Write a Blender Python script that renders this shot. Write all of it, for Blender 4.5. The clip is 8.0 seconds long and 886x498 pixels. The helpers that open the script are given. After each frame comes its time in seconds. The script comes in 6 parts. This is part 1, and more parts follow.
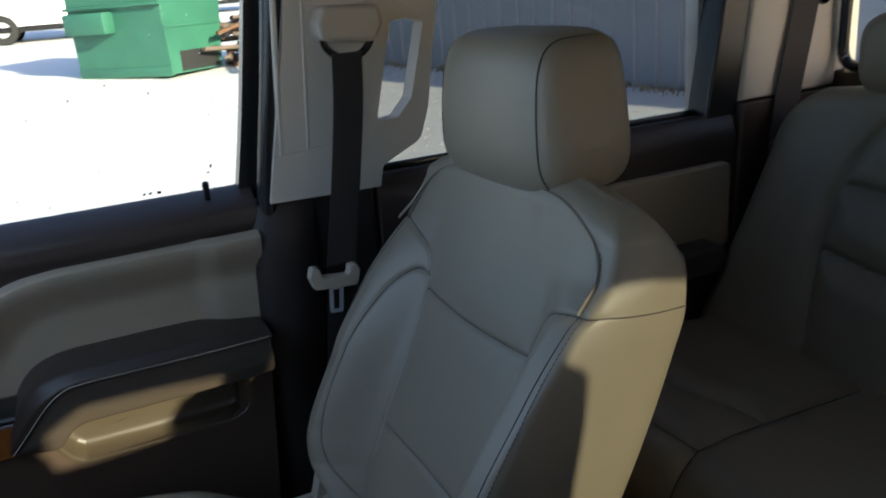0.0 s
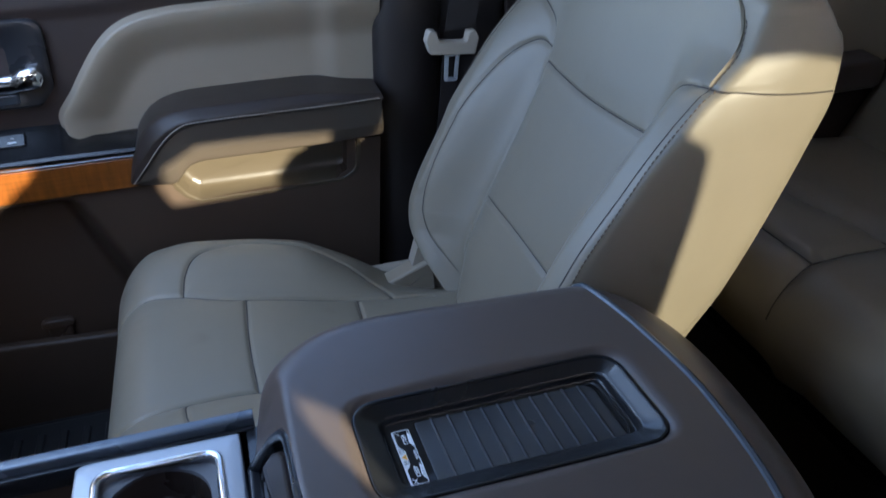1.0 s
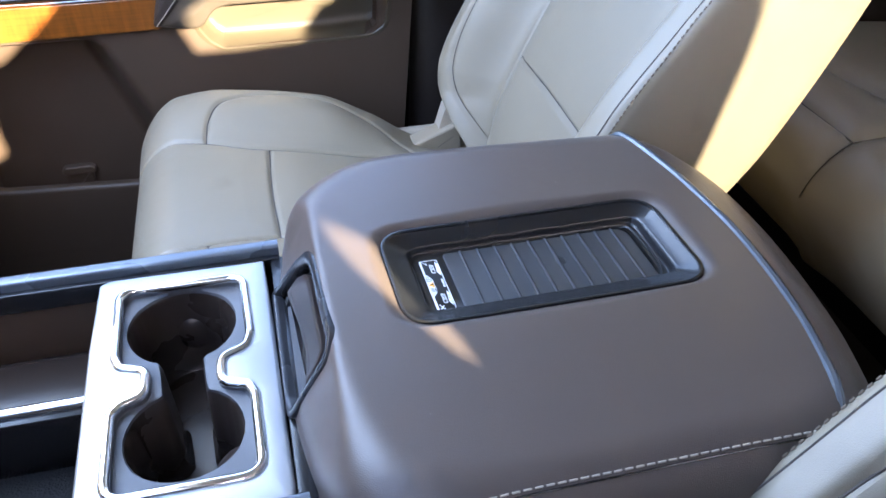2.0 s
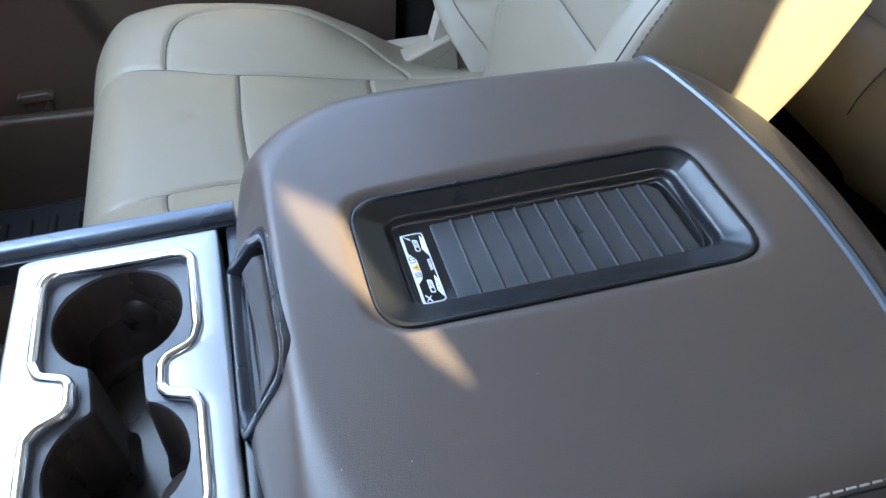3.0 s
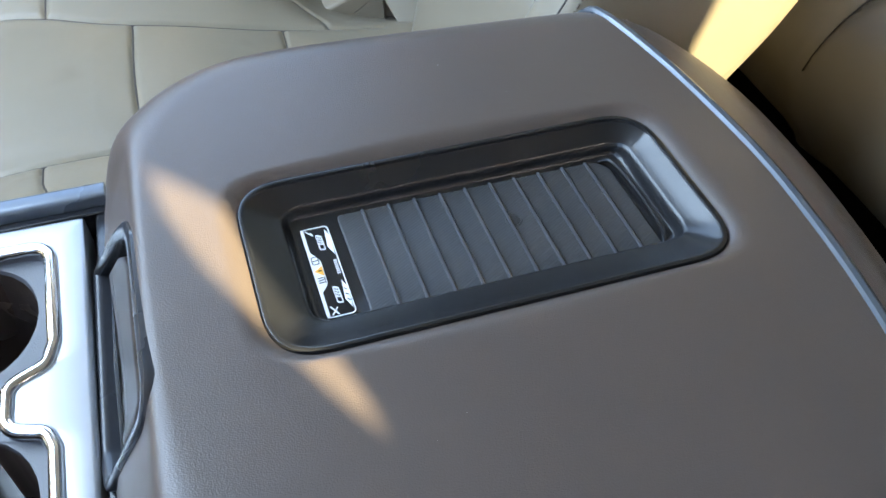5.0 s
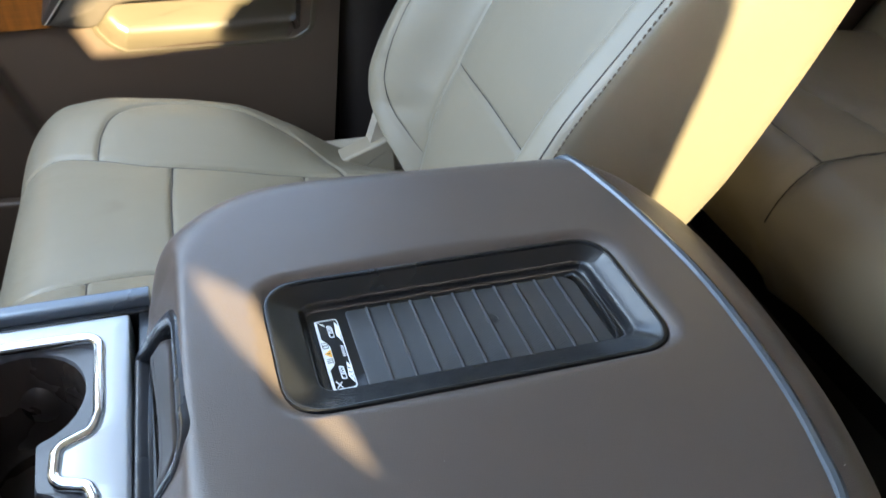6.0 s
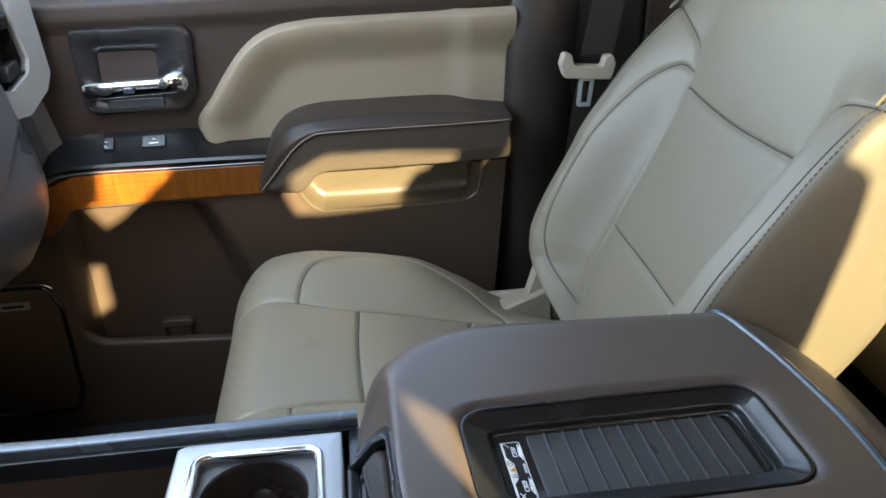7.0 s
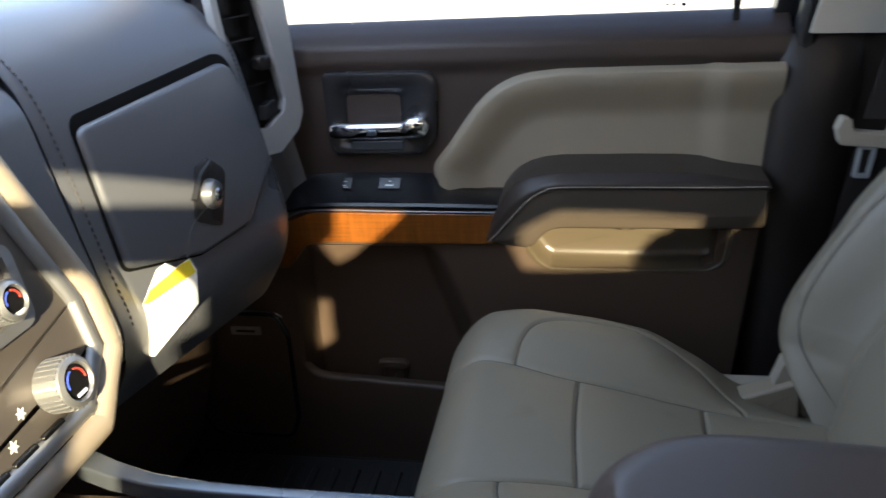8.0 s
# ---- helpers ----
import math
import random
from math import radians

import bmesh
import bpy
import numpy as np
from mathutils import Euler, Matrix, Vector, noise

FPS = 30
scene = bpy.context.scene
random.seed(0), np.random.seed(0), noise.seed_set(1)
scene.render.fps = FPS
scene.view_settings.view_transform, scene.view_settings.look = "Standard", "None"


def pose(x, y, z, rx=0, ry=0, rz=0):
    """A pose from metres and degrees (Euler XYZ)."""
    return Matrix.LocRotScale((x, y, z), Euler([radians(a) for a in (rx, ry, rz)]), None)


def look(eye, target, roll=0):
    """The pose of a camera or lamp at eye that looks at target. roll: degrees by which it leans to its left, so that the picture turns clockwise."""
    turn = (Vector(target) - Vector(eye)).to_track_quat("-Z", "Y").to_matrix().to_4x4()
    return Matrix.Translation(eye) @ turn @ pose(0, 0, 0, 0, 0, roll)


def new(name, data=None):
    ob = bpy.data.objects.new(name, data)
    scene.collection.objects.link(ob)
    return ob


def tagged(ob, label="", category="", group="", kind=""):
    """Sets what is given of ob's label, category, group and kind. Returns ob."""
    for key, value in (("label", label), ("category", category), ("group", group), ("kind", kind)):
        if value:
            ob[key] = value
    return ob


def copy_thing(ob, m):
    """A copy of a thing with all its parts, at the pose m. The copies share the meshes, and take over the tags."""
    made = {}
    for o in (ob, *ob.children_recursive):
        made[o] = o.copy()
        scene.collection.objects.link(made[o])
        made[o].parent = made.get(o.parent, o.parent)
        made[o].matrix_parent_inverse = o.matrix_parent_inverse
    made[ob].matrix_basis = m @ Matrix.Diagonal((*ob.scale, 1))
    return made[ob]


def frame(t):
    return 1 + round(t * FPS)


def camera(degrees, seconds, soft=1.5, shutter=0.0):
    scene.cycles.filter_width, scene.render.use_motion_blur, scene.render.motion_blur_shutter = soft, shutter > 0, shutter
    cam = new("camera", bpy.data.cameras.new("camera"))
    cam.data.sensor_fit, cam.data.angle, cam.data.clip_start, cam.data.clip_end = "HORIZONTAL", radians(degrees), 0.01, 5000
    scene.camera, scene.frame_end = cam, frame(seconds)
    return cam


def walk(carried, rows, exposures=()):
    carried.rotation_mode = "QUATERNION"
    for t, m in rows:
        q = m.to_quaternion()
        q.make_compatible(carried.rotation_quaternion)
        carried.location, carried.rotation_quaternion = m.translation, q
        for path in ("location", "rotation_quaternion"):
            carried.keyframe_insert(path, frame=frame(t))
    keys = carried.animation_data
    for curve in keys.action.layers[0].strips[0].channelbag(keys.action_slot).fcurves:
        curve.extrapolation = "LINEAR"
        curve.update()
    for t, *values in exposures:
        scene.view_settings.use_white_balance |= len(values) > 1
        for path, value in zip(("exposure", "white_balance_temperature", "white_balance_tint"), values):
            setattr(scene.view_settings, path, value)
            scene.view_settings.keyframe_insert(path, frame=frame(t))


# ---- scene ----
cam = camera(57.4, 8.0, shutter=0.2)
PATH = [
    (0, (-0.177, -0.414, 1.58), (0.61, 1.318, 0.961), -4.8),
    (0.5, (-0.174, -0.401, 1.553), (0.36, 1.333, 0.711), -4.8),
    (1, (-0.173, -0.406, 1.512), (0.271, 1.259, 0.497), -2.3),
    (1.5, (-0.184, -0.408, 1.475), (0.214, 1.178, 0.323), -0.8),
    (2, (-0.19, -0.414, 1.461), (0.179, 1.125, 0.238), 0.0),
    (3.5, (-0.128, -0.237, 1.396), (0.164, 1.07, -0.089), -3.0),
    (4, (-0.122, -0.217, 1.378), (0.218, 1.04, -0.14), -1.3),
    (4.5, (-0.119, -0.225, 1.379), (0.262, 1.003, -0.153), 0.1),
    (6, (-0.135, -0.314, 1.413), (0.344, 1.204, 0.202), 2.3),
    (6.5, (-0.175, -0.384, 1.463), (0.186, 1.321, 0.481), 0.4),
    (7, (-0.18, -0.394, 1.465), (0.007, 1.383, 0.566), -2.1),
    (7.3, (-0.185, -0.404, 1.482), (-0.077, 1.394, 0.590), -3.1),
    (7.5, (-0.189, -0.411, 1.493), (-0.133, 1.402, 0.649), -3.7),
    (8, (-0.196, -0.328, 1.458), (-0.533, 1.484, 0.681), -3.4),
]
EXPOSURES = [
    (0.0, 1.25, 5900, 17), (0.5, 1.0, 5850, 25), (1.0, 2.4, 5650, 22), (1.5, 4.3, 6020, 25), (2.0, 4.08, 6120, 26), (3.5, 3.95, 6400, 15),
    (4.5, 3.95, 6700, 16), (6.0, 3.78, 6850, 16), (6.5, 3.15, 7450, 18), (7.0, 3.22, 7250, 18), (7.5, 3.25, 7150, 20), (8.0, 2.15, 6650, 21)]
walk(cam, [(t, look(eye, target, roll)) for t, eye, target, roll in PATH], EXPOSURES)

# ---- world, sun and exposure ----
SKYLIGHT = 1.7
SUN_WAY = Vector((-0.39, 1.0, -0.40)).normalized()
world = bpy.data.worlds.new("sky")
scene.world = world
world.use_nodes = True
sky = world.node_tree.nodes.new("ShaderNodeTexSky")
sky.sky_type, sky.sun_disc = "NISHITA", False
sky.sun_elevation = math.asin(-SUN_WAY.z)
sky.sun_rotation = math.atan2(-SUN_WAY.x, -SUN_WAY.y)
world.node_tree.links.new(sky.outputs[0], world.node_tree.nodes["Background"].inputs[0])
world.node_tree.nodes["Background"].inputs[1].default_value = 0.12
sun = new("sun", bpy.data.lights.new("sun", "SUN"))
sun.data.energy, sun.data.angle, sun.data.color = 4.1, radians(0.6), (1.0, 0.92, 0.58)
sun.matrix_world = look((0, 0, 8), Vector((0, 0, 8)) + SUN_WAY)
# the sky's light through the windscreen
glow = new("windscreen_skylight", bpy.data.lights.new("windscreen_skylight", "AREA"))
glow.data.shape, glow.data.size, glow.data.size_y, glow.data.energy, glow.data.color = "RECTANGLE", 0.72, 0.80, SKYLIGHT, (0.56, 0.78, 1.0)
glow.matrix_world = look((-0.80, 0.43, 1.58), (-0.50, 0.43, 1.06))


# ---- materials ----
def material(name, colour, rough=0.5, metal=0.0, grain=0.0, grain_scale=900.0, vary=0.12, vary_scale=6.0, coat=0.0, bump2=0.0, bump2_scale=40.0, each=0.0, smudge=0.0, spec=0.5):
    """A principled surface with a large-scale and a fine-scale variation of colour, gloss and relief."""
    m = bpy.data.materials.new(name)
    m.use_nodes = True
    n, l = m.node_tree.nodes, m.node_tree.links
    p = n["Principled BSDF"]
    p.inputs["Metallic"].default_value = metal
    p.inputs["Coat Weight"].default_value = coat
    p.inputs["Specular IOR Level"].default_value = spec
    at = n.new("ShaderNodeTexCoord")
    big = n.new("ShaderNodeTexNoise")
    big.inputs["Scale"].default_value, big.inputs["Detail"].default_value = vary_scale, 6
    l.new(at.outputs["Object"], big.inputs["Vector"])
    mix = n.new("ShaderNodeMix")
    mix.data_type = "RGBA"
    dark = [c * (1 - vary) for c in colour]
    lite = [min(1, c * (1 + vary)) for c in colour]
    mix.inputs[6].default_value, mix.inputs[7].default_value = (*dark, 1), (*lite, 1)
    l.new(big.outputs["Fac"], mix.inputs[0])
    colour_out = mix.outputs[2]
    if smudge:
        spot, cut, dull = n.new("ShaderNodeTexNoise"), n.new("ShaderNodeMapRange"), n.new("ShaderNodeMix")
        spot.inputs["Scale"].default_value, spot.inputs["Detail"].default_value = 19, 2
        cut.inputs["From Min"].default_value, cut.inputs["From Max"].default_value, cut.inputs["To Max"].default_value = 0.66, 0.80, smudge
        dull.data_type, dull.blend_type = "RGBA", "MULTIPLY"
        dull.inputs[7].default_value = (0.45, 0.38, 0.34, 1)
        l.new(at.outputs["Object"], spot.inputs["Vector"])
        l.new(spot.outputs["Fac"], cut.inputs["Value"])
        l.new(cut.outputs[0], dull.inputs[0])
        l.new(colour_out, dull.inputs[6])
        colour_out = dull.outputs[2]
    if each:
        info, hsv, rng = n.new("ShaderNodeObjectInfo"), n.new("ShaderNodeHueSaturation"), n.new("ShaderNodeMapRange")
        rng.inputs["To Min"].default_value, rng.inputs["To Max"].default_value = 1 - each, 1 + each
        l.new(info.outputs["Random"], rng.inputs["Value"])
        l.new(rng.outputs[0], hsv.inputs["Value"])
        l.new(colour_out, hsv.inputs["Color"])
        colour_out = hsv.outputs[0]
    l.new(colour_out, p.inputs["Base Color"])
    gloss = n.new("ShaderNodeMapRange")
    gloss.inputs["To Min"].default_value, gloss.inputs["To Max"].default_value = max(0.02, rough * 0.85), min(1, rough * 1.15)
    l.new(big.outputs["Fac"], gloss.inputs["Value"])
    l.new(gloss.outputs[0], p.inputs["Roughness"])
    last = None
    if grain:
        cells = n.new("ShaderNodeTexVoronoi")
        cells.inputs["Scale"].default_value = grain_scale
        l.new(at.outputs["Object"], cells.inputs["Vector"])
        b = n.new("ShaderNodeBump")
        b.inputs["Strength"].default_value, b.inputs["Distance"].default_value = grain, 0.0006
        l.new(cells.outputs["Distance"], b.inputs["Height"])
        last = b
    if bump2:
        soft = n.new("ShaderNodeTexNoise")
        soft.inputs["Scale"].default_value, soft.inputs["Detail"].default_value = bump2_scale, 3
        l.new(at.outputs["Object"], soft.inputs["Vector"])
        b = n.new("ShaderNodeBump")
        b.inputs["Strength"].default_value, b.inputs["Distance"].default_value = bump2, 0.004
        l.new(soft.outputs["Fac"], b.inputs["Height"])
        if last:
            l.new(last.outputs[0], b.inputs["Normal"])
        last = b
    if last:
        l.new(last.outputs[0], p.inputs["Normal"])
    return m


LEATHER = material("dune_leather", (0.238, 0.203, 0.146), 0.42, grain=0.2, grain_scale=1300, vary=0.07, vary_scale=11, bump2=0.28, bump2_scale=20, smudge=0.22)
LEATHER_SIDE = material("dune_vinyl", (0.29, 0.24, 0.173), 0.5, grain=0.14, grain_scale=1500, vary=0.07, vary_scale=14, bump2=0.2, bump2_scale=18)
STITCH = material("brown_thread", (0.13, 0.095, 0.065), 0.7, vary=0.1)
SEAM = material("seam_shadow_thread", (0.062, 0.051, 0.043), 0.75, vary=0.1)
THREAD = material("pale_thread", (0.44, 0.38, 0.31), 0.7, vary=0.1)
BROWN_SOFT = material("cocoa_soft_touch", (0.083, 0.063, 0.053), 0.36, grain=0.20, grain_scale=1500, vary=0.07, vary_scale=9, bump2=0.05, bump2_scale=60)
BROWN_PLASTIC = material("cocoa_plastic", (0.058, 0.038, 0.0255), 0.46, grain=0.2, grain_scale=1500, vary=0.1, vary_scale=5, spec=0.35)
DASH = material("dark_dash_vinyl", (0.094, 0.100, 0.113), 0.29, grain=0.12, grain_scale=1500, vary=0.08, vary_scale=6, spec=0.9)
GAP = material("matte_black_gap", (0.006, 0.006, 0.006), 0.8, vary=0.1, spec=0.1)
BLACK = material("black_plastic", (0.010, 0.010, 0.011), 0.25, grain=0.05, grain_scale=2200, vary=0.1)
BLACK_GLOSS = material("black_gloss_plastic", (0.008, 0.008, 0.009), 0.26, vary=0.1)
CUP = material("brown_cup_plastic", (0.034, 0.024, 0.019), 0.27, vary=0.1)
MAT_RUBBER = material("rubber_mat", (0.016, 0.016, 0.017), 0.5, grain=0.3, grain_scale=1600, vary=0.1)
SILVER = material("satin_silver", (0.41, 0.42, 0.43), 0.45, metal=0.85, vary=0.03, vary_scale=30)
GREY_TRIM = material("grey_satin_trim", (0.115, 0.132, 0.152), 0.27, metal=0.5, vary=0.05)
STACK_FACE = material("brown_grey_metal_face", (0.17, 0.15, 0.135), 0.38, metal=0.6, grain=0.08, grain_scale=900, vary=0.05)
TAUPE_PAD = material("taupe_pad", (0.34, 0.285, 0.225), 0.38, grain=0.15, grain_scale=1400, vary=0.05)
DARK_PILLAR = material("dark_pillar_plastic", (0.020, 0.015, 0.013), 0.38, grain=0.2, grain_scale=1500, vary=0.1)
RIB = material("smooth_rubber_rib", (0.050, 0.051, 0.055), 0.24, vary=0.06)
CHROME = material("chrome", (0.85, 0.86, 0.87), 0.07, metal=1.0, vary=0.02)
PILLAR = material("pale_pillar_trim", (0.54, 0.49, 0.415), 0.6, grain=0.3, grain_scale=700, vary=0.06)
HEADLINER = material("headliner_cloth", (0.45, 0.41, 0.35), 0.9, grain=0.5, grain_scale=1200, vary=0.08)
CARPET = material("dark_carpet", (0.014, 0.013, 0.012), 0.95, grain=0.9, grain_scale=500, vary=0.3, vary_scale=30)
WEB = material("belt_webbing", (0.020, 0.014, 0.012), 0.65, grain=0.5, grain_scale=900, vary=0.1)
BEIGE_PLASTIC = material("beige_plastic", (0.40, 0.345, 0.27), 0.45, grain=0.2, grain_scale=700, vary=0.05)
PAINT = material("body_paint", (0.30, 0.30, 0.31), 0.3, metal=0.3, vary=0.05, coat=0.6)
PAPER = material("white_paper", (0.82, 0.82, 0.80), 0.7, vary=0.03)
YELLOW = material("yellow_print", (0.80, 0.62, 0.03), 0.6, vary=0.04)
WHITE_PRINT = material("white_print", (0.75, 0.76, 0.76), 0.45, vary=0.03)
ORANGE_PRINT = material("orange_print", (0.85, 0.42, 0.05), 0.45, vary=0.03)
RED_PRINT = material("red_print", (0.6, 0.05, 0.03), 0.45, vary=0.03)
BLUE_PRINT = material("blue_print", (0.05, 0.10, 0.55), 0.45, vary=0.03)
LABEL_BLACK = material("label_film", (0.008, 0.008, 0.009), 0.22, vary=0.1)
GRAVEL = material("pale_gravel", (0.75, 0.735, 0.705), 0.9, vary=0.34, vary_scale=46, bump2=1.0, bump2_scale=60)
STONES = material("grey_stones", (0.56, 0.54, 0.51), 0.9, vary=0.4, vary_scale=30)
WALL_METAL = material("grey_steel_sheet", (0.30, 0.33, 0.38), 0.5, metal=0.2, vary=0.1, vary_scale=1.5)
GREEN = material("green_painted_steel", (0.040, 0.165, 0.105), 0.5, vary=0.35, vary_scale=2.5, bump2=0.3, bump2_scale=9)
RUST = material("rusty_steel", (0.16, 0.08, 0.04), 0.8, vary=0.4, vary_scale=8)
WHITE_PAINT = material("white_car_paint", (0.78, 0.78, 0.77), 0.3, vary=0.03, coat=0.5)
TYRE = material("tyre_rubber", (0.02, 0.02, 0.02), 0.8, vary=0.2)
STRAW = material("dry_grass", (0.36, 0.27, 0.12), 0.9, vary=0.4, vary_scale=40)
SCRAP = material("weathered_wood", (0.16, 0.12, 0.09), 0.9, vary=0.5, vary_scale=14)


def wood_material():
    m = bpy.data.materials.new("amber_wood_veneer")
    m.use_nodes = True
    n, l = m.node_tree.nodes, m.node_tree.links
    p = n["Principled BSDF"]
    p.inputs["Roughness"].default_value, p.inputs["Coat Weight"].default_value, p.inputs["Coat Roughness"].default_value = 0.3, 0.7, 0.12
    at, stretch = n.new("ShaderNodeTexCoord"), n.new("ShaderNodeMapping")
    stretch.inputs["Scale"].default_value = (16, 12, 300)
    fine, broad, cross = n.new("ShaderNodeTexNoise"), n.new("ShaderNodeTexNoise"), n.new("ShaderNodeMapping")
    cross.inputs["Scale"].default_value = (110, 9, 14)
    l.new(at.outputs["Object"], stretch.inputs[0])
    l.new(at.outputs["Object"], cross.inputs[0])
    l.new(stretch.outputs[0], fine.inputs["Vector"])
    l.new(cross.outputs[0], broad.inputs["Vector"])
    for t in (fine, broad):
        t.inputs["Scale"].default_value, t.inputs["Detail"].default_value = 1.0, 6
    ramp = n.new("ShaderNodeValToRGB")
    ramp.color_ramp.elements[0].position, ramp.color_ramp.elements[0].color = 0.28, (0.085, 0.026, 0.004, 1)
    ramp.color_ramp.elements[1].position, ramp.color_ramp.elements[1].color = 0.66, (0.245, 0.076, 0.010, 1)
    mix = n.new("ShaderNodeMath")
    mix.operation = "MULTIPLY_ADD"
    mix.inputs[1].default_value = 0.38
    half = n.new("ShaderNodeMath")
    half.operation = "MULTIPLY"
    half.inputs[1].default_value = 0.62
    l.new(broad.outputs["Fac"], half.inputs[0])
    l.new(fine.outputs["Fac"], mix.inputs[0])
    l.new(half.outputs[0], mix.inputs[2])
    l.new(mix.outputs[0], ramp.inputs[0])
    l.new(ramp.outputs[0], p.inputs["Base Color"])
    return m


def glass_material(name, tint):
    m = bpy.data.materials.new(name)
    m.use_nodes = True
    n, l = m.node_tree.nodes, m.node_tree.links
    n.remove(n["Principled BSDF"])
    clear, shine, mix, rim = n.new("ShaderNodeBsdfTransparent"), n.new("ShaderNodeBsdfGlossy"), n.new("ShaderNodeMixShader"), n.new("ShaderNodeFresnel")
    clear.inputs[0].default_value = (*tint, 1)
    shine.inputs["Roughness"].default_value = 0.0
    l.new(rim.outputs[0], mix.inputs[0])
    l.new(clear.outputs[0], mix.inputs[1])
    l.new(shine.outputs[0], mix.inputs[2])
    l.new(mix.outputs[0], n["Material Output"].inputs[0])
    return m


WOOD, GLASS, DARK_GLASS = wood_material(), glass_material("window_glass", (0.94, 0.96, 0.95)), glass_material("dark_tinted_glass", (0.30, 0.31, 0.31))
LIGHT_TINT = glass_material("light_tinted_glass", (0.61, 0.61, 0.60))
ARM = material("cocoa_vinyl", (0.034, 0.024, 0.018), 0.42, grain=0.15, grain_scale=1600, vary=0.07, vary_scale=9)
ARM_BAND = material("cocoa_armrest_vinyl", (0.060, 0.047, 0.035), 0.34, grain=0.22, grain_scale=1500, vary=0.07, vary_scale=9)
VENT_SILVER = material("pale_silver_paint", (0.50, 0.52, 0.53), 0.34, metal=0.35, vary=0.03)
LEVER_BROWN = material("dark_brown_gloss", (0.026, 0.018, 0.015), 0.36, vary=0.08, spec=0.25)
SIDE_TINT = glass_material("half_tinted_glass", (0.56, 0.56, 0.55))
def ribbed_rubber():
    """Dark rubber with a fine slanting rib pattern moulded in."""
    m = material("fine_ribbed_rubber", (0.040, 0.041, 0.043), 0.38, vary=0.1)
    n, l = m.node_tree.nodes, m.node_tree.links
    at, turn, wave, b = n.new("ShaderNodeTexCoord"), n.new("ShaderNodeMapping"), n.new("ShaderNodeTexWave"), n.new("ShaderNodeBump")
    turn.inputs["Rotation"].default_value = (0, 0, radians(62))
    wave.inputs["Scale"].default_value, wave.inputs["Distortion"].default_value = 230, 0
    b.inputs["Strength"].default_value, b.inputs["Distance"].default_value = 0.30, 0.0004
    l.new(at.outputs["Object"], turn.inputs[0])
    l.new(turn.outputs[0], wave.inputs[0])
    l.new(wave.outputs["Fac"], b.inputs["Height"])
    l.new(b.outputs[0], n["Principled BSDF"].inputs["Normal"])
    return m


FINE_RUBBER = ribbed_rubber()
UPPER_DOOR = material("dark_cocoa_plastic", (0.044, 0.031, 0.026), 0.42, grain=0.2, grain_scale=1500, vary=0.08, spec=0.4)
LATCH_GREY = material("grey_satin_plastic", (0.024, 0.025, 0.028), 0.27, vary=0.06)
TRAY_DARK = material("dark_tray_plastic", (0.0105, 0.0107, 0.0115), 0.27, grain=0.06, grain_scale=2000, vary=0.06)
SATIN_DARK = material("dark_satin_plastic", (0.022, 0.022, 0.024), 0.27, vary=0.06)
CUP_LINER = material("smooth_cocoa_plastic", (0.068, 0.053, 0.034), 0.33, vary=0.07)
SURROUND = material("grained_grey_plastic", (0.075, 0.077, 0.083), 0.42, grain=0.22, grain_scale=1500, vary=0.08)


# ---- mesh helpers ----
def link(name, bm, mat, parent=None, label="", smooth=True):
    """Links a bmesh as one mesh object, under its parent if there is one."""
    me = bpy.data.meshes.new(name)
    bmesh.ops.recalc_face_normals(bm, faces=bm.faces)
    bm.to_mesh(me)
    bm.free()
    for f in me.polygons:
        f.use_smooth = smooth
    me.materials.append(mat)
    if smooth:
        me.set_sharp_from_angle(angle=radians(38))
    ob = new(name, me)
    if parent:
        ob.parent = parent
    return tagged(ob, label=label)


part = link


def thing(name, label, category, group="", kind="", at=(0, 0, 0)):
    ob = new(name)
    ob.location = at
    return tagged(ob, label, category, group, kind)


def box(x0, x1, y0, y1, z0, z1, r=0.0, seg=2, bm=None):
    bm = bm or bmesh.new()
    made = bmesh.ops.create_cube(bm, size=1, matrix=Matrix.LocRotScale(((x0 + x1) / 2, (y0 + y1) / 2, (z0 + z1) / 2), None, (x1 - x0, y1 - y0, z1 - z0)))
    if r:
        edges = {e for v in made["verts"] for e in v.link_edges}
        bmesh.ops.bevel(bm, geom=list(edges), offset=r, segments=seg, affect="EDGES", profile=0.5)
    return bm


def rounded(pts, r, seg=6):
    """A closed 2D outline with its corners rounded; r is one radius, or one for each corner."""
    out, n = [], len(pts)
    for i, p in enumerate(pts):
        ri = r[i] if isinstance(r, (list, tuple)) else r
        p, a, b = Vector(p), Vector(pts[i - 1]), Vector(pts[(i + 1) % n])
        da, db = (a - p), (b - p)
        k = min(ri / max(math.tan(da.angle(db) / 2), 0.05), da.length * 0.49, db.length * 0.49)
        if ri <= 0:
            out.append(p)
            continue
        s, e = p + da.normalized() * k, p + db.normalized() * k
        for j in range(seg + 1):
            t = j / seg
            out.append((1 - t) ** 2 * s + 2 * t * (1 - t) * p + t * t * e)
    return out


def lay(p, axis, h):
    """A 2D point and a height into 3D: axis z gives (x, y, h), axis y gives (x, h, z), axis x gives (h, y, z)."""
    return {"z": (p[0], p[1], h), "y": (p[0], h, p[1]), "x": (h, p[0], p[1])}[axis]


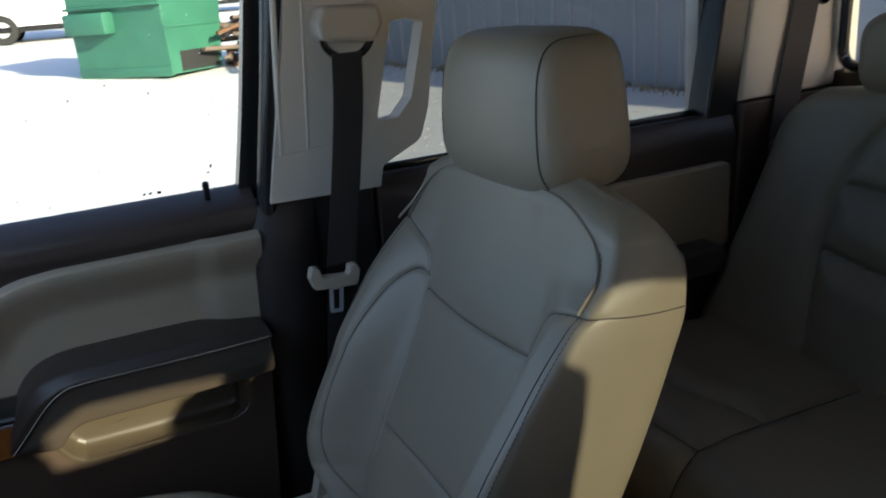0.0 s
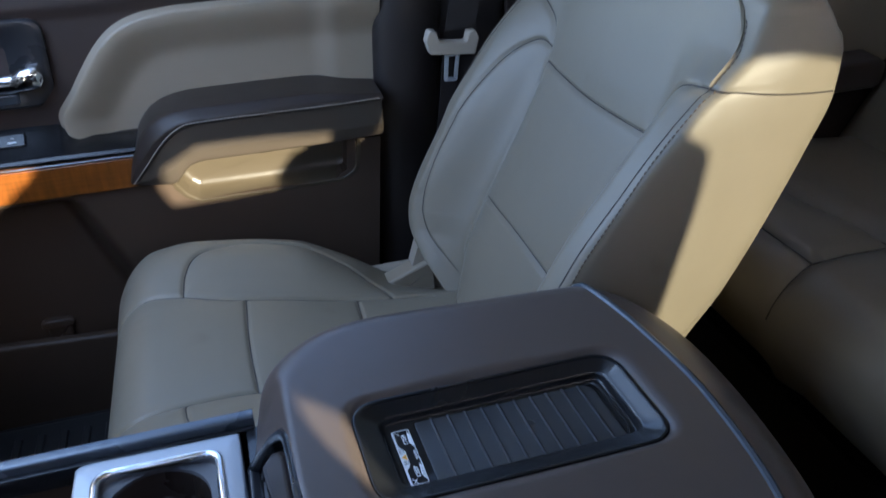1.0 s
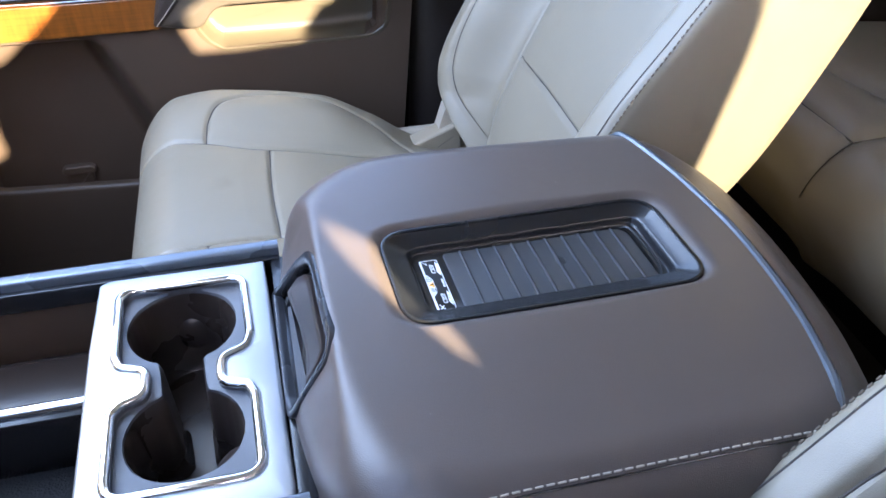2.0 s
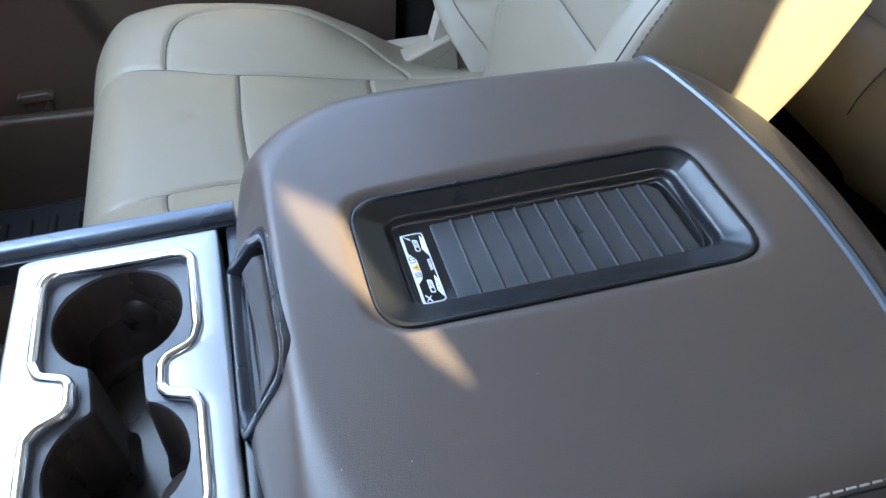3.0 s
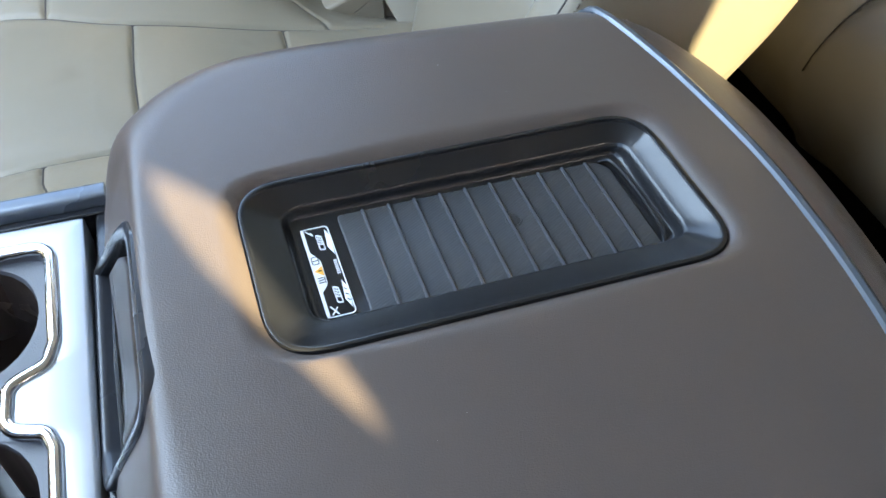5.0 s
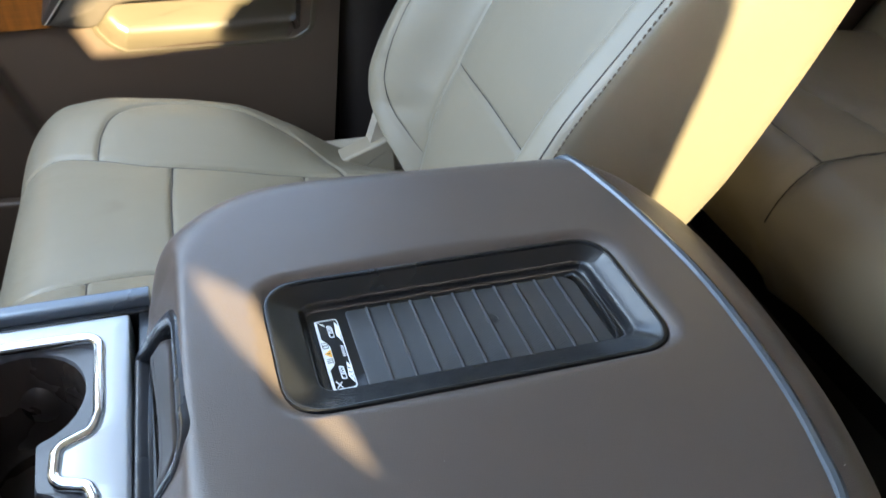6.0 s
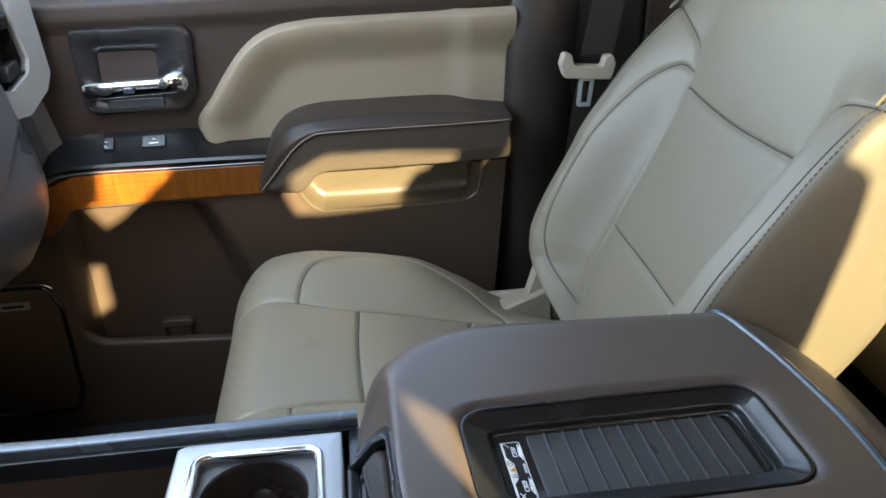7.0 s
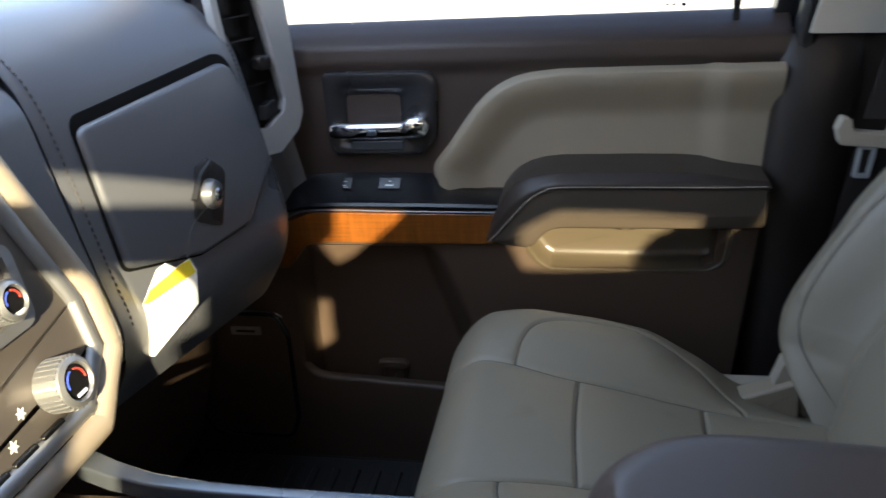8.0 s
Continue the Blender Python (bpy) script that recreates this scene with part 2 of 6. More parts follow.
def inset(outline, d):
    """The outline moved inwards by d."""
    n, out = len(outline), []
    area = sum(outline[i - 1][0] * outline[i][1] - outline[i][0] * outline[i - 1][1] for i in range(n))
    sign = 1 if area > 0 else -1
    for i in range(n):
        a, b = Vector(outline[i - 1]), Vector(outline[(i + 1) % n])
        t = (b - a)
        t = t.normalized() if t.length > 1e-9 else Vector((1, 0))
        out.append(Vector(outline[i]) + Vector((-t.y, t.x)) * d * sign)
    return out


def stack(rings, bm=None, cap_first=True, cap_last=True, closed=True, flat_caps=False):
    """A skin over rings of 3D points of equal number."""
    bm = bm or bmesh.new()
    rows = [[bm.verts.new(p) for p in ring] for ring in rings]
    n = len(rows[0])
    for a, b in zip(rows, rows[1:]):
        for i in range(n if closed else n - 1):
            j = (i + 1) % n
            bm.faces.new((a[i], a[j], b[j], b[i]))
    for wanted, row in ((cap_first, rows[0]), (cap_last, rows[-1])):
        if wanted:
            bm.faces.new([bm.verts.new(v.co) for v in row] if flat_caps else row)
    return bm


def slab(outline, axis, h0, h1, r=0.002, seg=3, bm=None):
    """A plate with the outline, from height h0 to h1, whose edge at h1 is rounded by r."""
    s = 1 if h1 > h0 else -1
    rings = [[lay(p, axis, h0) for p in outline]]
    for j in range(seg + 1):
        a = j / seg * math.pi / 2
        rings.append([lay(p, axis, h1 - s * r * (1 - math.sin(a))) for p in inset(outline, r * (1 - math.cos(a)))])
    return stack(rings, bm, flat_caps=True)


def within(p, shape, axis):
    """Whether a 3D point lies inside a 2D outline, seen along an axis."""
    x, y = {"z": (p[0], p[1]), "y": (p[0], p[2]), "x": (p[1], p[2])}[axis]
    inside = False
    for a, b in zip(shape, shape[1:] + shape[:1]):
        if (a[1] > y) != (b[1] > y) and x < a[0] + (y - a[1]) / (b[1] - a[1]) * (b[0] - a[0]):
            inside = not inside
    return inside


def holed(outer, holes, axis, h0, h1):
    """A flat plate with openings through it."""
    bm = bmesh.new()
    loops = [[bm.verts.new(lay(p, axis, h0)) for p in o] for o in (outer, *holes)]
    edges = [bm.edges.new((v[i - 1], v[i])) for v in loops for i in range(len(v))]
    bmesh.ops.triangle_fill(bm, edges=edges, use_beauty=True)
    for v in loops[1:]:
        ring, shape = set(v), [Vector(p) for p in holes[loops.index(v) - 1]]
        bmesh.ops.delete(bm, geom=[f for f in bm.faces if all(q in ring for q in f.verts) and within(f.calc_center_median(), shape, axis)], context="FACES_ONLY")
    made = bmesh.ops.extrude_face_region(bm, geom=bm.faces[:])
    step = Vector(lay((0, 0), axis, h1 - h0))
    bmesh.ops.translate(bm, vec=step, verts=[g for g in made["geom"] if isinstance(g, bmesh.types.BMVert)])
    return bm


def tube(pts, r, n=8, closed=False, bm=None):
    pts = [Vector(p) for p in pts]
    rings, up = [], Vector((0.13, 0.21, 0.97))
    for i, p in enumerate(pts):
        a = pts[i - 1] if (i or closed) else p
        b = pts[(i + 1) % len(pts)] if (i < len(pts) - 1 or closed) else p
        t = (b - a).normalized()
        u = t.cross(up).normalized()
        v = t.cross(u)
        rings.append([p + r * (math.cos(k / n * math.tau) * u + math.sin(k / n * math.tau) * v) for k in range(n)])
    if closed:
        rings.append(rings[0])
    return stack(rings, bm, not closed, not closed)


def lathe(profile, centre, n=32, axis="z", bm=None, caps=(False, False)):
    """Turns (radius, height) pairs about an axis through the centre."""
    rings = []
    for r, h in profile:
        ring = []
        for k in range(n):
            a = k / n * math.tau
            c, s = r * math.cos(a), r * math.sin(a)
            off = {"z": (c, s, h), "y": (c, h, s), "x": (h, c, s)}[axis]
            ring.append(Vector(centre) + Vector(off))
        rings.append(ring)
    return stack(rings, bm, *caps)


def smooth_line(pts, n=10):
    """Points along a smooth curve through the given ones (Catmull-Rom)."""
    pts = [Vector(p) for p in pts]
    out = []
    for i in range(len(pts) - 1):
        p0, p1, p2, p3 = pts[max(i - 1, 0)], pts[i], pts[i + 1], pts[min(i + 2, len(pts) - 1)]
        for j in range(n):
            t = j / n
            out.append(0.5 * (2 * p1 + (p2 - p0) * t + (2 * p0 - 5 * p1 + 4 * p2 - p3) * t * t + (3 * p1 - p0 - 3 * p2 + p3) * t ** 3))
    return out + [pts[-1]]


def far_from(px, py, line):
    """Distance of 2D points (arrays) from a polyline."""
    best = np.full(np.shape(px), 9.0)
    for a, b in zip(line, line[1:]):
        ax, ay, dx, dy = a[0], a[1], b[0] - a[0], b[1] - a[1]
        t = np.clip(((px - ax) * dx + (py - ay) * dy) / (dx * dx + dy * dy + 1e-12), 0, 1)
        best = np.minimum(best, np.hypot(px - ax - t * dx, py - ay - t * dy))
    return best


def bend(x, xs, ys):
    """A smooth curve through (xs, ys) that does not overshoot, level beyond its ends."""
    x, xs, ys = np.clip(np.asarray(x, float), xs[0], xs[-1]), np.asarray(xs, float), np.asarray(ys, float)
    h = np.diff(xs)
    m = np.diff(ys) / h
    g = np.concatenate([[m[0]], [0.0 if a * b <= 0 else 2 * a * b / (a + b) for a, b in zip(m, m[1:])], [m[-1]]])
    i = np.clip(np.searchsorted(xs, x) - 1, 0, len(h) - 1)
    t = (x - xs[i]) / h[i]
    return (1 + 2 * t) * (1 - t) ** 2 * ys[i] + t * (1 - t) ** 2 * h[i] * g[i] + t * t * (3 - 2 * t) * ys[i + 1] + t * t * (t - 1) * h[i] * g[i + 1]


def ramp(x, a, b):
    """0 below a, 1 above b, smooth between (arrays)."""
    t = np.clip((np.asarray(x, float) - a) / (b - a), 0, 1)
    return t * t * (3 - 2 * t)


def sheet(grid_pts, bm=None, closed_u=False):
    """A skin over an array (rows, columns, 3)."""
    bm = bm or bmesh.new()
    rows = [[bm.verts.new(p) for p in row] for row in grid_pts]
    m = len(rows[0])
    for a, b in zip(rows, rows[1:]):
        for i in range(m if closed_u else m - 1):
            j = (i + 1) % m
            bm.faces.new((a[i], a[j], b[j], b[i]))
    return bm


# ---- front seats ----
SEAT_Y = 0.43


def back_front(z):
    """The backrest's middle surface: how far to the rear it lies at a height."""
    return bend(z, [0.80, 0.90, 1.00, 1.175, 1.27, 1.34, 1.40], [0.075, 0.098, 0.143, 0.233, 0.27, 0.29, 0.30])


def back_rear(z):
    return bend(z, [0.80, 0.99, 1.047, 1.197, 1.245, 1.30, 1.40], [0.182, 0.265, 0.302, 0.370, 0.386, 0.389, 0.378])


def back_half(z):
    return bend(z, [0.80, 0.92, 1.02, 1.22, 1.28, 1.33, 1.40], [0.215, 0.236, 0.246, 0.246, 0.243, 0.232, 0.20])


def back_bolster(z):
    return bend(z, [0.80, 0.90, 1.0, 1.10, 1.18, 1.25, 1.29, 1.4], [0.05, 0.075, 0.092, 0.091, 0.072, 0.040, 0.012, 0.0])


BACK_SEAMS = [
    smooth_line([(-0.137, 1.178), (0, 1.174), (0.137, 1.178)]),
    smooth_line([(-0.126, 1.002), (0, 1.006), (0.126, 1.002)]),
    smooth_line([(0.14, 1.20), (0.137, 1.178), (0.133, 1.09), (0.126, 1.002), (0.120, 0.93), (0.118, 0.84)]),
    smooth_line([(-0.14, 1.20), (-0.137, 1.178), (-0.133, 1.09), (-0.126, 1.002), (-0.120, 0.93), (-0.118, 0.84)]),
    smooth_line([(0.14, 1.195), (0.165, 1.20), (0.19, 1.17), (0.205, 1.10), (0.206, 1.02), (0.19, 0.95), (0.155, 0.88), (0.135, 0.86)]),
    smooth_line([(-0.14, 1.195), (-0.152, 1.222), (-0.172, 1.241), (-0.205, 1.2545), (-0.2435, 1.2585)]),
    smooth_line([(0.14, 1.20), (0.150, 1.224), (0.172, 1.241), (0.205, 1.2545), (0.2435, 1.2585)]),
]


def back_surface(y, z, groove=True):
    """The backrest's front at a place across (from its middle) and a height."""
    y, z = np.asarray(y, float), np.asarray(z, float)
    half, side = back_half(z), np.abs(y)
    x = back_front(z) - back_bolster(z) * ramp(side / half, 0.54, 0.88)
    x = x + 0.012 * (side / half) ** 2
    # the edge towards the side panel is rounded low down and crisper at the shoulder
    crisp = ramp(z, 1.04, 1.20)
    width = 0.020 - 0.010 * crisp
    edge = np.clip((side - (half - width)) / width, 0, 1)
    x = x + (0.017 - 0.006 * crisp) * (1 - np.sqrt(np.maximum(1 - edge ** 2, 0)))
    if groove:
        d = np.min([far_from(y, z, s) for s in BACK_SEAMS], axis=0)
        x = x + 0.0036 * np.exp(-(d / 0.0026) ** 2) - 0.004 * np.sqrt(np.clip(d / 0.030, 0, 1))
    return x


def seat_back():
    nf, ns, nr = 231, 12, 20
    zs = list(np.linspace(0.80, 1.335, 250))
    rings = []

    def ring(z, pull=0.0, lift=0.0):
        half = back_half(z) - pull
        ys = np.linspace(-half, half, nf)
        scale = back_half(z) / half
        xf = back_surface(ys * scale, np.full(nf, z)) + pull
        xr = float(back_rear(z)) - pull
        pts = [(x, SEAT_Y + y, z + lift) for x, y in zip(xf, ys)]
        for j in range(1, ns):
            t = j / ns
            bow = 0.006 * math.sin(t * math.pi)
            pts.append((xf[-1] + (xr - 0.02 - xf[-1]) * t, SEAT_Y + half + bow, z + lift))
        for j in range(nr + 1):
            t = j / nr * 2 - 1
            k = max(abs(t) - 0.85, 0) / 0.15
            pts.append((xr - 0.02 * k * k, SEAT_Y - half * t * (1 - 0.012 * k), z + lift))
        for j in range(1, ns):
            t = 1 - j / ns
            bow = 0.006 * math.sin(t * math.pi)
            pts.append((xf[0] + (xr - 0.02 - xf[0]) * t, SEAT_Y - half - bow, z + lift))
        return pts

    for z in zs:
        rings.append(ring(z))
    for j in range(1, 8):
        a = j / 8 * math.pi / 2
        rings.append(ring(1.335, 0.034 * (1 - math.cos(a)), 0.028 * math.sin(a)))
    for s in (0.75, 0.4, 0.0):
        rings.append([(0.325 + (p[0] - 0.325) * s, SEAT_Y + (p[1] - SEAT_Y) * (0.8 + 0.2 * s), p[2] + 0.002 * (1 - s)) for p in rings[-1]])
    bm = stack(rings, None, True, False)
    for v in bm.verts:
        v.co = crown(v.co)
    return bm


def crown(p):
    """Rounds the backrest's top off towards its sides and its rear."""
    fall = 0.020 * float(ramp(abs(p[1] - SEAT_Y), 0.11, 0.235)) + 0.030 * float(ramp(p[0], 0.335, 0.385))
    return Vector((p[0], p[1], p[2] - fall * float(ramp(p[2], 1.27, 1.36))))


def side_point(t, z, sgn, out=0.0):
    """A point on the backrest's side panel, from its front edge (0) to its rear edge (1)."""
    half = float(back_half(z))
    xf, xr = float(back_surface([half * sgn], [z])[0]), float(back_rear(z)) - 0.02
    return (xf + (xr - xf) * t, SEAT_Y + sgn * (half + 0.006 * math.sin(t * math.pi) + out), z)


def cushion_mid(x):
    return bend(x, [-0.38, -0.31, -0.197, -0.044, 0.06, 0.12], [0.922, 0.930, 0.918, 0.884, 0.868, 0.86])


CUSHION_SEAMS = [
    smooth_line([(-0.375, 0.128), (-0.28, 0.112), (-0.197, 0.098), (-0.044, 0.098), (0.06, 0.10)]),
    smooth_line([(-0.375, -0.128), (-0.28, -0.112), (-0.197, -0.098), (-0.044, -0.098), (0.06, -0.10)]),
    smooth_line([(-0.197, -0.098), (-0.200, 0), (-0.197, 0.098)]),
    smooth_line([(-0.05, -0.098), (-0.052, 0), (-0.05, 0.098)]),
    smooth_line([(-0.275, 0.112), (-0.27, 0.150), (-0.25, 0.185), (-0.20, 0.205), (-0.12, 0.205), (-0.05, 0.185), (-0.01, 0.14), (0.0, 0.10)]),
    smooth_line([(-0.275, -0.112), (-0.27, -0.150), (-0.25, -0.185), (-0.20, -0.205), (-0.12, -0.205), (-0.05, -0.185), (-0.01, -0.14), (0.0, -0.10)]),
]


def cushion_height(x, y, groove=True):
    x, y = np.asarray(x, float), np.asarray(y, float)
    side = np.abs(y)
    z = cushion_mid(x)
    swell = bend(x, [-0.36, -0.31, -0.25, -0.12, -0.05, 0.02, 0.12], [0.006, 0.016, 0.025, 0.027, 0.006, -0.03, -0.05])
    z = z + swell * ramp(side, 0.09, 0.19)
    edge = np.clip((side - 0.205) / 0.05, 0, 1)
    z = z - 0.06 * (1 - np.sqrt(np.maximum(1 - edge ** 2, 0)))
    front = np.clip((-0.305 - x) / 0.066, 0, 1)
    z = z - 0.062 * (1 - np.sqrt(np.maximum(1 - front ** 2, 0)))
    if groove:
        d = np.min([far_from(x, y, s) for s in CUSHION_SEAMS], axis=0)
        z = z - 0.0030 * np.exp(-(d / 0.0024) ** 2) + 0.0032 * np.sqrt(np.clip(d / 0.034, 0, 1))
    return z


def seat_cushion():
    ny, nx = 215, 210
    ys = np.linspace(-0.255, 0.255, ny)
    xs = np.concatenate([-0.371 + 0.07 * np.linspace(0, 1, 30, endpoint=False) ** 2, np.linspace(-0.301, 0.12, nx - 30)])
    bm = bmesh.new()
    rows = []
    for x in xs:
        z = cushion_height(np.full(ny, x), ys)
        cut = 0.03 * (np.clip((-0.31 - x) / 0.061, 0, 1)) ** 2
        k = 1 - cut / 0.255
        rows.append([(x, SEAT_Y + y * k, zz) for y, zz in zip(ys, z)])
    skirt = [[(r[0][0], r[0][1] + 0.004, 0.74)] + r + [(r[-1][0], r[-1][1] - 0.004, 0.74)] for r in rows]
    first = [[(p[0] + 0.006 + 0.012 * j, p[1], max(0.74, p[2] - h)) for p in skirt[0]] for j, h in ((2.6, 0.19), (1.4, 0.13), (0.4, 0.07), (-0.4, 0.02))]
    sheet(first + skirt, bm)
    return bm


def seam_run(path3d, r, name, mat, parent, label=""):
    return part(name, tube(path3d, r, 5), mat, parent, label)


def stitches(path, mat, parent, step=0.009, length=0.0055, r=0.0009, name="stitching", label=""):
    """Single thread stitches along a 3D line, in one mesh."""
    pts = [Vector(p) for p in path]
    bm, run, at = bmesh.new(), 0.0, 0.0
    for a, b in zip(pts, pts[1:]):
        d = (b - a).length
        while at < run + d:
            p = a + (b - a) * ((at - run) / max(d, 1e-9))
            t = (b - a).normalized()
            tube([p - t * length / 2, p - t * length / 4, p + t * length / 4, p + t * length / 2], r, 5, bm=bm)
            at += step
        run += d
    return part(name, bm, mat, parent, label)


def slim_flank(seat):
    """The backrest's bolster is a little flatter low down on the door side, with all that is sewn to it."""
    for ob in seat.children_recursive:
        if not ob.name.startswith(("backrest", "seam", "stitch")) or min(v.co.x for v in ob.data.vertices) < -0.03:
            continue
        ob.data = ob.data.copy()
        for v in ob.data.vertices:
            if v.co.y > SEAT_Y:
                low = 1 - float(ramp(v.co.z, 1.06, 1.24))
                v.co.x += 0.015 * low * float(ramp(v.co.y - SEAT_Y, 0.10, 0.22))
                v.co.x += float(bend(v.co.z, [1.10, 1.18, 1.25, 1.29, 1.33], [0.0, 0.010, 0.018, 0.006, 0.0])) * float(ramp((v.co.y - SEAT_Y) / 0.245, 0.54, 0.88))
                v.co.y -= 0.045 * low * (v.co.y - SEAT_Y)
                v.co.x += float(bend(v.co.z, [0.80, 0.84, 0.87, 0.90, 0.93, 0.96], [0.060, 0.050, 0.036, 0.018, 0.005, 0.0])) * float(ramp(v.co.y - SEAT_Y, 0.07, 0.17))
                tuck = float(bend(v.co.z, [0.80, 0.84, 0.866, 0.896, 0.915, 0.935, 0.965], [0.02, 0.07, 0.33, 0.63, 0.81, 0.96, 1.0]))
                v.co.y = min(v.co.y, SEAT_Y + 0.09) + max(0.0, v.co.y - SEAT_Y - 0.09) * tuck


def thin_back(seat):
    """A backrest that is slimmer towards its rear, with all that is sewn to it."""
    for ob in seat.children_recursive:
        if ob.name.startswith(("backrest", "seam", "stitch", "piping")) and min(v.co.x for v in ob.data.vertices) > -0.03:
            ob.data = ob.data.copy()
            for v in ob.data.vertices:
                a, b = float(back_front(v.co.z)), float(back_rear(v.co.z))
                v.co.x -= 0.030 * float(ramp((v.co.x - a) / (b - a), 0.35, 1.0))


def front_seat(label):
    seat = thing("front_seat", label, "seat", "front seats")
    part("backrest", seat_back(), LEATHER, seat)
    part("cushion", seat_cushion(), LEATHER, seat)
    # dark seam lines, sunk into the folds
    for s in BACK_SEAMS:
        y, z = np.array([p[0] for p in s]), np.array([p[1] for p in s])
        x = back_surface(y, z)
        seam_run([(a - 0.0008, SEAT_Y + b, c) for a, b, c in zip(x, y, z)], 0.0010, "seam", SEAM, seat)
    for s in CUSHION_SEAMS:
        x, y = np.array([p[0] for p in s]), np.array([p[1] for p in s])
        keep = x > -0.366
        x, y = x[keep], y[keep]
        z = cushion_height(x, y)
        seam_run([(a, SEAT_Y + b, c + 0.0008) for a, b, c in zip(x, y, z)], 0.0010, "seam", SEAM, seat)
    # stitched edge between the front and the side panels
    for sgn in (-1, 1):
        zz = np.linspace(0.88, 1.262, 70)
        yy = (back_half(zz) - 0.0035 - 0.006 * ramp(zz, 1.12, 1.26)) * sgn
        xx = back_surface(yy, zz)
        line = [(a - 0.0004, SEAT_Y + b + 0.0006 * sgn, c) for a, b, c in zip(xx, yy, zz)]
        stitches(line, STITCH, seat, 0.0058, 0.0034, 0.0008, label="brown edge stitching")
        seam_run([(float(back_surface([p[1] - SEAT_Y - 0.008 * sgn], [p[2]])[0]), p[1] - 0.008 * sgn, p[2]) for p in line], 0.0008, "seam", SEAM, seat)
        turn = [(float(back_surface([y * sgn], [1.2585])[0]) - 0.0004, SEAT_Y + y * sgn, 1.2585) for y in (0.238, 0.240, 0.242, 0.2432)]
        seam_run(turn + [side_point(t, 1.2585 - 0.012 * t, sgn, -0.0004) for t in np.linspace(0.02, 0.96, 16)], 0.0010, "seam", SEAM, seat)
        zz = np.linspace(1.264, 1.325, 24)
        yy = np.interp(zz, [1.262, 1.292, 1.318, 1.33], [0.2310, 0.2250, 0.2130, 0.2030]) * sgn
        stitches([crown((x - 0.0006, SEAT_Y + y, z)) for x, y, z in zip(back_surface(yy, zz), yy, zz)], SEAM, seat, 0.0058, 0.0036, 0.0005)
    yoke = [(-0.2275, 1.260), (-0.2205, 1.292), (-0.2075, 1.318), (-0.189, 1.336), (-0.155, 1.347), (-0.08, 1.353), (0.0, 1.354)]
    line = []
    for y, z in smooth_line(yoke + [(-p, q) for p, q in yoke[-2::-1]], 8):
        up = max(0.0, min(1.0, (z - 1.335) / 0.028))
        line.append((float(back_surface([y], [min(z, 1.335)])[0]) + 0.034 * (1 - math.sqrt(1 - up * up)) - 0.0004, SEAT_Y + y, z))
    line = [crown(p) for p in line]
    seam_run([(p[0] - 0.0002, p[1], p[2]) for p in line], 0.0022, "piping", LEATHER, seat)
    seam_run([(p[0] + 0.0006, SEAT_Y + (p[1] - SEAT_Y) * 0.9864, p[2] - 0.0032 * float(ramp(p[2], 1.30, 1.34))) for p in line], 0.0009, "seam", SEAM, seat)
    # base and side cover below the cushion
    part("seat_base", box(-0.30, 0.13, SEAT_Y - 0.22, SEAT_Y + 0.22, 0.62, 0.77, 0.02), BLACK, seat)
    part("side_cover", box(-0.20, 0.17, SEAT_Y + 0.235, SEAT_Y + 0.262, 0.72, 0.84, 0.011, 3), BEIGE_PLASTIC, seat)
    # headrest with its posts
    def head_point(t, around, out=0.0):
        sp = lambda v, e: math.copysign(abs(v) ** e, v)
        q, lat = sp(math.cos(t), 0.36), sp(math.sin(t), 0.36)
        cx, cz = sp(math.cos(around), 0.50), sp(math.sin(around), 0.50)
        bow = -0.010 * (1 - lat * lat) * max(-cx, 0)
        taper = 1 - 0.10 * max(cz, 0) * (0.4 + 0.6 * max(cx, 0)) - 0.03 * max(-cz, 0)
        lean = 0.014 * max(cx, 0) * max(-cz, 0) * q - 0.006 * max(cx, 0) * max(cz, 0) * q
        return (0.349 + (0.066 + out) * q * cx * taper + 0.006 * cz + bow + lean, SEAT_Y + 0.022 + (0.1345 + out - 0.006 * cz) * lat, 1.434 + (0.090 + 0.008 * (cz < 0) + out) * q * cz)
    lats = np.concatenate([np.linspace(-1.50, -0.9, 9), np.linspace(-0.82, 0.82, 17), np.linspace(0.9, 1.50, 9)])
    rings = [[head_point(t, k / 48 * math.tau) for k in range(48)] for t in lats]
    head = part("headrest", stack(rings, flat_caps=True), LEATHER, seat)
    for t in (-0.72, 0.72):
        part("seam", tube([head_point(t, k / 60 * math.tau, 0.0003) for k in range(60)], 0.0010, 5, closed=True), SEAM, head)
    for s in (-1, 1):
        part("post", lathe([(0.006, 1.32), (0.006, 1.40)], (0.345, SEAT_Y + 0.022 + s * 0.07, 0), 12), CHROME, seat, "chrome headrest post")
    # folded leather flap and plastic hinge cover between cushion and backrest
    flap = rounded([(-0.016, 0.842), (0.076, 0.878), (0.083, 0.866), (0.086, 0.800), (-0.016, 0.800)], [0.008, 0.006, 0.004, 0.002, 0.002], 4)
    part("hinge_flap", slab(flap, "y", SEAT_Y + 0.205, SEAT_Y + 0.176, 0.004, 4), LEATHER_SIDE, seat)
    part("recliner_cover", slab(rounded([(0.03, 0.80), (0.12, 0.80), (0.125, 0.890), (0.062, 0.906)], 0.010, 4), "y", SEAT_Y + 0.186, SEAT_Y + 0.218, 0.008), BEIGE_PLASTIC, seat)
    return seat


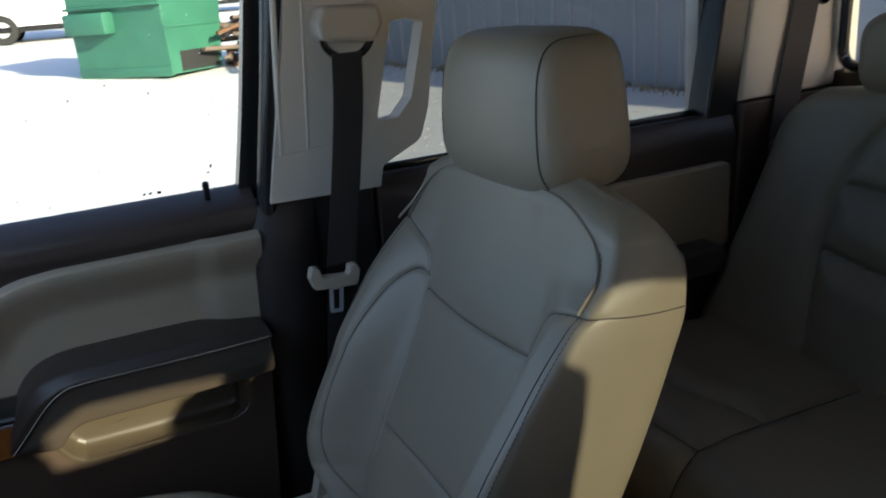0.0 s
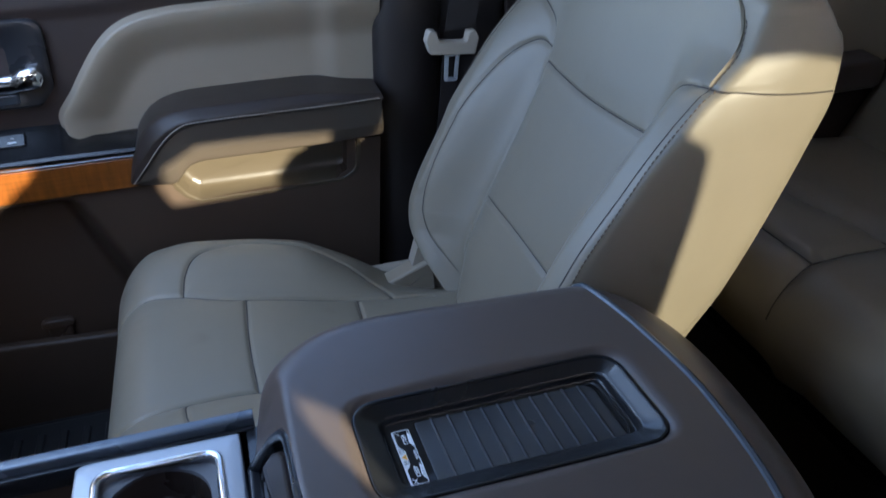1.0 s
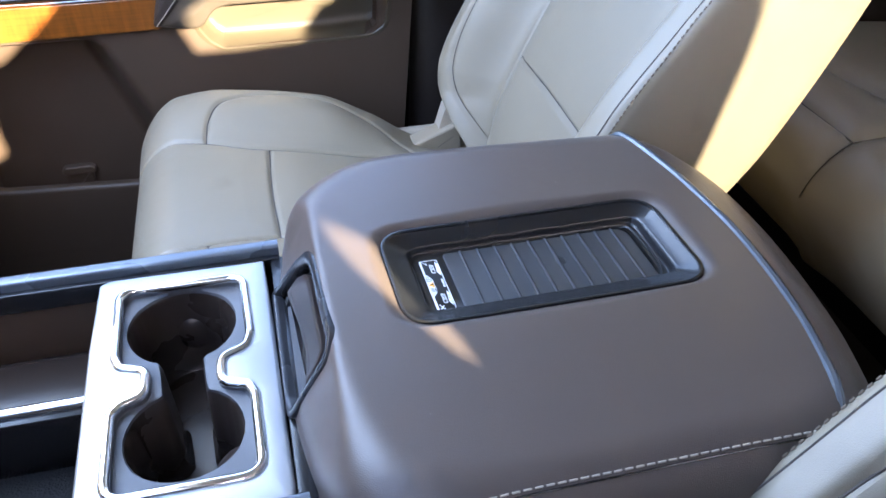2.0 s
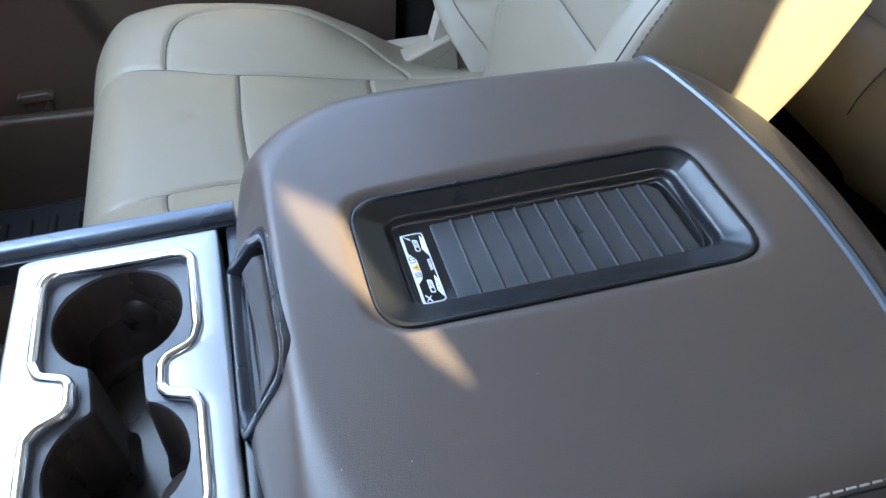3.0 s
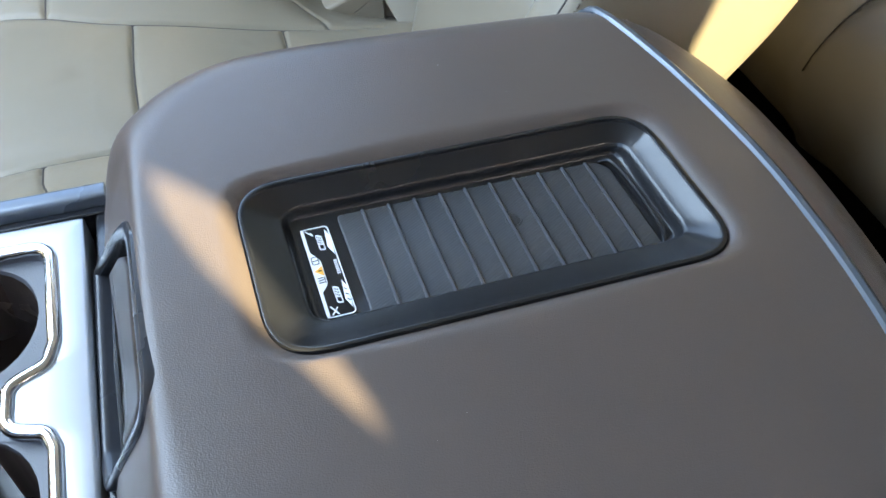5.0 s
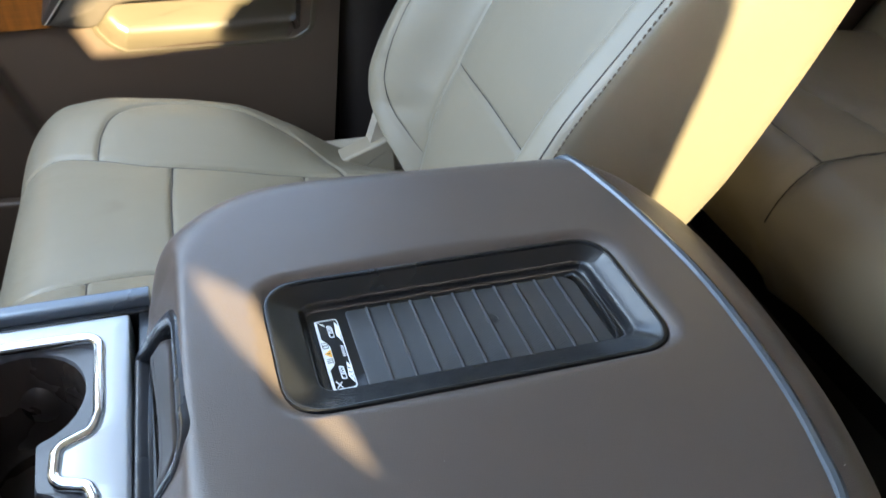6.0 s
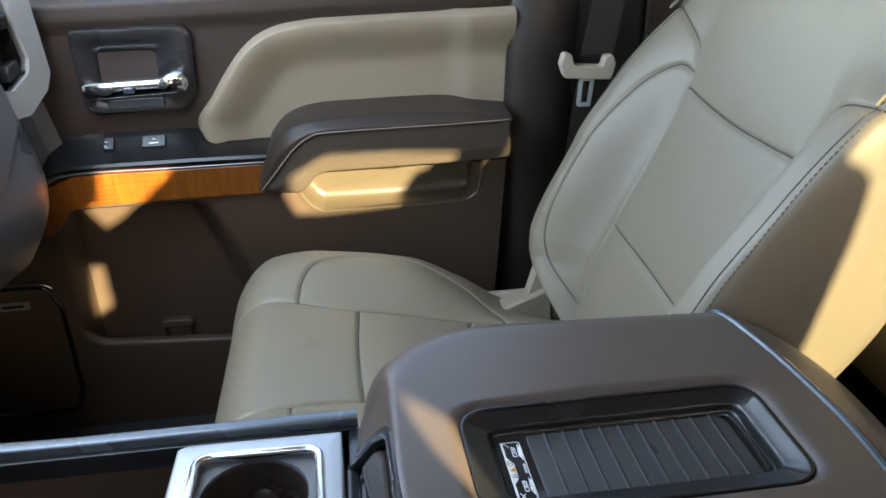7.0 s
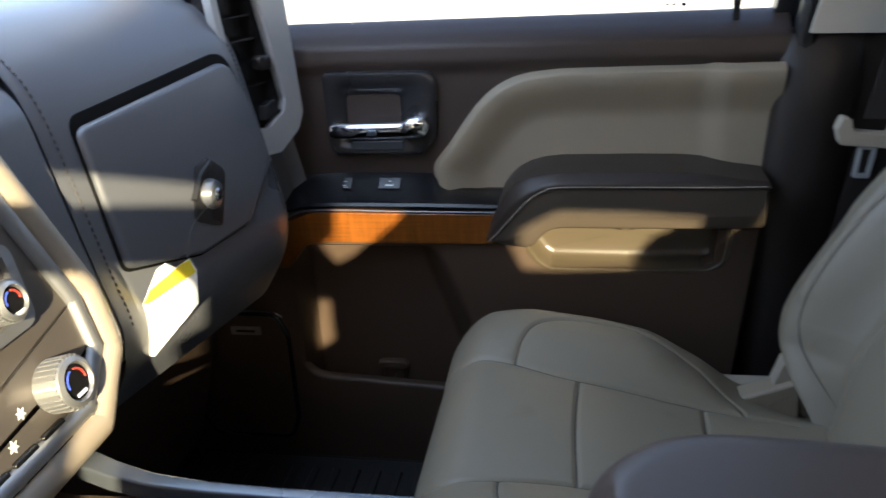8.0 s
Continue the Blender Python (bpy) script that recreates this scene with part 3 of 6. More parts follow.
passenger = front_seat("dune beige leather front passenger seat with stitched bolsters")
driver = copy_thing(passenger, Matrix.Translation((0.372, -2 * SEAT_Y, 1.30)) @ Matrix.Rotation(radians(10), 4, "Y") @ Matrix.Translation((-0.372, 0, -1.30)))
for piece in [c for c in driver.children_recursive if c.name.startswith(("headrest", "post"))]:
    for sub in list(piece.children):
        bpy.data.objects.remove(sub)
    bpy.data.objects.remove(piece)
slim_flank(passenger)
thin_back(driver)
tagged(driver, "dune beige leather driver's seat beside the centre console")


# ---- centre console ----
def lid_outline():
    """The console lid from above: a wide rounded front corner on the passenger's side and a bowed rear end."""
    line = [(-0.174, -0.165), (-0.190, -0.125), (-0.2015, -0.060), (-0.206, 0.020), (-0.2045, 0.075), (-0.1945, 0.113), (-0.175, 0.1435), (-0.149, 0.1655), (-0.117, 0.1775), (-0.07, 0.1795), (0.03, 0.1735), (0.105, 0.1665),
            (0.139, 0.152), (0.160, 0.122), (0.1735, 0.070), (0.175, 0.0), (0.168, -0.07), (0.158, -0.12), (0.142, -0.165), (0.115, -0.189), (0.06, -0.196), (-0.04, -0.197), (-0.100, -0.196), (-0.145, -0.187)]
    closed = smooth_line([line[-1]] + line + [line[0], line[1]], 6)
    return closed[6:-7]


def tray_ring(k, out=0.0):
    """Outline of the charging tray: 0 at its rim, 1 at the foot of its sloping sides; out widens it. The tray sits slightly askew."""
    x0, x1, y0, y1 = -0.1265 + 0.0190 * k - out, 0.0845 - 0.0135 * k + out, -0.0482 + 0.0206 * k - out, 0.0538 - 0.0122 * k + out
    ring = rounded([(x0, y0), (x0, y1), (x1, y1), (x1, y0)], 0.024 - 0.014 * k + out, 9)
    return [Vector((p.x - 0.034 * (p.y - 0.004), p.y)) for p in ring]


LID_TOP = 1.1152
WELT = [(0.090, 0.169), (0.099, 0.152), (0.104, 0.137), (0.1125, 0.10), (0.119, 0.06), (0.1245, 0.0), (0.123, -0.055), (0.118, -0.10), (0.111, -0.133), (0.104, -0.157), (0.094, -0.183)]


def console_lid():
    lid = thing("console_lid", "dark cocoa soft-touch armrest lid of the centre console", "armrest")
    mid = Vector((-0.02, 0.003))

    def spoke(o, a):
        """Where the ray from the lid's middle at angle a leaves an outline."""
        d, best = Vector((math.cos(a), math.sin(a))), 0
        for i in range(len(o)):
            p, e = o[i - 1] - mid, o[i] - o[i - 1]
            det = e.x * d.y - e.y * d.x
            if abs(det) > 1e-12:
                s, t = (e.x * p.y - e.y * p.x) / det, (d.x * p.y - d.y * p.x) / det
                if s > 0 and -1e-6 <= t <= 1 + 1e-6:
                    best = max(best, s)
        return mid + d * best

    out, hole = lid_outline(), tray_ring(0, 0.0010)
    fine = [math.pi - 0.55 + 1.1 * k / 130 for k in range(131)]
    fine = [a if a <= math.pi else a - math.tau for a in fine]
    angles = sorted({round(math.atan2(p.y - mid.y, p.x - mid.x), 4) for p in hole + out} | {round(-math.pi + k / 90 * math.tau, 4) for k in range(90)} | {round(a, 4) for a in fine})
    ends = [spoke(hole, a) for a in angles]
    roll = 0.036

    def behind(x, y):
        """How far a place lies behind the rear welt."""
        return x - float(np.interp(-y, [-q[1] for q in WELT], [q[0] for q in WELT]))

    rings = []
    for d, z in [(0.0, 1.02), (0.0, 1.050), (0.0, 1.068)] + [(roll * (1 - math.cos(a)), LID_TOP - roll + roll * math.sin(a)) for a in np.linspace(0.0, math.pi / 2, 16)]:
        o = inset(out, d)
        rings.append([(p.x, p.y, z) for p in (spoke(o, a) for a in angles)])
    top = rings[-1]
    for j in range(1, 37):
        t = 1 - (1 - j / 36) ** 1.35
        ring = []
        for p, e in zip(top, ends):
            q = Vector(p[:2]).lerp(e, t)
            near = (q - e).length
            ring.append((q.x, q.y, LID_TOP - 0.0042 * max(0, 1 - near / 0.0105) ** 2))
        rings.append(ring)
    rings.append([(e.x, e.y, 1.098) for e in ends])
    pad = stack(rings, None, True, False)
    # the front slopes down to the release, and the end behind the welt falls away
    slope_n, slope_0, soft = Vector((-0.894, 0, 0.447)), Vector((-0.19, 0, 1.08)), 0.0018
    for v in pad.verts:
        off = (v.co - slope_0).dot(slope_n)
        if v.co.x < -0.10 and off > -0.03:
            keep = float(ramp(v.co.y, -0.33, -0.10) * (1 - ramp(v.co.y, 0.09, 0.15)))
            v.co -= slope_n * soft * math.log1p(math.exp(min(off / soft, 50))) * keep
        rear = behind(v.co.x, v.co.y)
        if rear > 0 and v.co.z > 1.04:
            v.co.z -= 0.010 * float(ramp(rear, -0.006, 0.05)) + 0.0016 * float(ramp(rear, 0.0, 0.004))
    # hollow behind the release
    hollow = inset(LATCH, 0.0032)
    for v in pad.verts:
        s, y = (v.co.x + 0.19) * 0.447 + (v.co.z - 1.08) * 0.894, v.co.y
        if v.co.x < -0.14 and within((s, y, 0), hollow, "z"):
            v.co -= slope_n * 0.020
    part("lid_pad", pad, BROWN_SOFT, lid)

    out_fine = [out[i - 1].lerp(out[i], k / 4) for i in range(len(out)) for k in range(4)]

    def on_lid(x, y, up=0.0):
        """The lid's surface over a place."""
        p = Vector((x, y))
        d = min((p - q).length for q in out_fine)
        return (x, y, LID_TOP - roll + roll * math.sin(math.acos(max(-1, min(1, 1 - min(d, roll) / roll)))) + up)

    # rear edge: a blue-grey welt in front of the padded end
    welt = smooth_line([on_lid(x, y, -0.0006) for x, y in WELT], 8)
    part("welt", tube(welt, 0.0030, 8), GREY_TRIM, lid, "blue-grey edge welt")
    edge = [on_lid(x, -0.1790, 0.0004) for x in np.linspace(-0.120, 0.096, 60)]
    stitches(edge, THREAD, lid, 0.0062, 0.0044, 0.0006, "stitching", "pale contrast stitching")
    seam_run([(p[0], p[1] - 0.0022, p[2] - 0.0016) for p in edge], 0.0006, "seam", LABEL_BLACK, lid)
    # wireless charging tray: dark rim, sloping sides, then a step down to the floor
    tray = part("charging_tray", tray_mesh(), TRAY_DARK, lid, "black bevelled charging tray")
    skew = Matrix(((1, -0.034, 0, 0.000136), (0, 1, 0, 0), (0, 0, 1, 0), (0, 0, 0, 1)))

    def put(name, bm, mat, parent=None, label=""):
        bm.transform(skew)
        return part(name, bm, mat, parent or tray, label)

    mat_pts = rounded([(-0.0815, -0.0275), (-0.0815, 0.0362), (0.054, 0.0362), (0.0595, 0.030), (0.0595, -0.0275)], [0.001, 0.002, 0.008, 0.008, 0.004], 5)
    put("rubber_mat", slab(mat_pts, "z", 1.0972, 1.0988, 0.0006), FINE_RUBBER, None, "ribbed dark rubber mat")
    for k in range(10):
        x = -0.0689 + 0.01306 * k
        rib = [(x, -0.0268, 1.0988), (x, -0.0255, 1.0993), (x, -0.02, 1.0994), (x, 0.02, 1.0994), (x, 0.0338, 1.0994), (x, 0.0356, 1.0990)]
        put("rib", tube(smooth_line(rib, 3), 0.0011, 8), RIB)
    ridge = smooth_line([(0.0560, 0.0362, 1.0985), (0.0615, 0.0330, 1.1004), (0.0635, 0.020, 1.1012), (0.0640, 0.0, 1.1012), (0.0632, -0.018, 1.1006), (0.0600, -0.0262, 1.0985)], 8)
    put("end_ridge", tube(ridge, 0.0013, 8), TRAY_DARK)
    put("stop_button", lathe([(0.0, 1.0990), (0.0030, 1.0990), (0.0034, 1.0986), (0.0038, 1.0992), (0.0044, 1.0986)], (-0.0015, 0.009, 0), 20), MAT_RUBBER)
    warning_label(put)
    latch(lid)
    return lid


def tray_mesh():
    """Rim, sloping sides and stepped floor of the tray; the pairs give the way inwards and the height."""
    rings = []
    for k, out, z in ((0, 0.0009, 1.100), (0, 0.0009, 1.1108), (0, 0.0002, 1.1124), (0, -0.0008, 1.1127), (0, -0.0020, 1.1124), (0.15, -0.0006, 1.1108), (0.88, 0, 1.1052), (0.95, 0, 1.1045), (1.0, 0, 1.1035),
                      (1.0, -0.0007, 1.1020), (1.0, -0.0010, 1.1008), (1.0, -0.0020, 1.0986), (1.0, -0.0032, 1.0976), (1.0, -0.0050, 1.0972)):
        rings.append([(p.x, p.y, z) for p in tray_ring(k, out)])
    return stack(rings, None, False, True)


def bars(shapes, z, mat, parent, name, put, up=0.0003):
    bm = bmesh.new()
    for pts in shapes:
        slab([Vector(p) for p in pts], "z", z, z + up, up / 4, 1, bm)
    return put(name, bm, mat, parent)


def stroke(p, q, w):
    """A thin bar from p to q."""
    p, q = Vector(p), Vector(q)
    s = (q - p).orthogonal().normalized() * w / 2
    return [p + s, q + s, q - s, p - s]


def warning_label(put):
    """Sticker with a white rounded border, two phone pictograms and a warning triangle; its number is drawn as bars."""
    z, w, x0, x1, y0, y1 = 1.0980, 0.00025, -0.1012, -0.0866, -0.0235, 0.0325
    film = put("warning_label", slab(rounded([(x0, y0), (x1, y0), (x1, y1), (x0, y1)], 0.003, 5), "z", 1.0970, z, 0.0002, 1), LABEL_BLACK, None, "black and white warning sticker")
    rim = rounded([(x0 + 0.0007, y0 + 0.0007), (x1 - 0.0007, y0 + 0.0007), (x1 - 0.0007, y1 - 0.0007), (x0 + 0.0007, y1 - 0.0007)], 0.0026, 5)
    border = stack([[(p.x, p.y, z + h) for p in inset(rim, d)] for d, h in ((0, 0.0), (0, w), (0.00055, w), (0.00055, 0.0))], None, False, False)
    put("border", border, WHITE_PRINT, film)
    # white band along one side, widening in the middle
    left = x0 + 0.0009
    band = [(left, -0.0225), (left + 0.0013, -0.0225), (left + 0.0013, -0.0080), (left + 0.0040, -0.0046), (left + 0.0048, -0.0025), (left + 0.0048, 0.0100), (left + 0.0040, 0.0125), (left + 0.0013, 0.0165), (left + 0.0013, 0.0315), (left, 0.0315)]
    bars([band], z, WHITE_PRINT, film, "white_field", put)
    zb = z + w
    bars([[(left + 0.0006, 0.0045), (left + 0.0044, 0.0012), (left + 0.0044, 0.0074)]], zb, ORANGE_PRINT, film, "triangle", put)
    bars([stroke((left + 0.0022, 0.0044), (left + 0.0038, 0.0044), 0.0005)], zb + w, LABEL_BLACK, film, "exclamation_mark", put)
    bars([stroke((left + 0.0010, y), (left + 0.0034, y + 0.0003), 0.0004) for y in (-0.0026, -0.0012, 0.0002)] + [stroke((left + 0.0040, -0.0030), (left + 0.0040, 0.0006), 0.0004)], zb, LABEL_BLACK, film, "heat_mark", put)
    book = rounded([(left + 0.0008, 0.0088), (left + 0.0038, 0.0088), (left + 0.0038, 0.0132), (left + 0.0008, 0.0132)], 0.0006, 2)
    bars([stroke(book[i - 1], book[i], 0.00035) for i in range(len(book)) if (book[i] - book[i - 1]).length > 1e-5] + [stroke((left + 0.0008, 0.0110), (left + 0.0038, 0.0110), 0.0003)], zb, LABEL_BLACK, film, "booklet_mark", put)
    for y, crossed in ((0.0215, False), (-0.0110, True)):
        # charging pad, a slanting white lozenge, and a telephone standing beside it
        pad = [(x0 + 0.0118, y + 0.0078), (x0 + 0.0134, y + 0.0040), (x0 + 0.0130, y - 0.0085), (x0 + 0.0108, y - 0.0030)]
        bars([pad], z, WHITE_PRINT, film, "pad_mark", put)
        if crossed:
            bars([stroke((x0 + 0.0116, y + 0.0030), (x0 + 0.0128, y + 0.0020), 0.0004), stroke((x0 + 0.0116, y - 0.0002), (x0 + 0.0128, y - 0.0012), 0.0004), stroke((x0 + 0.0117, y - 0.0034), (x0 + 0.0128, y - 0.0046), 0.0004)], zb, LABEL_BLACK, film, "coin_mark", put)
        phone = rounded([(x0 + 0.0068, y + 0.0055), (x0 + 0.0096, y + 0.0040), (x0 + 0.0098, y - 0.0052), (x0 + 0.0070, y - 0.0045)], 0.0007, 2)
        bars([phone], zb, WHITE_PRINT, film, "phone_mark", put)
        keys = [stroke((x0 + 0.0074 + 0.0007 * i, y + 0.0038 - 0.0016 * j - 0.0004 * i), (x0 + 0.0074 + 0.0007 * i, y + 0.0029 - 0.0016 * j - 0.0004 * i), 0.0004) for i in range(3) for j in range(3)]
        bars(keys + [[(x0 + 0.0074, y - 0.0016), (x0 + 0.0092, y - 0.0020), (x0 + 0.0092, y - 0.0044), (x0 + 0.0075, y - 0.0040)]], zb + w, LABEL_BLACK, film, "key_marks", put)
    bars([stroke((x0 + 0.0034, -0.0166), (x0 + 0.0062, -0.0216), 0.0006), stroke((x0 + 0.0034, -0.0214), (x0 + 0.0064, -0.0176), 0.0006)], z, WHITE_PRINT, film, "cross_mark", put)
    bars([stroke((x0 + 0.0028, 0.0306), (x0 + 0.0058, 0.0268), 0.0004), stroke((x0 + 0.0058, 0.0268), (x0 + 0.0050, 0.0288), 0.0006)], z, WHITE_PRINT, film, "tick_mark", put)
    bars([stroke((x0 + 0.0112, 0.0014 + 0.0013 * k), (x0 + 0.0128, 0.0014 + 0.0013 * k), 0.0007) for k in range(7)], z, WHITE_PRINT, film, "number_bars", put)


# outline of the lid's release in its sloping plane: up the slope, across the car
LATCH = rounded([(-0.0395, 0.084), (-0.040, 0.020), (-0.0395, -0.030), (-0.034, -0.050), (-0.003, -0.0535), (0.029, -0.0585), (0.0395, -0.047), (0.0372, -0.010), (0.0342, 0.040), (0.028, 0.054), (0.008, 0.0665)],
                [0.006, 0.02, 0.02, 0.010, 0.03, 0.018, 0.022, 0.04, 0.02, 0.018, 0.03], 6)


def latch(lid):
    """Lid release: a smooth frame let into the slope, a brown pull lever and the finger hollow beside it."""
    slope = Matrix.Translation((-0.19, 0.0, 1.08)) @ Matrix.Rotation(radians(-63.4), 4, "Y")

    def put(name, bm, mat, parent, label=""):
        bm.transform(slope)
        return part(name, bm, mat, parent, label)

    band = ((-0.0014, -0.012), (-0.0012, 0.0000), (-0.0006, 0.0012), (0.0008, 0.0018), (0.0028, 0.0018), (0.0050, 0.0012), (0.0062, 0.0000), (0.0068, -0.0020), (0.0070, -0.013))
    rings = []
    for d, h in band:
        # the surround is broader on its upper side
        rings.append([(p.x + (q.x - p.x) * w, p.y + (q.y - p.y) * w, h) for p, q, w in ((p, q, 1 if d <= 0 else 0.75 + 0.45 * float(ramp(p.x, 0.0, 0.03))) for p, q in zip(LATCH, inset(LATCH, d)))])
    latch_frame = put("latch_frame", stack(rings, None, False, False), LATCH_GREY, lid, "grey satin release surround")
    floor = rounded([(-0.034, 0.072), (-0.034, -0.044), (0.028, -0.052), (0.030, 0.046)], 0.010, 5)
    put("latch_pocket", slab(floor, "z", -0.018, -0.0078, 0.001), SURROUND, latch_frame)
    lever = rounded([(-0.0175, 0.062), (-0.015, 0.046), (-0.006, 0.012), (-0.0020, -0.018), (-0.0022, -0.034), (-0.0090, -0.039), (-0.0085, -0.0445), (0.0130, -0.0450), (0.0215, -0.0425), (0.0232, -0.036), (0.0212, -0.006), (0.0200, 0.034), (0.0150, 0.0445), (0.003, 0.0550)],
                    [0.003, 0.02, 0.03, 0.02, 0.006, 0.005, 0.003, 0.010, 0.006, 0.01, 0.03, 0.01, 0.01, 0.01], 4)
    put("lever_gap", slab(inset(lever, -0.0026), "z", -0.014, -0.0068, 0.0005, 2), GAP, latch_frame)
    rings = [[(p.x, p.y, h) for p in inset(lever, d)] for d, h in ((0.0, -0.0125), (0.0, -0.0028), (0.0006, -0.0014), (0.0018, -0.0008), (0.0050, -0.0012))]
    put("latch_lever", stack(rings), LEVER_BROWN, latch_frame, "dark brown pull lever")
    put("pocket_step", box(-0.030, -0.019, 0.060, 0.0675, -0.012, -0.0045, 0.0015), LATCH_GREY, latch_frame)


def console_body():
    c = thing("centre_console", "cocoa plastic centre console with silver cupholder plate", "console")
    # base below the lid and the long front tunnel
    part("storage_box", box(-0.196, 0.140, -0.160, 0.146, 0.62, 1.03, 0.02), BROWN_PLASTIC, c)
    part("front_lip", box(-0.2068, -0.194, -0.15, 0.13, 0.95, 1.0465, 0.002), BLACK, c)
    part("rear_end", box(0.138, 0.155, -0.12, 0.09, 0.62, 1.03, 0.012, 3), BROWN_SOFT, c)
    part("tunnel", box(-0.66, -0.19, -0.135, 0.135, 0.62, 0.93, 0.01), BROWN_PLASTIC, c)
    for s, name in ((1, "side_wall"), (-1, "side_wall")):
        wall = [(-0.66, 0.92), (-0.66, 1.045), (-0.60, 1.036), (-0.50, 1.040), (-0.20, 1.0445), (-0.20, 0.92)]
        y = 0.142 if s > 0 else -0.122
        part(name, slab([Vector(p) for p in wall], "y", y - 0.012 * s, y, 0.002), BROWN_PLASTIC, c)
        # grey satin rail along the top of the wall
        rings = []
        knots = [(-0.199, -0.010, 0.0015, 1.0555), (-0.30, -0.010, 0.0015, 1.0553), (-0.42, -0.010, 0.002, 1.055), (-0.48, -0.009, 0.004, 1.055), (-0.53, -0.006, 0.010, 1.055), (-0.57, 0.002, 0.022, 1.055), (-0.60, 0.012, 0.035, 1.055), (-0.625, 0.022, 0.037, 1.054), (-0.635, 0.028, 0.035, 1.052)][::-1]
        for x in np.linspace(-0.635, -0.199, 60):
            near, far, top = (float(np.interp(x, [q[0] for q in knots], [q[k] for q in knots])) for k in (1, 2, 3))
            sec = rounded([(y + near * s, 1.040), (y + far * s, 1.040), (y + far * s, top), (y + near * s, top)], [0.0005, 0.0005, 0.0028, 0.0028], 4)
            rings.append([(x, q.x, q.y) for q in sec])
        part("rail", stack(rings), GREY_TRIM, c, "blue-grey satin rail")
        # black strip along the rail's inner edge, put there as its shade
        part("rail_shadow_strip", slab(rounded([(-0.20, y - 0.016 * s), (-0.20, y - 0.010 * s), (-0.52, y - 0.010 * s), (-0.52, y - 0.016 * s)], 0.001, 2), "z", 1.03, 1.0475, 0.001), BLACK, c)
    # open bins in front of the cupholders
    part("bin_floor", box(-0.60, -0.345, -0.11, 0.13, 0.93, 0.962, 0.004), CARPET, c)
    part("bin_divider", box(-0.60, -0.338, 0.020, 0.040, 0.955, 1.015, 0.004), BLACK, c)
    part("bin_step", box(-0.60, -0.338, 0.030, 0.125, 0.955, 0.985, 0.010, 4), CUP, c)
    part("chrome_strip", tube([(-0.60, 0.030, 1.017), (-0.5, 0.030, 1.017), (-0.4, 0.030, 1.017), (-0.338, 0.030, 1.017)], 0.0045, 10), CHROME, c, "bright chrome strip")
    cup_plate(c)
    return c


def cup_shape(grow):
    """Outline of the two joined cupholders with a waist between them."""
    pts, g = [], grow
    for k in range(25):
        a = radians(-68 + 316 * k / 24)
        pts.append(Vector((-0.2765 + (0.0395 + g) * math.cos(a), 0.0650 + (0.0395 + g) * math.sin(a))))
    for k in range(25):
        a = radians(112 + 316 * k / 24)
        pts.append(Vector((-0.2735 + (0.0385 + g) * math.cos(a), -0.0405 + (0.0385 + g) * math.sin(a))))
    return pts


def bezel_shape():
    return rounded([(-0.3205, -0.0905), (-0.2230, -0.0915), (-0.2250, -0.022), (-0.2290, -0.0115), (-0.2465, -0.0055), (-0.2465, 0.0160), (-0.2290, 0.024), (-0.2255, 0.038),
                    (-0.2280, 0.106), (-0.3240, 0.108), (-0.3225, 0.032), (-0.3180, 0.0215), (-0.3005, 0.0150), (-0.3005, -0.0060), (-0.3150, -0.0115), (-0.3215, -0.020)],
                   [0.016, 0.016, 0.010, 0.010, 0.008, 0.008, 0.010, 0.012, 0.015, 0.015, 0.010, 0.009, 0.008, 0.008, 0.010, 0.011], 8)


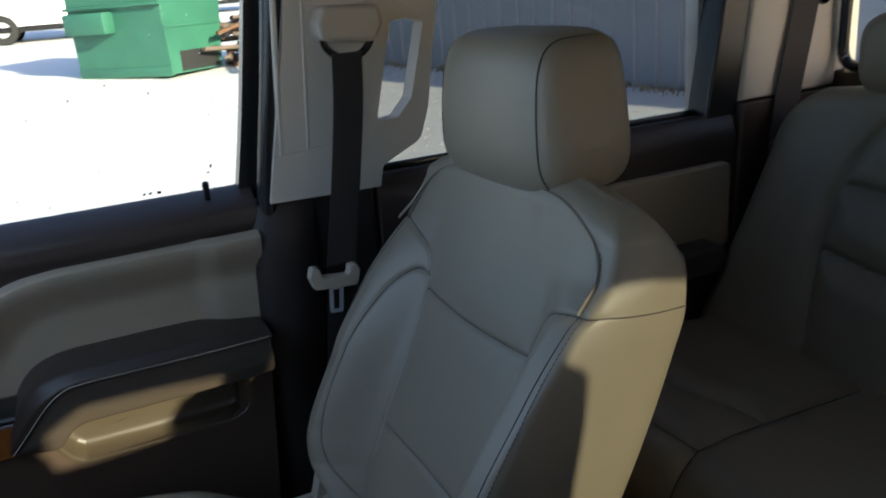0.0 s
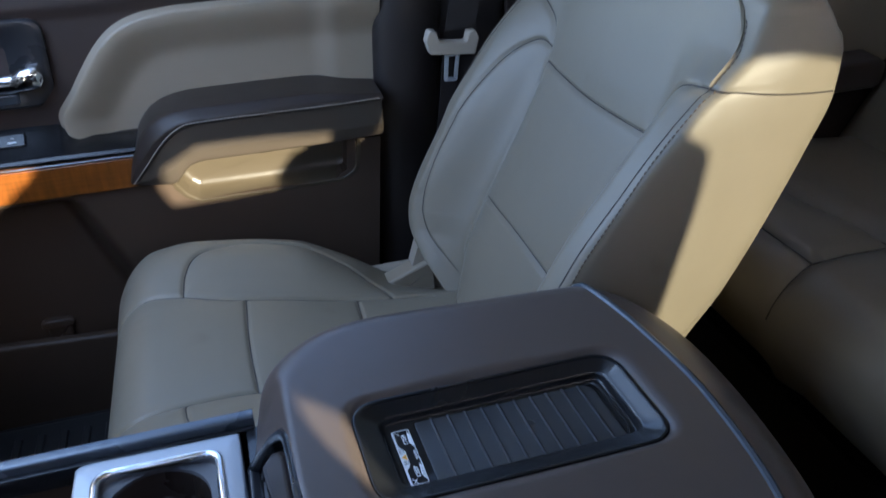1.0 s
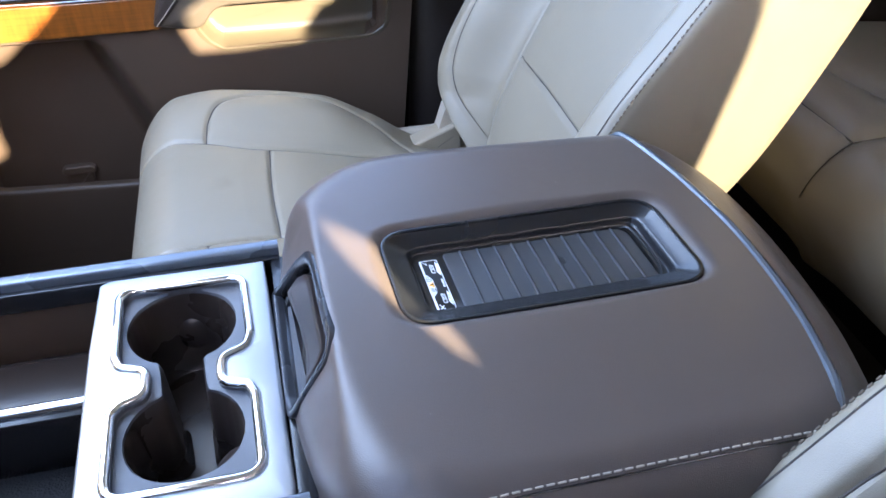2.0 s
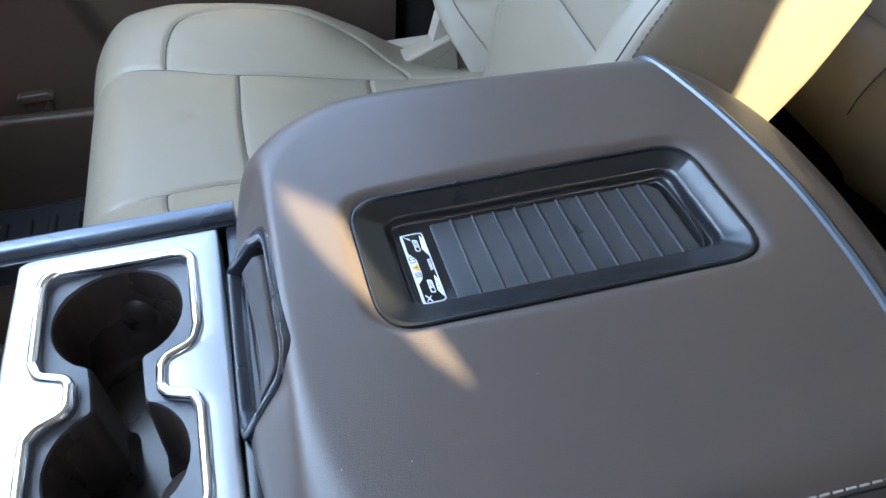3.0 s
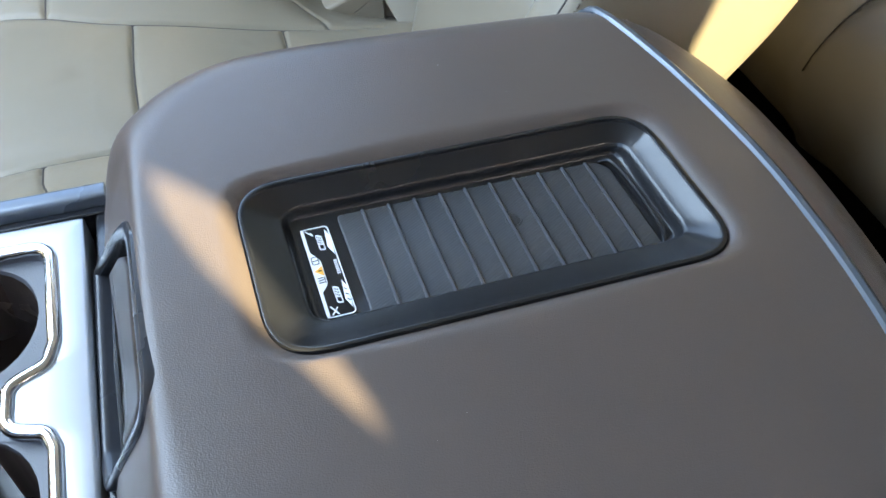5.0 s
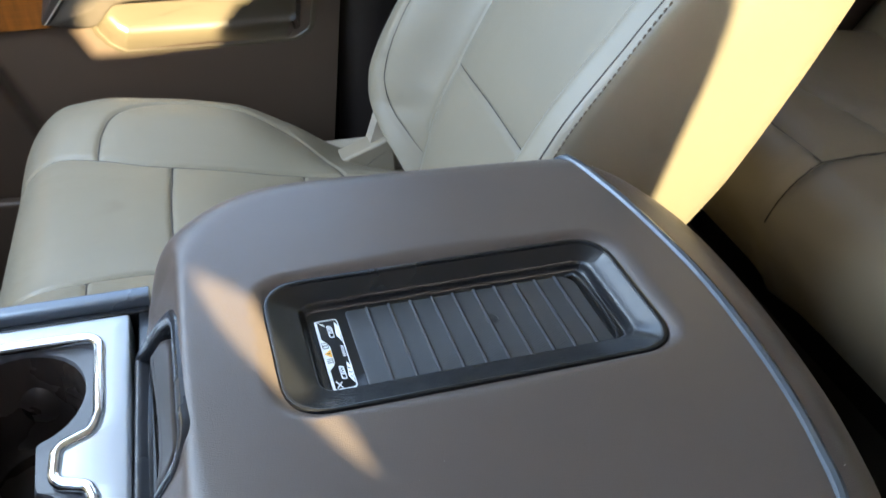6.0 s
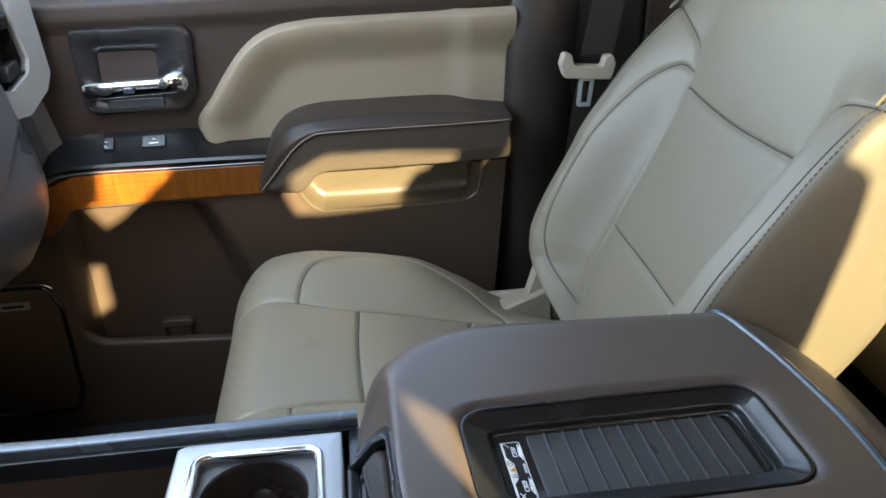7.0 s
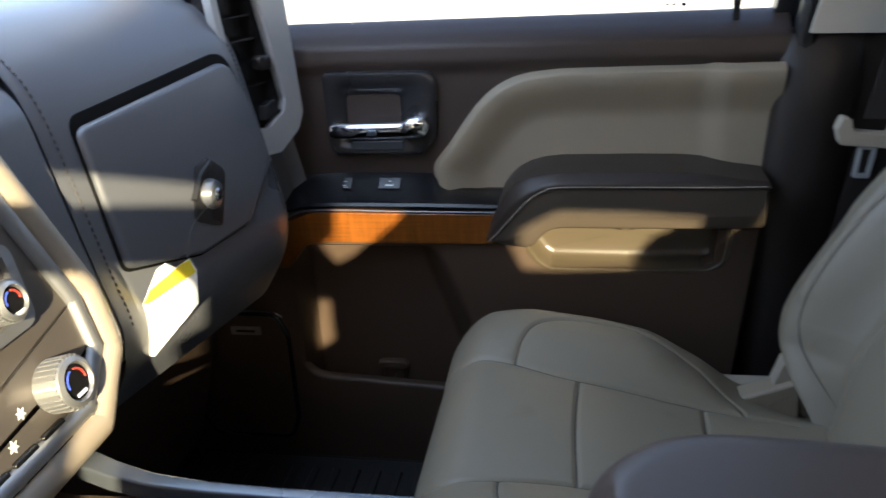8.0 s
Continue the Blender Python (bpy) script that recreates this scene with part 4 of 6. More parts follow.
def cup_plate(c):
    out = rounded([(-0.3365, -0.108), (-0.2068, -0.112), (-0.2110, 0.1222), (-0.3415, 0.1240)], [0.004, 0.003, 0.003, 0.014], 5)
    inner = bezel_shape()
    bm = bmesh.new()
    # plate: skin from its outer edge to the bezel opening
    mid = Vector((-0.2735, 0.005))

    def hit(o, a):
        d, best = Vector((math.cos(a), math.sin(a))), 0
        for i in range(len(o)):
            p, q = o[i - 1] - mid, o[i] - mid
            e = q - p
            det = d.x * -e.y + d.y * e.x
            if abs(det) < 1e-12:
                continue
            s = (p.x * -e.y + p.y * e.x) / det
            t = (d.x * p.y - d.y * p.x) / det
            if s > 0 and -1e-6 <= t <= 1 + 1e-6:
                best = max(best, s)
        return mid + d * best

    angles = []
    for p in inner:
        angles.append(math.atan2(p.y - mid.y, p.x - mid.x))
    ring_in = [Vector(p) for p in inner]
    ring_out = [hit(out, a) for a in angles]
    o2 = inset(out, 0.0010)
    ring_o2 = [hit(o2, a) for a in angles]
    ring_o3 = [hit(inset(out, 0.0030), a) for a in angles]
    ring_i2 = [p.lerp(q, 0.12) for p, q in zip(ring_in, ring_o3)]
    rings = [[(p.x, p.y, 1.030) for p in ring_out], [(p.x, p.y, 1.0490) for p in ring_out], [(p.x, p.y, 1.0503) for p in ring_o2], [(p.x, p.y, 1.0510) for p in ring_o3], [(p.x, p.y, 1.0511) for p in ring_i2],
             [(p.x, p.y, 1.0510) for p in ring_in], [(p.x, p.y, 1.040) for p in ring_in]]
    stack(rings, bm, False, False)
    plate = part("cupholder_plate", bm, SILVER, c, "satin silver cupholder plate")
    part("bezel", tube([(p.x, p.y, 1.0503) for p in inset(inner, 0.0012)], 0.0038, 12, closed=True), CHROME, plate, "polished chrome bezel")
    # grippy dark surround dropping to the cups
    cups = cup_shape(0.0)
    cring = [Vector(p) for p in cups]
    ins = inset(inner, 0.004)
    # both outlines run round the same way; match them by angle and keep their order
    def along(o, m):
        o = [Vector(p) for p in o]
        area = sum(o[i - 1].x * o[i].y - o[i].x * o[i - 1].y for i in range(len(o)))
        if area < 0:
            o.reverse()
        start = max(range(len(o)), key=lambda i: (math.cos(math.atan2(o[i].y - mid.y, o[i].x - mid.x) - 1.35)))
        o = o[start:] + o[:start]
        d = [0]
        for i in range(len(o)):
            d.append(d[-1] + (o[(i + 1) % len(o)] - o[i]).length)
        res = []
        for k in range(m):
            s = d[-1] * k / m
            i = max(j for j in range(len(o)) if d[j] <= s)
            f = (s - d[i]) / max(d[i + 1] - d[i], 1e-9)
            res.append(o[i].lerp(o[(i + 1) % len(o)], f))
        return res
    a, b = along(ins, 180), along(cring, 180)
    rings = [[(p.x, p.y, 1.048) for p in a], [(p.x * 0.9 + q.x * 0.1, p.y * 0.9 + q.y * 0.1, 1.0455) for p, q in zip(a, b)], [(q.x * 0.92 + p.x * 0.08, q.y * 0.92 + p.y * 0.08, 1.0445) for p, q in zip(a, b)], [(q.x, q.y, 1.042) for q in b]]
    part("cup_surround", stack(rings, None, False, False), SURROUND, plate, "grained dark surround")
    rings = [[(q.x, q.y, 1.042) for q in b], [(p.x, p.y, 1.038) for p in inset(b, 0.001)], [(p.x, p.y, 0.985) for p in inset(b, 0.003)], [(p.x, p.y, 0.968) for p in inset(b, 0.004)], [(p.x, p.y, 0.964) for p in inset(b, 0.007)]]
    well = part("cup_well", stack(rings, None, False, True), CUP, plate, "glossy dark brown cup wells")
    for x, y in ((-0.276, 0.1065), (-0.312, -0.052), (-0.2445, -0.042)):
        bm = lathe([(0.0, 0.0080), (0.006, 0.0074), (0.013, 0.0045), (0.020, 0.0), (0.025, -0.005)], (0, 0, 0), 20)
        bm.transform(Matrix.Translation((x, y, 1.008)) @ Matrix.Rotation(math.atan2(0.02 - y if y < 0 else 0.05 - y, -0.2785 - x), 4, "Z") @ Matrix.Rotation(radians(70), 4, "Y"))
        part("grip_finger", bm, CUP, well)


console_body()
console_lid()


# ---- passenger door ----
def insert_edge(z):
    """The slanting, rounded front outline of the beige insert."""
    return bend(z, [1.04, 1.08, 1.108, 1.15, 1.18, 1.205, 1.225, 1.238, 1.246, 1.2505, 1.252], [-0.398, -0.404, -0.408, -0.381, -0.360, -0.340, -0.318, -0.294, -0.265, -0.225, -0.18])


INSERT_LINE = [(float(insert_edge(z)), z) for z in np.linspace(1.04, 1.2505, 40)] + [(0.08, 1.252)]


def insert_pad():
    zs = np.concatenate([np.linspace(1.06, 1.20, 30), 1.252 - 0.05 * np.linspace(1, 0, 24) ** 1.6])
    us = np.linspace(0, 1, 90) ** 1.25
    rows = []
    for z in zs:
        xl = float(insert_edge(z))
        row = []
        for u in us:
            x = xl + (0.060 - xl) * u
            line = INSERT_LINE
            d = float(far_from(np.array([x]), np.array([z]), line)[0])
            y = 0.789 - 0.015 * float(ramp(d, -0.002, 0.009)) + 0.023 * float(ramp(d, 0.012, 0.075)) - 0.010 * float(ramp(x, -0.045, 0.0))
            row.append((x + 0.012 * (z - 1.25), y, z))
        rows.append(row)
    bm = sheet(rows)
    sheet([[(p[0], p[1], p[2]) for p in (r[-1] for r in rows)], [(p[0] + 0.002, 0.82, p[2]) for p in (r[-1] for r in rows)]], bm)
    return bm


def door_depth(x, z):
    """How far out the door panel lies at a place along it and a height; the map pocket and the grip are hollows in it."""
    x, z = np.asarray(x, float), np.asarray(z, float)
    y = np.interp(z, [0.55, 0.70, 0.76, 1.03, 1.045, 1.10, 1.13, 1.245, 1.262, 1.285, 1.298, 1.31], [0.740, 0.7392, 0.7405, 0.748, 0.788, 0.789, 0.787, 0.787, 0.780, 0.782, 0.800, 0.83])
    # room behind the padded insert
    y = y + 0.04 * ((x > insert_edge(z)) & (z > 1.075) & (z < 1.25) & (far_from(x, z, INSERT_LINE) > 0.009))
    # hollow of the map pocket
    px = ramp(x, -0.630, -0.616) * (1 - ramp(x, -0.405 - 0.33 * (z - 0.864), -0.352 - 0.42 * (z - 0.881)))
    pz = ramp(z, 0.700, 0.722) * (1 - ramp(z, 0.985, 1.003))
    y = y + 0.055 * px * pz
    # opening for the pull cup under the armrest
    y = y + 0.045 * ((x > -0.268) & (x < 0.001) & (z < 1.06) & (z > 0.972 + 0.022 * np.clip((-0.243 - x) / 0.025, 0, 1) + 0.014 * np.clip((x + 0.018) / 0.018, 0, 1)))
    return y


def door_panel():
    xs = np.concatenate([np.linspace(-1.0, -0.66, 40), np.linspace(-0.655, -0.29, 88), np.linspace(-0.2865, 0.055, 122)])
    zs = np.concatenate([np.linspace(0.56, 0.94, 84), np.linspace(0.943, 1.07, 52), np.linspace(1.0745, 1.31, 53)])
    X, Z = np.meshgrid(xs, zs)
    Y = door_depth(X, Z)
    X = X + np.interp(Z, [0.56, 1.31], [-0.055, 0.012]) * ramp(X, -0.3, 0.05)
    front = np.stack([X, Y, Z], -1)
    bm = sheet(front)
    # edge returns, so that the panel has its thickness
    sheet([[tuple(p) for p in front[-1]], [(p[0], 0.842, p[2] + 0.002) for p in front[-1]]], bm)
    sheet([[tuple(p) for p in front[:, -1]], [(p[0] + 0.004, 0.86, p[2]) for p in front[:, -1]]], bm)
    sheet([[tuple(p) for p in front[0]], [(p[0], 0.86, p[2]) for p in front[0]]], bm)
    sheet([[tuple(p) for p in front[:, 0]], [(p[0], 0.86, p[2]) for p in front[:, 0]]], bm)
    bmesh.ops.remove_doubles(bm, verts=bm.verts, dist=1e-5)
    return bm


def passenger_door():
    d = thing("passenger_door", "closed front passenger door, cocoa plastic with beige insert and wood strip", "door", kind="structure")
    panel = part("door_panel", door_panel(), BROWN_PLASTIC, d)
    panel.data.materials.append(UPPER_DOOR)
    for f in panel.data.polygons:
        f.material_index = int(f.center.z > 1.085)
    part("insert", insert_pad(), LEATHER_SIDE, d, "smooth beige upper door insert")
    # armrest: padded cap over a lower band whose front end drops to the wood strip
    reach_x, reach_y = [-0.335, -0.322, -0.305, -0.285, -0.262, -0.235, -0.12, -0.02, 0.015, 0.043], [0.738, 0.727, 0.717, 0.709, 0.7035, 0.7005, 0.699, 0.7005, 0.704, 0.709]
    rings = []
    for x, low, top in [(-0.3240, 1.0160, 1.019), (-0.316, 1.0160, 1.027), (-0.306, 1.0158, 1.040), (-0.297, 1.0157, 1.052), (-0.285, 1.0156, 1.068), (-0.272, 1.0160, 1.082), (-0.264, 1.0190, 1.090), (-0.257, 1.0260, 1.0955), (-0.250, 1.0350, 1.1000), (-0.243, 1.0415, 1.1025), (-0.235, 1.0452, 1.1045),
                        (-0.222, 1.0475, 1.1060), (-0.126, 1.0478, 1.1060), (-0.035, 1.0475, 1.1055), (0.007, 1.0472, 1.1045), (0.039, 1.0470, 1.1035), (0.0415, 1.0490, 1.1015)]:
        y = float(np.interp(x, reach_x, reach_y)) + (0.003 if x > 0.04 else 0.0)
        sec = rounded([(0.80, low), (y + 0.004, low), (y - 0.001, low + 0.35 * (top - low)), (y, top), (0.80, top)], [0.001, 0.006, 0.012, 0.002, 0.001], 5)
        rings.append([(x, p.x, p.y) for p in sec])
    arm = part("armrest", stack(rings), ARM_BAND, d, "padded cocoa armrest with a stitched cap")
    rings = []
    for x, low, top in [(-0.3285, 1.0165, 1.027), (-0.324, 1.0170, 1.044), (-0.316, 1.024, 1.064), (-0.306, 1.037, 1.084), (-0.297, 1.049, 1.096), (-0.285, 1.065, 1.108), (-0.268, 1.084, 1.1170), (-0.248, 1.0985, 1.1225), (-0.225, 1.1045, 1.1250), (-0.126, 1.1050, 1.1255), (-0.060, 1.1045, 1.1245), (-0.035, 1.1042, 1.1225), (0.007, 1.1032, 1.1150), (0.043, 1.1025, 1.1100)]:
        y = float(np.interp(x, reach_x, reach_y)) - 0.0022
        sec = rounded([(0.80, low), (y, low), (y - 0.0012, low + 0.45 * (top - low)), (y + 0.016, top - 0.0015), (0.80, top)], [0.001, 0.003, 0.008, 0.016, 0.001], 5)
        rings.append([(x, p.x, p.y) for p in sec])
    part("armrest_cap", stack(rings), ARM, arm, "dark padded armrest cap")
    line = [(-0.3235, 1.0185), (-0.314, 1.0305), (-0.296, 1.0535), (-0.284, 1.0690), (-0.267, 1.0875), (-0.248, 1.1010), (-0.225, 1.1070), (-0.126, 1.1078), (-0.035, 1.1070), (0.038, 1.1055)]
    sewn = smooth_line([(x, float(np.interp(x, reach_x, reach_y)) - 0.0041, z + 0.002) for x, z in line], 8)
    stitches(sewn, THREAD, arm, 0.0052, 0.0036, 0.0008, label="pale armrest stitching")
    # moulded pull cup under the armrest
    cup = rounded([(-0.270, 1.062), (-0.2695, 1.000), (-0.257, 0.982), (-0.241, 0.9700), (-0.13, 0.9685), (-0.022, 0.9710), (-0.003, 0.982), (0.003, 1.018), (0.003, 1.062)], [0.002, 0.02, 0.02, 0.016, 0.02, 0.018, 0.018, 0.02, 0.002], 6)
    shape = ((-0.0075, 0.7500), (-0.0070, 0.7468), (-0.0050, 0.7460), (-0.0012, 0.7455), (0.0004, 0.7466), (0.0012, 0.7490), (0.0040, 0.7620), (0.0080, 0.7720), (0.0130, 0.7765), (0.0200, 0.7775))
    rings = [[lay(p, "y", h) for p in inset(cup, e)] for e, h in shape]
    rings += [[(-0.134 + (p[0] + 0.134) * k, 0.7778, 1.016 + (p[2] - 1.016) * k) for p in rings[-1]] for k in (0.6, 0.25, 0.01)]
    part("pull_cup", stack(rings, None, False, True), CUP_LINER, d, "smooth brown pull cup")
    # wood strip with its bright upper line
    wood = rounded([(-0.712, 0.966), (-0.632, 0.966), (-0.604, 1.003), (-0.570, 1.009), (-0.322, 1.009), (-0.300, 1.054), (-0.585, 1.056), (-0.630, 1.040), (-0.660, 1.012)], [0.004, 0.012, 0.02, 0.01, 0.005, 0.005, 0.03, 0.03, 0.03], 5)
    part("wood_strip", slab(wood, "y", 0.775, 0.7385, 0.0012), WOOD, d, "amber lacquered wood veneer strip")
    trim = smooth_line([(-0.700, 0.741, 0.985), (-0.662, 0.739, 1.022), (-0.630, 0.7385, 1.045), (-0.585, 0.7385, 1.0595), (-0.45, 0.7385, 1.0585), (-0.298, 0.7385, 1.0575)], 8)
    part("bright_line", tube(trim, 0.0011, 6), SILVER, d, "thin bright strip")
    # black switch panel, sloping back above the wood
    rows = []
    for x, zf, zb in [(-0.735, 0.985, 0.99), (-0.70, 1.015, 1.03), (-0.665, 1.045, 1.066), (-0.635, 1.061, 1.089), (-0.60, 1.068, 1.101), (-0.55, 1.070, 1.1035), (-0.45, 1.0695, 1.1035), (-0.412, 1.0695, 1.1025), (-0.400, 1.069, 1.088), (-0.385, 1.069, 1.080), (-0.296, 1.067, 1.078)]:
        rows.append([(x, 0.79, zf - 0.02), (x, 0.736, zf - 0.006), (x, 0.7345, zf - 0.002), (x, 0.7375, zf + 0.002), (x, 0.745, zf + 0.004), (x, 0.782, zb), (x, 0.79, zb - 0.004)])
    bm = sheet(rows)
    part("switch_panel", bm, BLACK_GLOSS, d, "glossy black window switch panel")
    for x, w in ((-0.535, 0.0075), (-0.472, 0.017)):
        m = Matrix.Translation((x, 0.7645, 1.0905)) @ Matrix.Rotation(radians(42), 4, "X")
        b = slab(rounded([(-w, -0.009), (w, -0.009), (w, 0.011), (-w, 0.011)], 0.002, 3), "z", -0.003, 0.0035, 0.0015)
        b.transform(m)
        sw = part("window_switch", b, BLACK, d)
        marks = bmesh.new()
        for u, v, a, c in (((-0.006, 0.003, 0.004, 0.0012), (-0.006, -0.004, 0.004, 0.0012), (-0.005, -0.0065, 0.0055, 0.0006)) if w < 0.01 else ((-0.006, -0.004, 0.012, 0.0022), (-0.002, 0.003, 0.005, 0.0010))):
            slab([Vector((u, v)), Vector((u + a, v)), Vector((u + a, v + c)), Vector((u, v + c))], "z", 0.0035, 0.0039, 0.0001, 1, marks)
        marks.transform(m)
        part("switch_marks", marks, WHITE_PRINT, sw)
    door_handle(d)
    speaker(d)
    # lock pin and window weatherstrip
    part("lock_pin", lathe([(0.0045, 1.29), (0.0045, 1.318), (0.0055, 1.322), (0.005, 1.329), (0.0, 1.331)], (0.0, 0.812, 0), 12), BLACK, d)
    part("weatherstrip", box(-1.0, 0.062, 0.826, 0.838, 1.292, 1.306, 0.004), BLACK, d)
    # bead along the map pocket's edge, turning up into its front corner
    rings = []
    for x, top in [(-0.6345, 0.815), (-0.632, 0.808), (-0.628, 0.797), (-0.622, 0.789), (-0.614, 0.7825), (-0.604, 0.7785), (-0.590, 0.7765), (-0.50, 0.771), (-0.40, 0.765), (-0.30, 0.761), (-0.25, 0.759)]:
        sec = rounded([(0.775, 0.600), (0.7402, 0.640), (0.7380, 0.690), (0.7385, top), (0.758, top - 0.002), (0.775, 0.68)], [0.002, 0.03, 0.03, 0.0085, 0.008, 0.002], 6)
        rings.append([(x, q.x, q.y) for q in sec])
    part("pocket_lip", stack(rings), BROWN_PLASTIC, d)
    tab = part("pocket_tab", slab(rounded([(-0.515, 0.730), (-0.480, 0.730), (-0.477, 0.772), (-0.517, 0.772)], 0.004, 4), "y", 0.80, 0.788, 0.004), BROWN_PLASTIC, d)
    part("tab_top", slab(rounded([(-0.522, 0.766), (-0.473, 0.766), (-0.472, 0.775), (-0.479, 0.780), (-0.516, 0.780), (-0.523, 0.775)], 0.004, 4), "y", 0.80, 0.784, 0.003), BROWN_PLASTIC, tab)
    part("door_outer_skin", box(-1.0, 0.075, 0.862, 0.885, 0.45, 1.30, 0.008), PAINT, d, "grey metallic outer door skin")
    return d


def door_handle(d):
    """Recessed bezel with a chrome pull lever across its lower half."""
    out = rounded([(-0.560, 1.132), (-0.424, 1.132), (-0.402, 1.156), (-0.397, 1.2515), (-0.562, 1.2525)], [0.018, 0.014, 0.016, 0.022, 0.013], 7)
    hole = rounded([(-0.532, 1.158), (-0.456, 1.158), (-0.452, 1.217), (-0.530, 1.218)], [0.008, 0.008, 0.010, 0.008], 7)
    mid = Vector((-0.485, 1.19))
    def reach(outline, a):
        """The outline's point in the direction a from the middle."""
        v, far = Vector((math.cos(a), math.sin(a))), 0.0
        for i in range(len(outline)):
            p, e = outline[i - 1] - mid, outline[i] - outline[i - 1]
            det = e.x * v.y - e.y * v.x
            if abs(det) > 1e-12:
                s, t = (e.x * p.y - e.y * p.x) / det, (v.x * p.y - v.y * p.x) / det
                if s > 0 and -1e-6 <= t <= 1 + 1e-6:
                    far = max(far, s)
        return mid + v * far
    turns = sorted({round(math.atan2(p.y - mid.y, p.x - mid.x), 5) for p in out + hole} | {round(-math.pi + k / 48 * math.tau, 5) for k in range(48)})
    o, q = [reach(out, a) for a in turns], [reach(hole, a) for a in turns]
    def between(t, h):
        return [lay(m.lerp(n, t), "y", h) for m, n in zip(o, q)]
    bez = part("handle_bezel", stack([between(0, 0.79), between(0, 0.7775), between(0.06, 0.7745), between(0.16, 0.7738), between(0.60, 0.7775), between(0.90, 0.7830), between(1, 0.788), between(1, 0.812)], None, False, False), SATIN_DARK, d, "dark satin handle bezel")
    part("bezel_back", slab(inset(hole, -0.001), "y", 0.815, 0.806, 0.001), BROWN_PLASTIC, bez)
    rings = []
    for x, h, w, z in [(-0.556, 0.004, 0.004, 1.171), (-0.553, 0.0085, 0.008, 1.171), (-0.545, 0.0105, 0.010, 1.171), (-0.50, 0.0105, 0.0105, 1.1715), (-0.452, 0.0105, 0.0105, 1.172), (-0.444, 0.0110, 0.012, 1.1735), (-0.436, 0.0135, 0.014, 1.176), (-0.424, 0.0140, 0.014, 1.177), (-0.415, 0.0125, 0.012, 1.177), (-0.410, 0.006, 0.006, 1.177)]:
        sp = lambda v, e: math.copysign(abs(v) ** e, v)
        rings.append([(x, 0.768 + w * sp(math.cos(a), 0.7), z - 0.001 + 1.15 * h * sp(math.sin(a), 0.7)) for a in np.linspace(0, math.tau, 24, endpoint=False)])
    part("pull_lever", stack(rings), CHROME, bez, "chrome door pull lever")
    part("lever_badge", slab(rounded([(-0.497, 1.166), (-0.482, 1.166), (-0.482, 1.174), (-0.497, 1.174)], 0.003, 3), "y", 0.756, 0.7525, 0.001), GREY_TRIM, bez)
    part("lock_rocker", slab(rounded([(-0.528, 1.1385), (-0.448, 1.1385), (-0.448, 1.155), (-0.528, 1.155)], 0.004, 3), "y", 0.80, 0.7735, 0.003), GREY_TRIM, bez)
    part("bright_edge", tube(smooth_line([(-0.553, 0.7755, 1.145), (-0.54, 0.7752, 1.136), (-0.48, 0.7752, 1.1345), (-0.425, 0.7755, 1.136)], 5), 0.0016, 6), CHROME, bez)


def speaker(d):
    out = rounded([(-0.800, 0.66), (-0.665, 0.66), (-0.650, 0.70), (-0.648, 0.85), (-0.665, 0.888), (-0.762, 0.891), (-0.800, 0.865), (-0.818, 0.80), (-0.818, 0.70)], 0.02, 5)
    g = part("speaker_grille", slab(out, "y", 0.76, 0.731, 0.006), BROWN_PLASTIC, d, "brown perforated speaker grille")
    part("grille_rim", tube([lay(p, "y", 0.7335) for p in inset(out, 0.001)], 0.0038, 8, closed=True), BLACK_GLOSS, g, "glossy black speaker rim")
    part("badge", slab(rounded([(-0.741, 0.853), (-0.692, 0.853), (-0.692, 0.867), (-0.741, 0.867)], 0.002, 3), "y", 0.731, 0.728, 0.0008), SILVER, g, "small silver badge")
    part("badge_mark", slab(rounded([(-0.732, 0.858), (-0.701, 0.858), (-0.701, 0.862), (-0.732, 0.862)], 0.001, 2), "y", 0.728, 0.7276, 0.0001, 1), BLACK, g)
    part("chrome_arc", tube(smooth_line([(-0.795, 0.733, 0.872), (-0.76, 0.7305, 0.8935), (-0.70, 0.7305, 0.8940), (-0.668, 0.7305, 0.892), (-0.655, 0.732, 0.884)], 6), 0.0022, 6), CHROME, g, "chrome arc")
    part("chrome_arc", tube(smooth_line([(-0.795, 0.733, 0.668), (-0.775, 0.7305, 0.662), (-0.74, 0.7305, 0.66)], 5), 0.0018, 6), CHROME, g)


passenger_door()


# ---- cab shell: floor, pillars, roof, rear doors, glass ----
def ribbon(points, w_dir, half, thick_dir, thick, r=0.004):
    """A strip with thickness along a 3D line."""
    rings = []
    for p in points:
        p, w, t = Vector(p), Vector(w_dir).normalized() * half, Vector(thick_dir).normalized() * thick
        rings.append([p - w - t, p + w - t, p + w + t, p - w + t])
    return stack(rings)


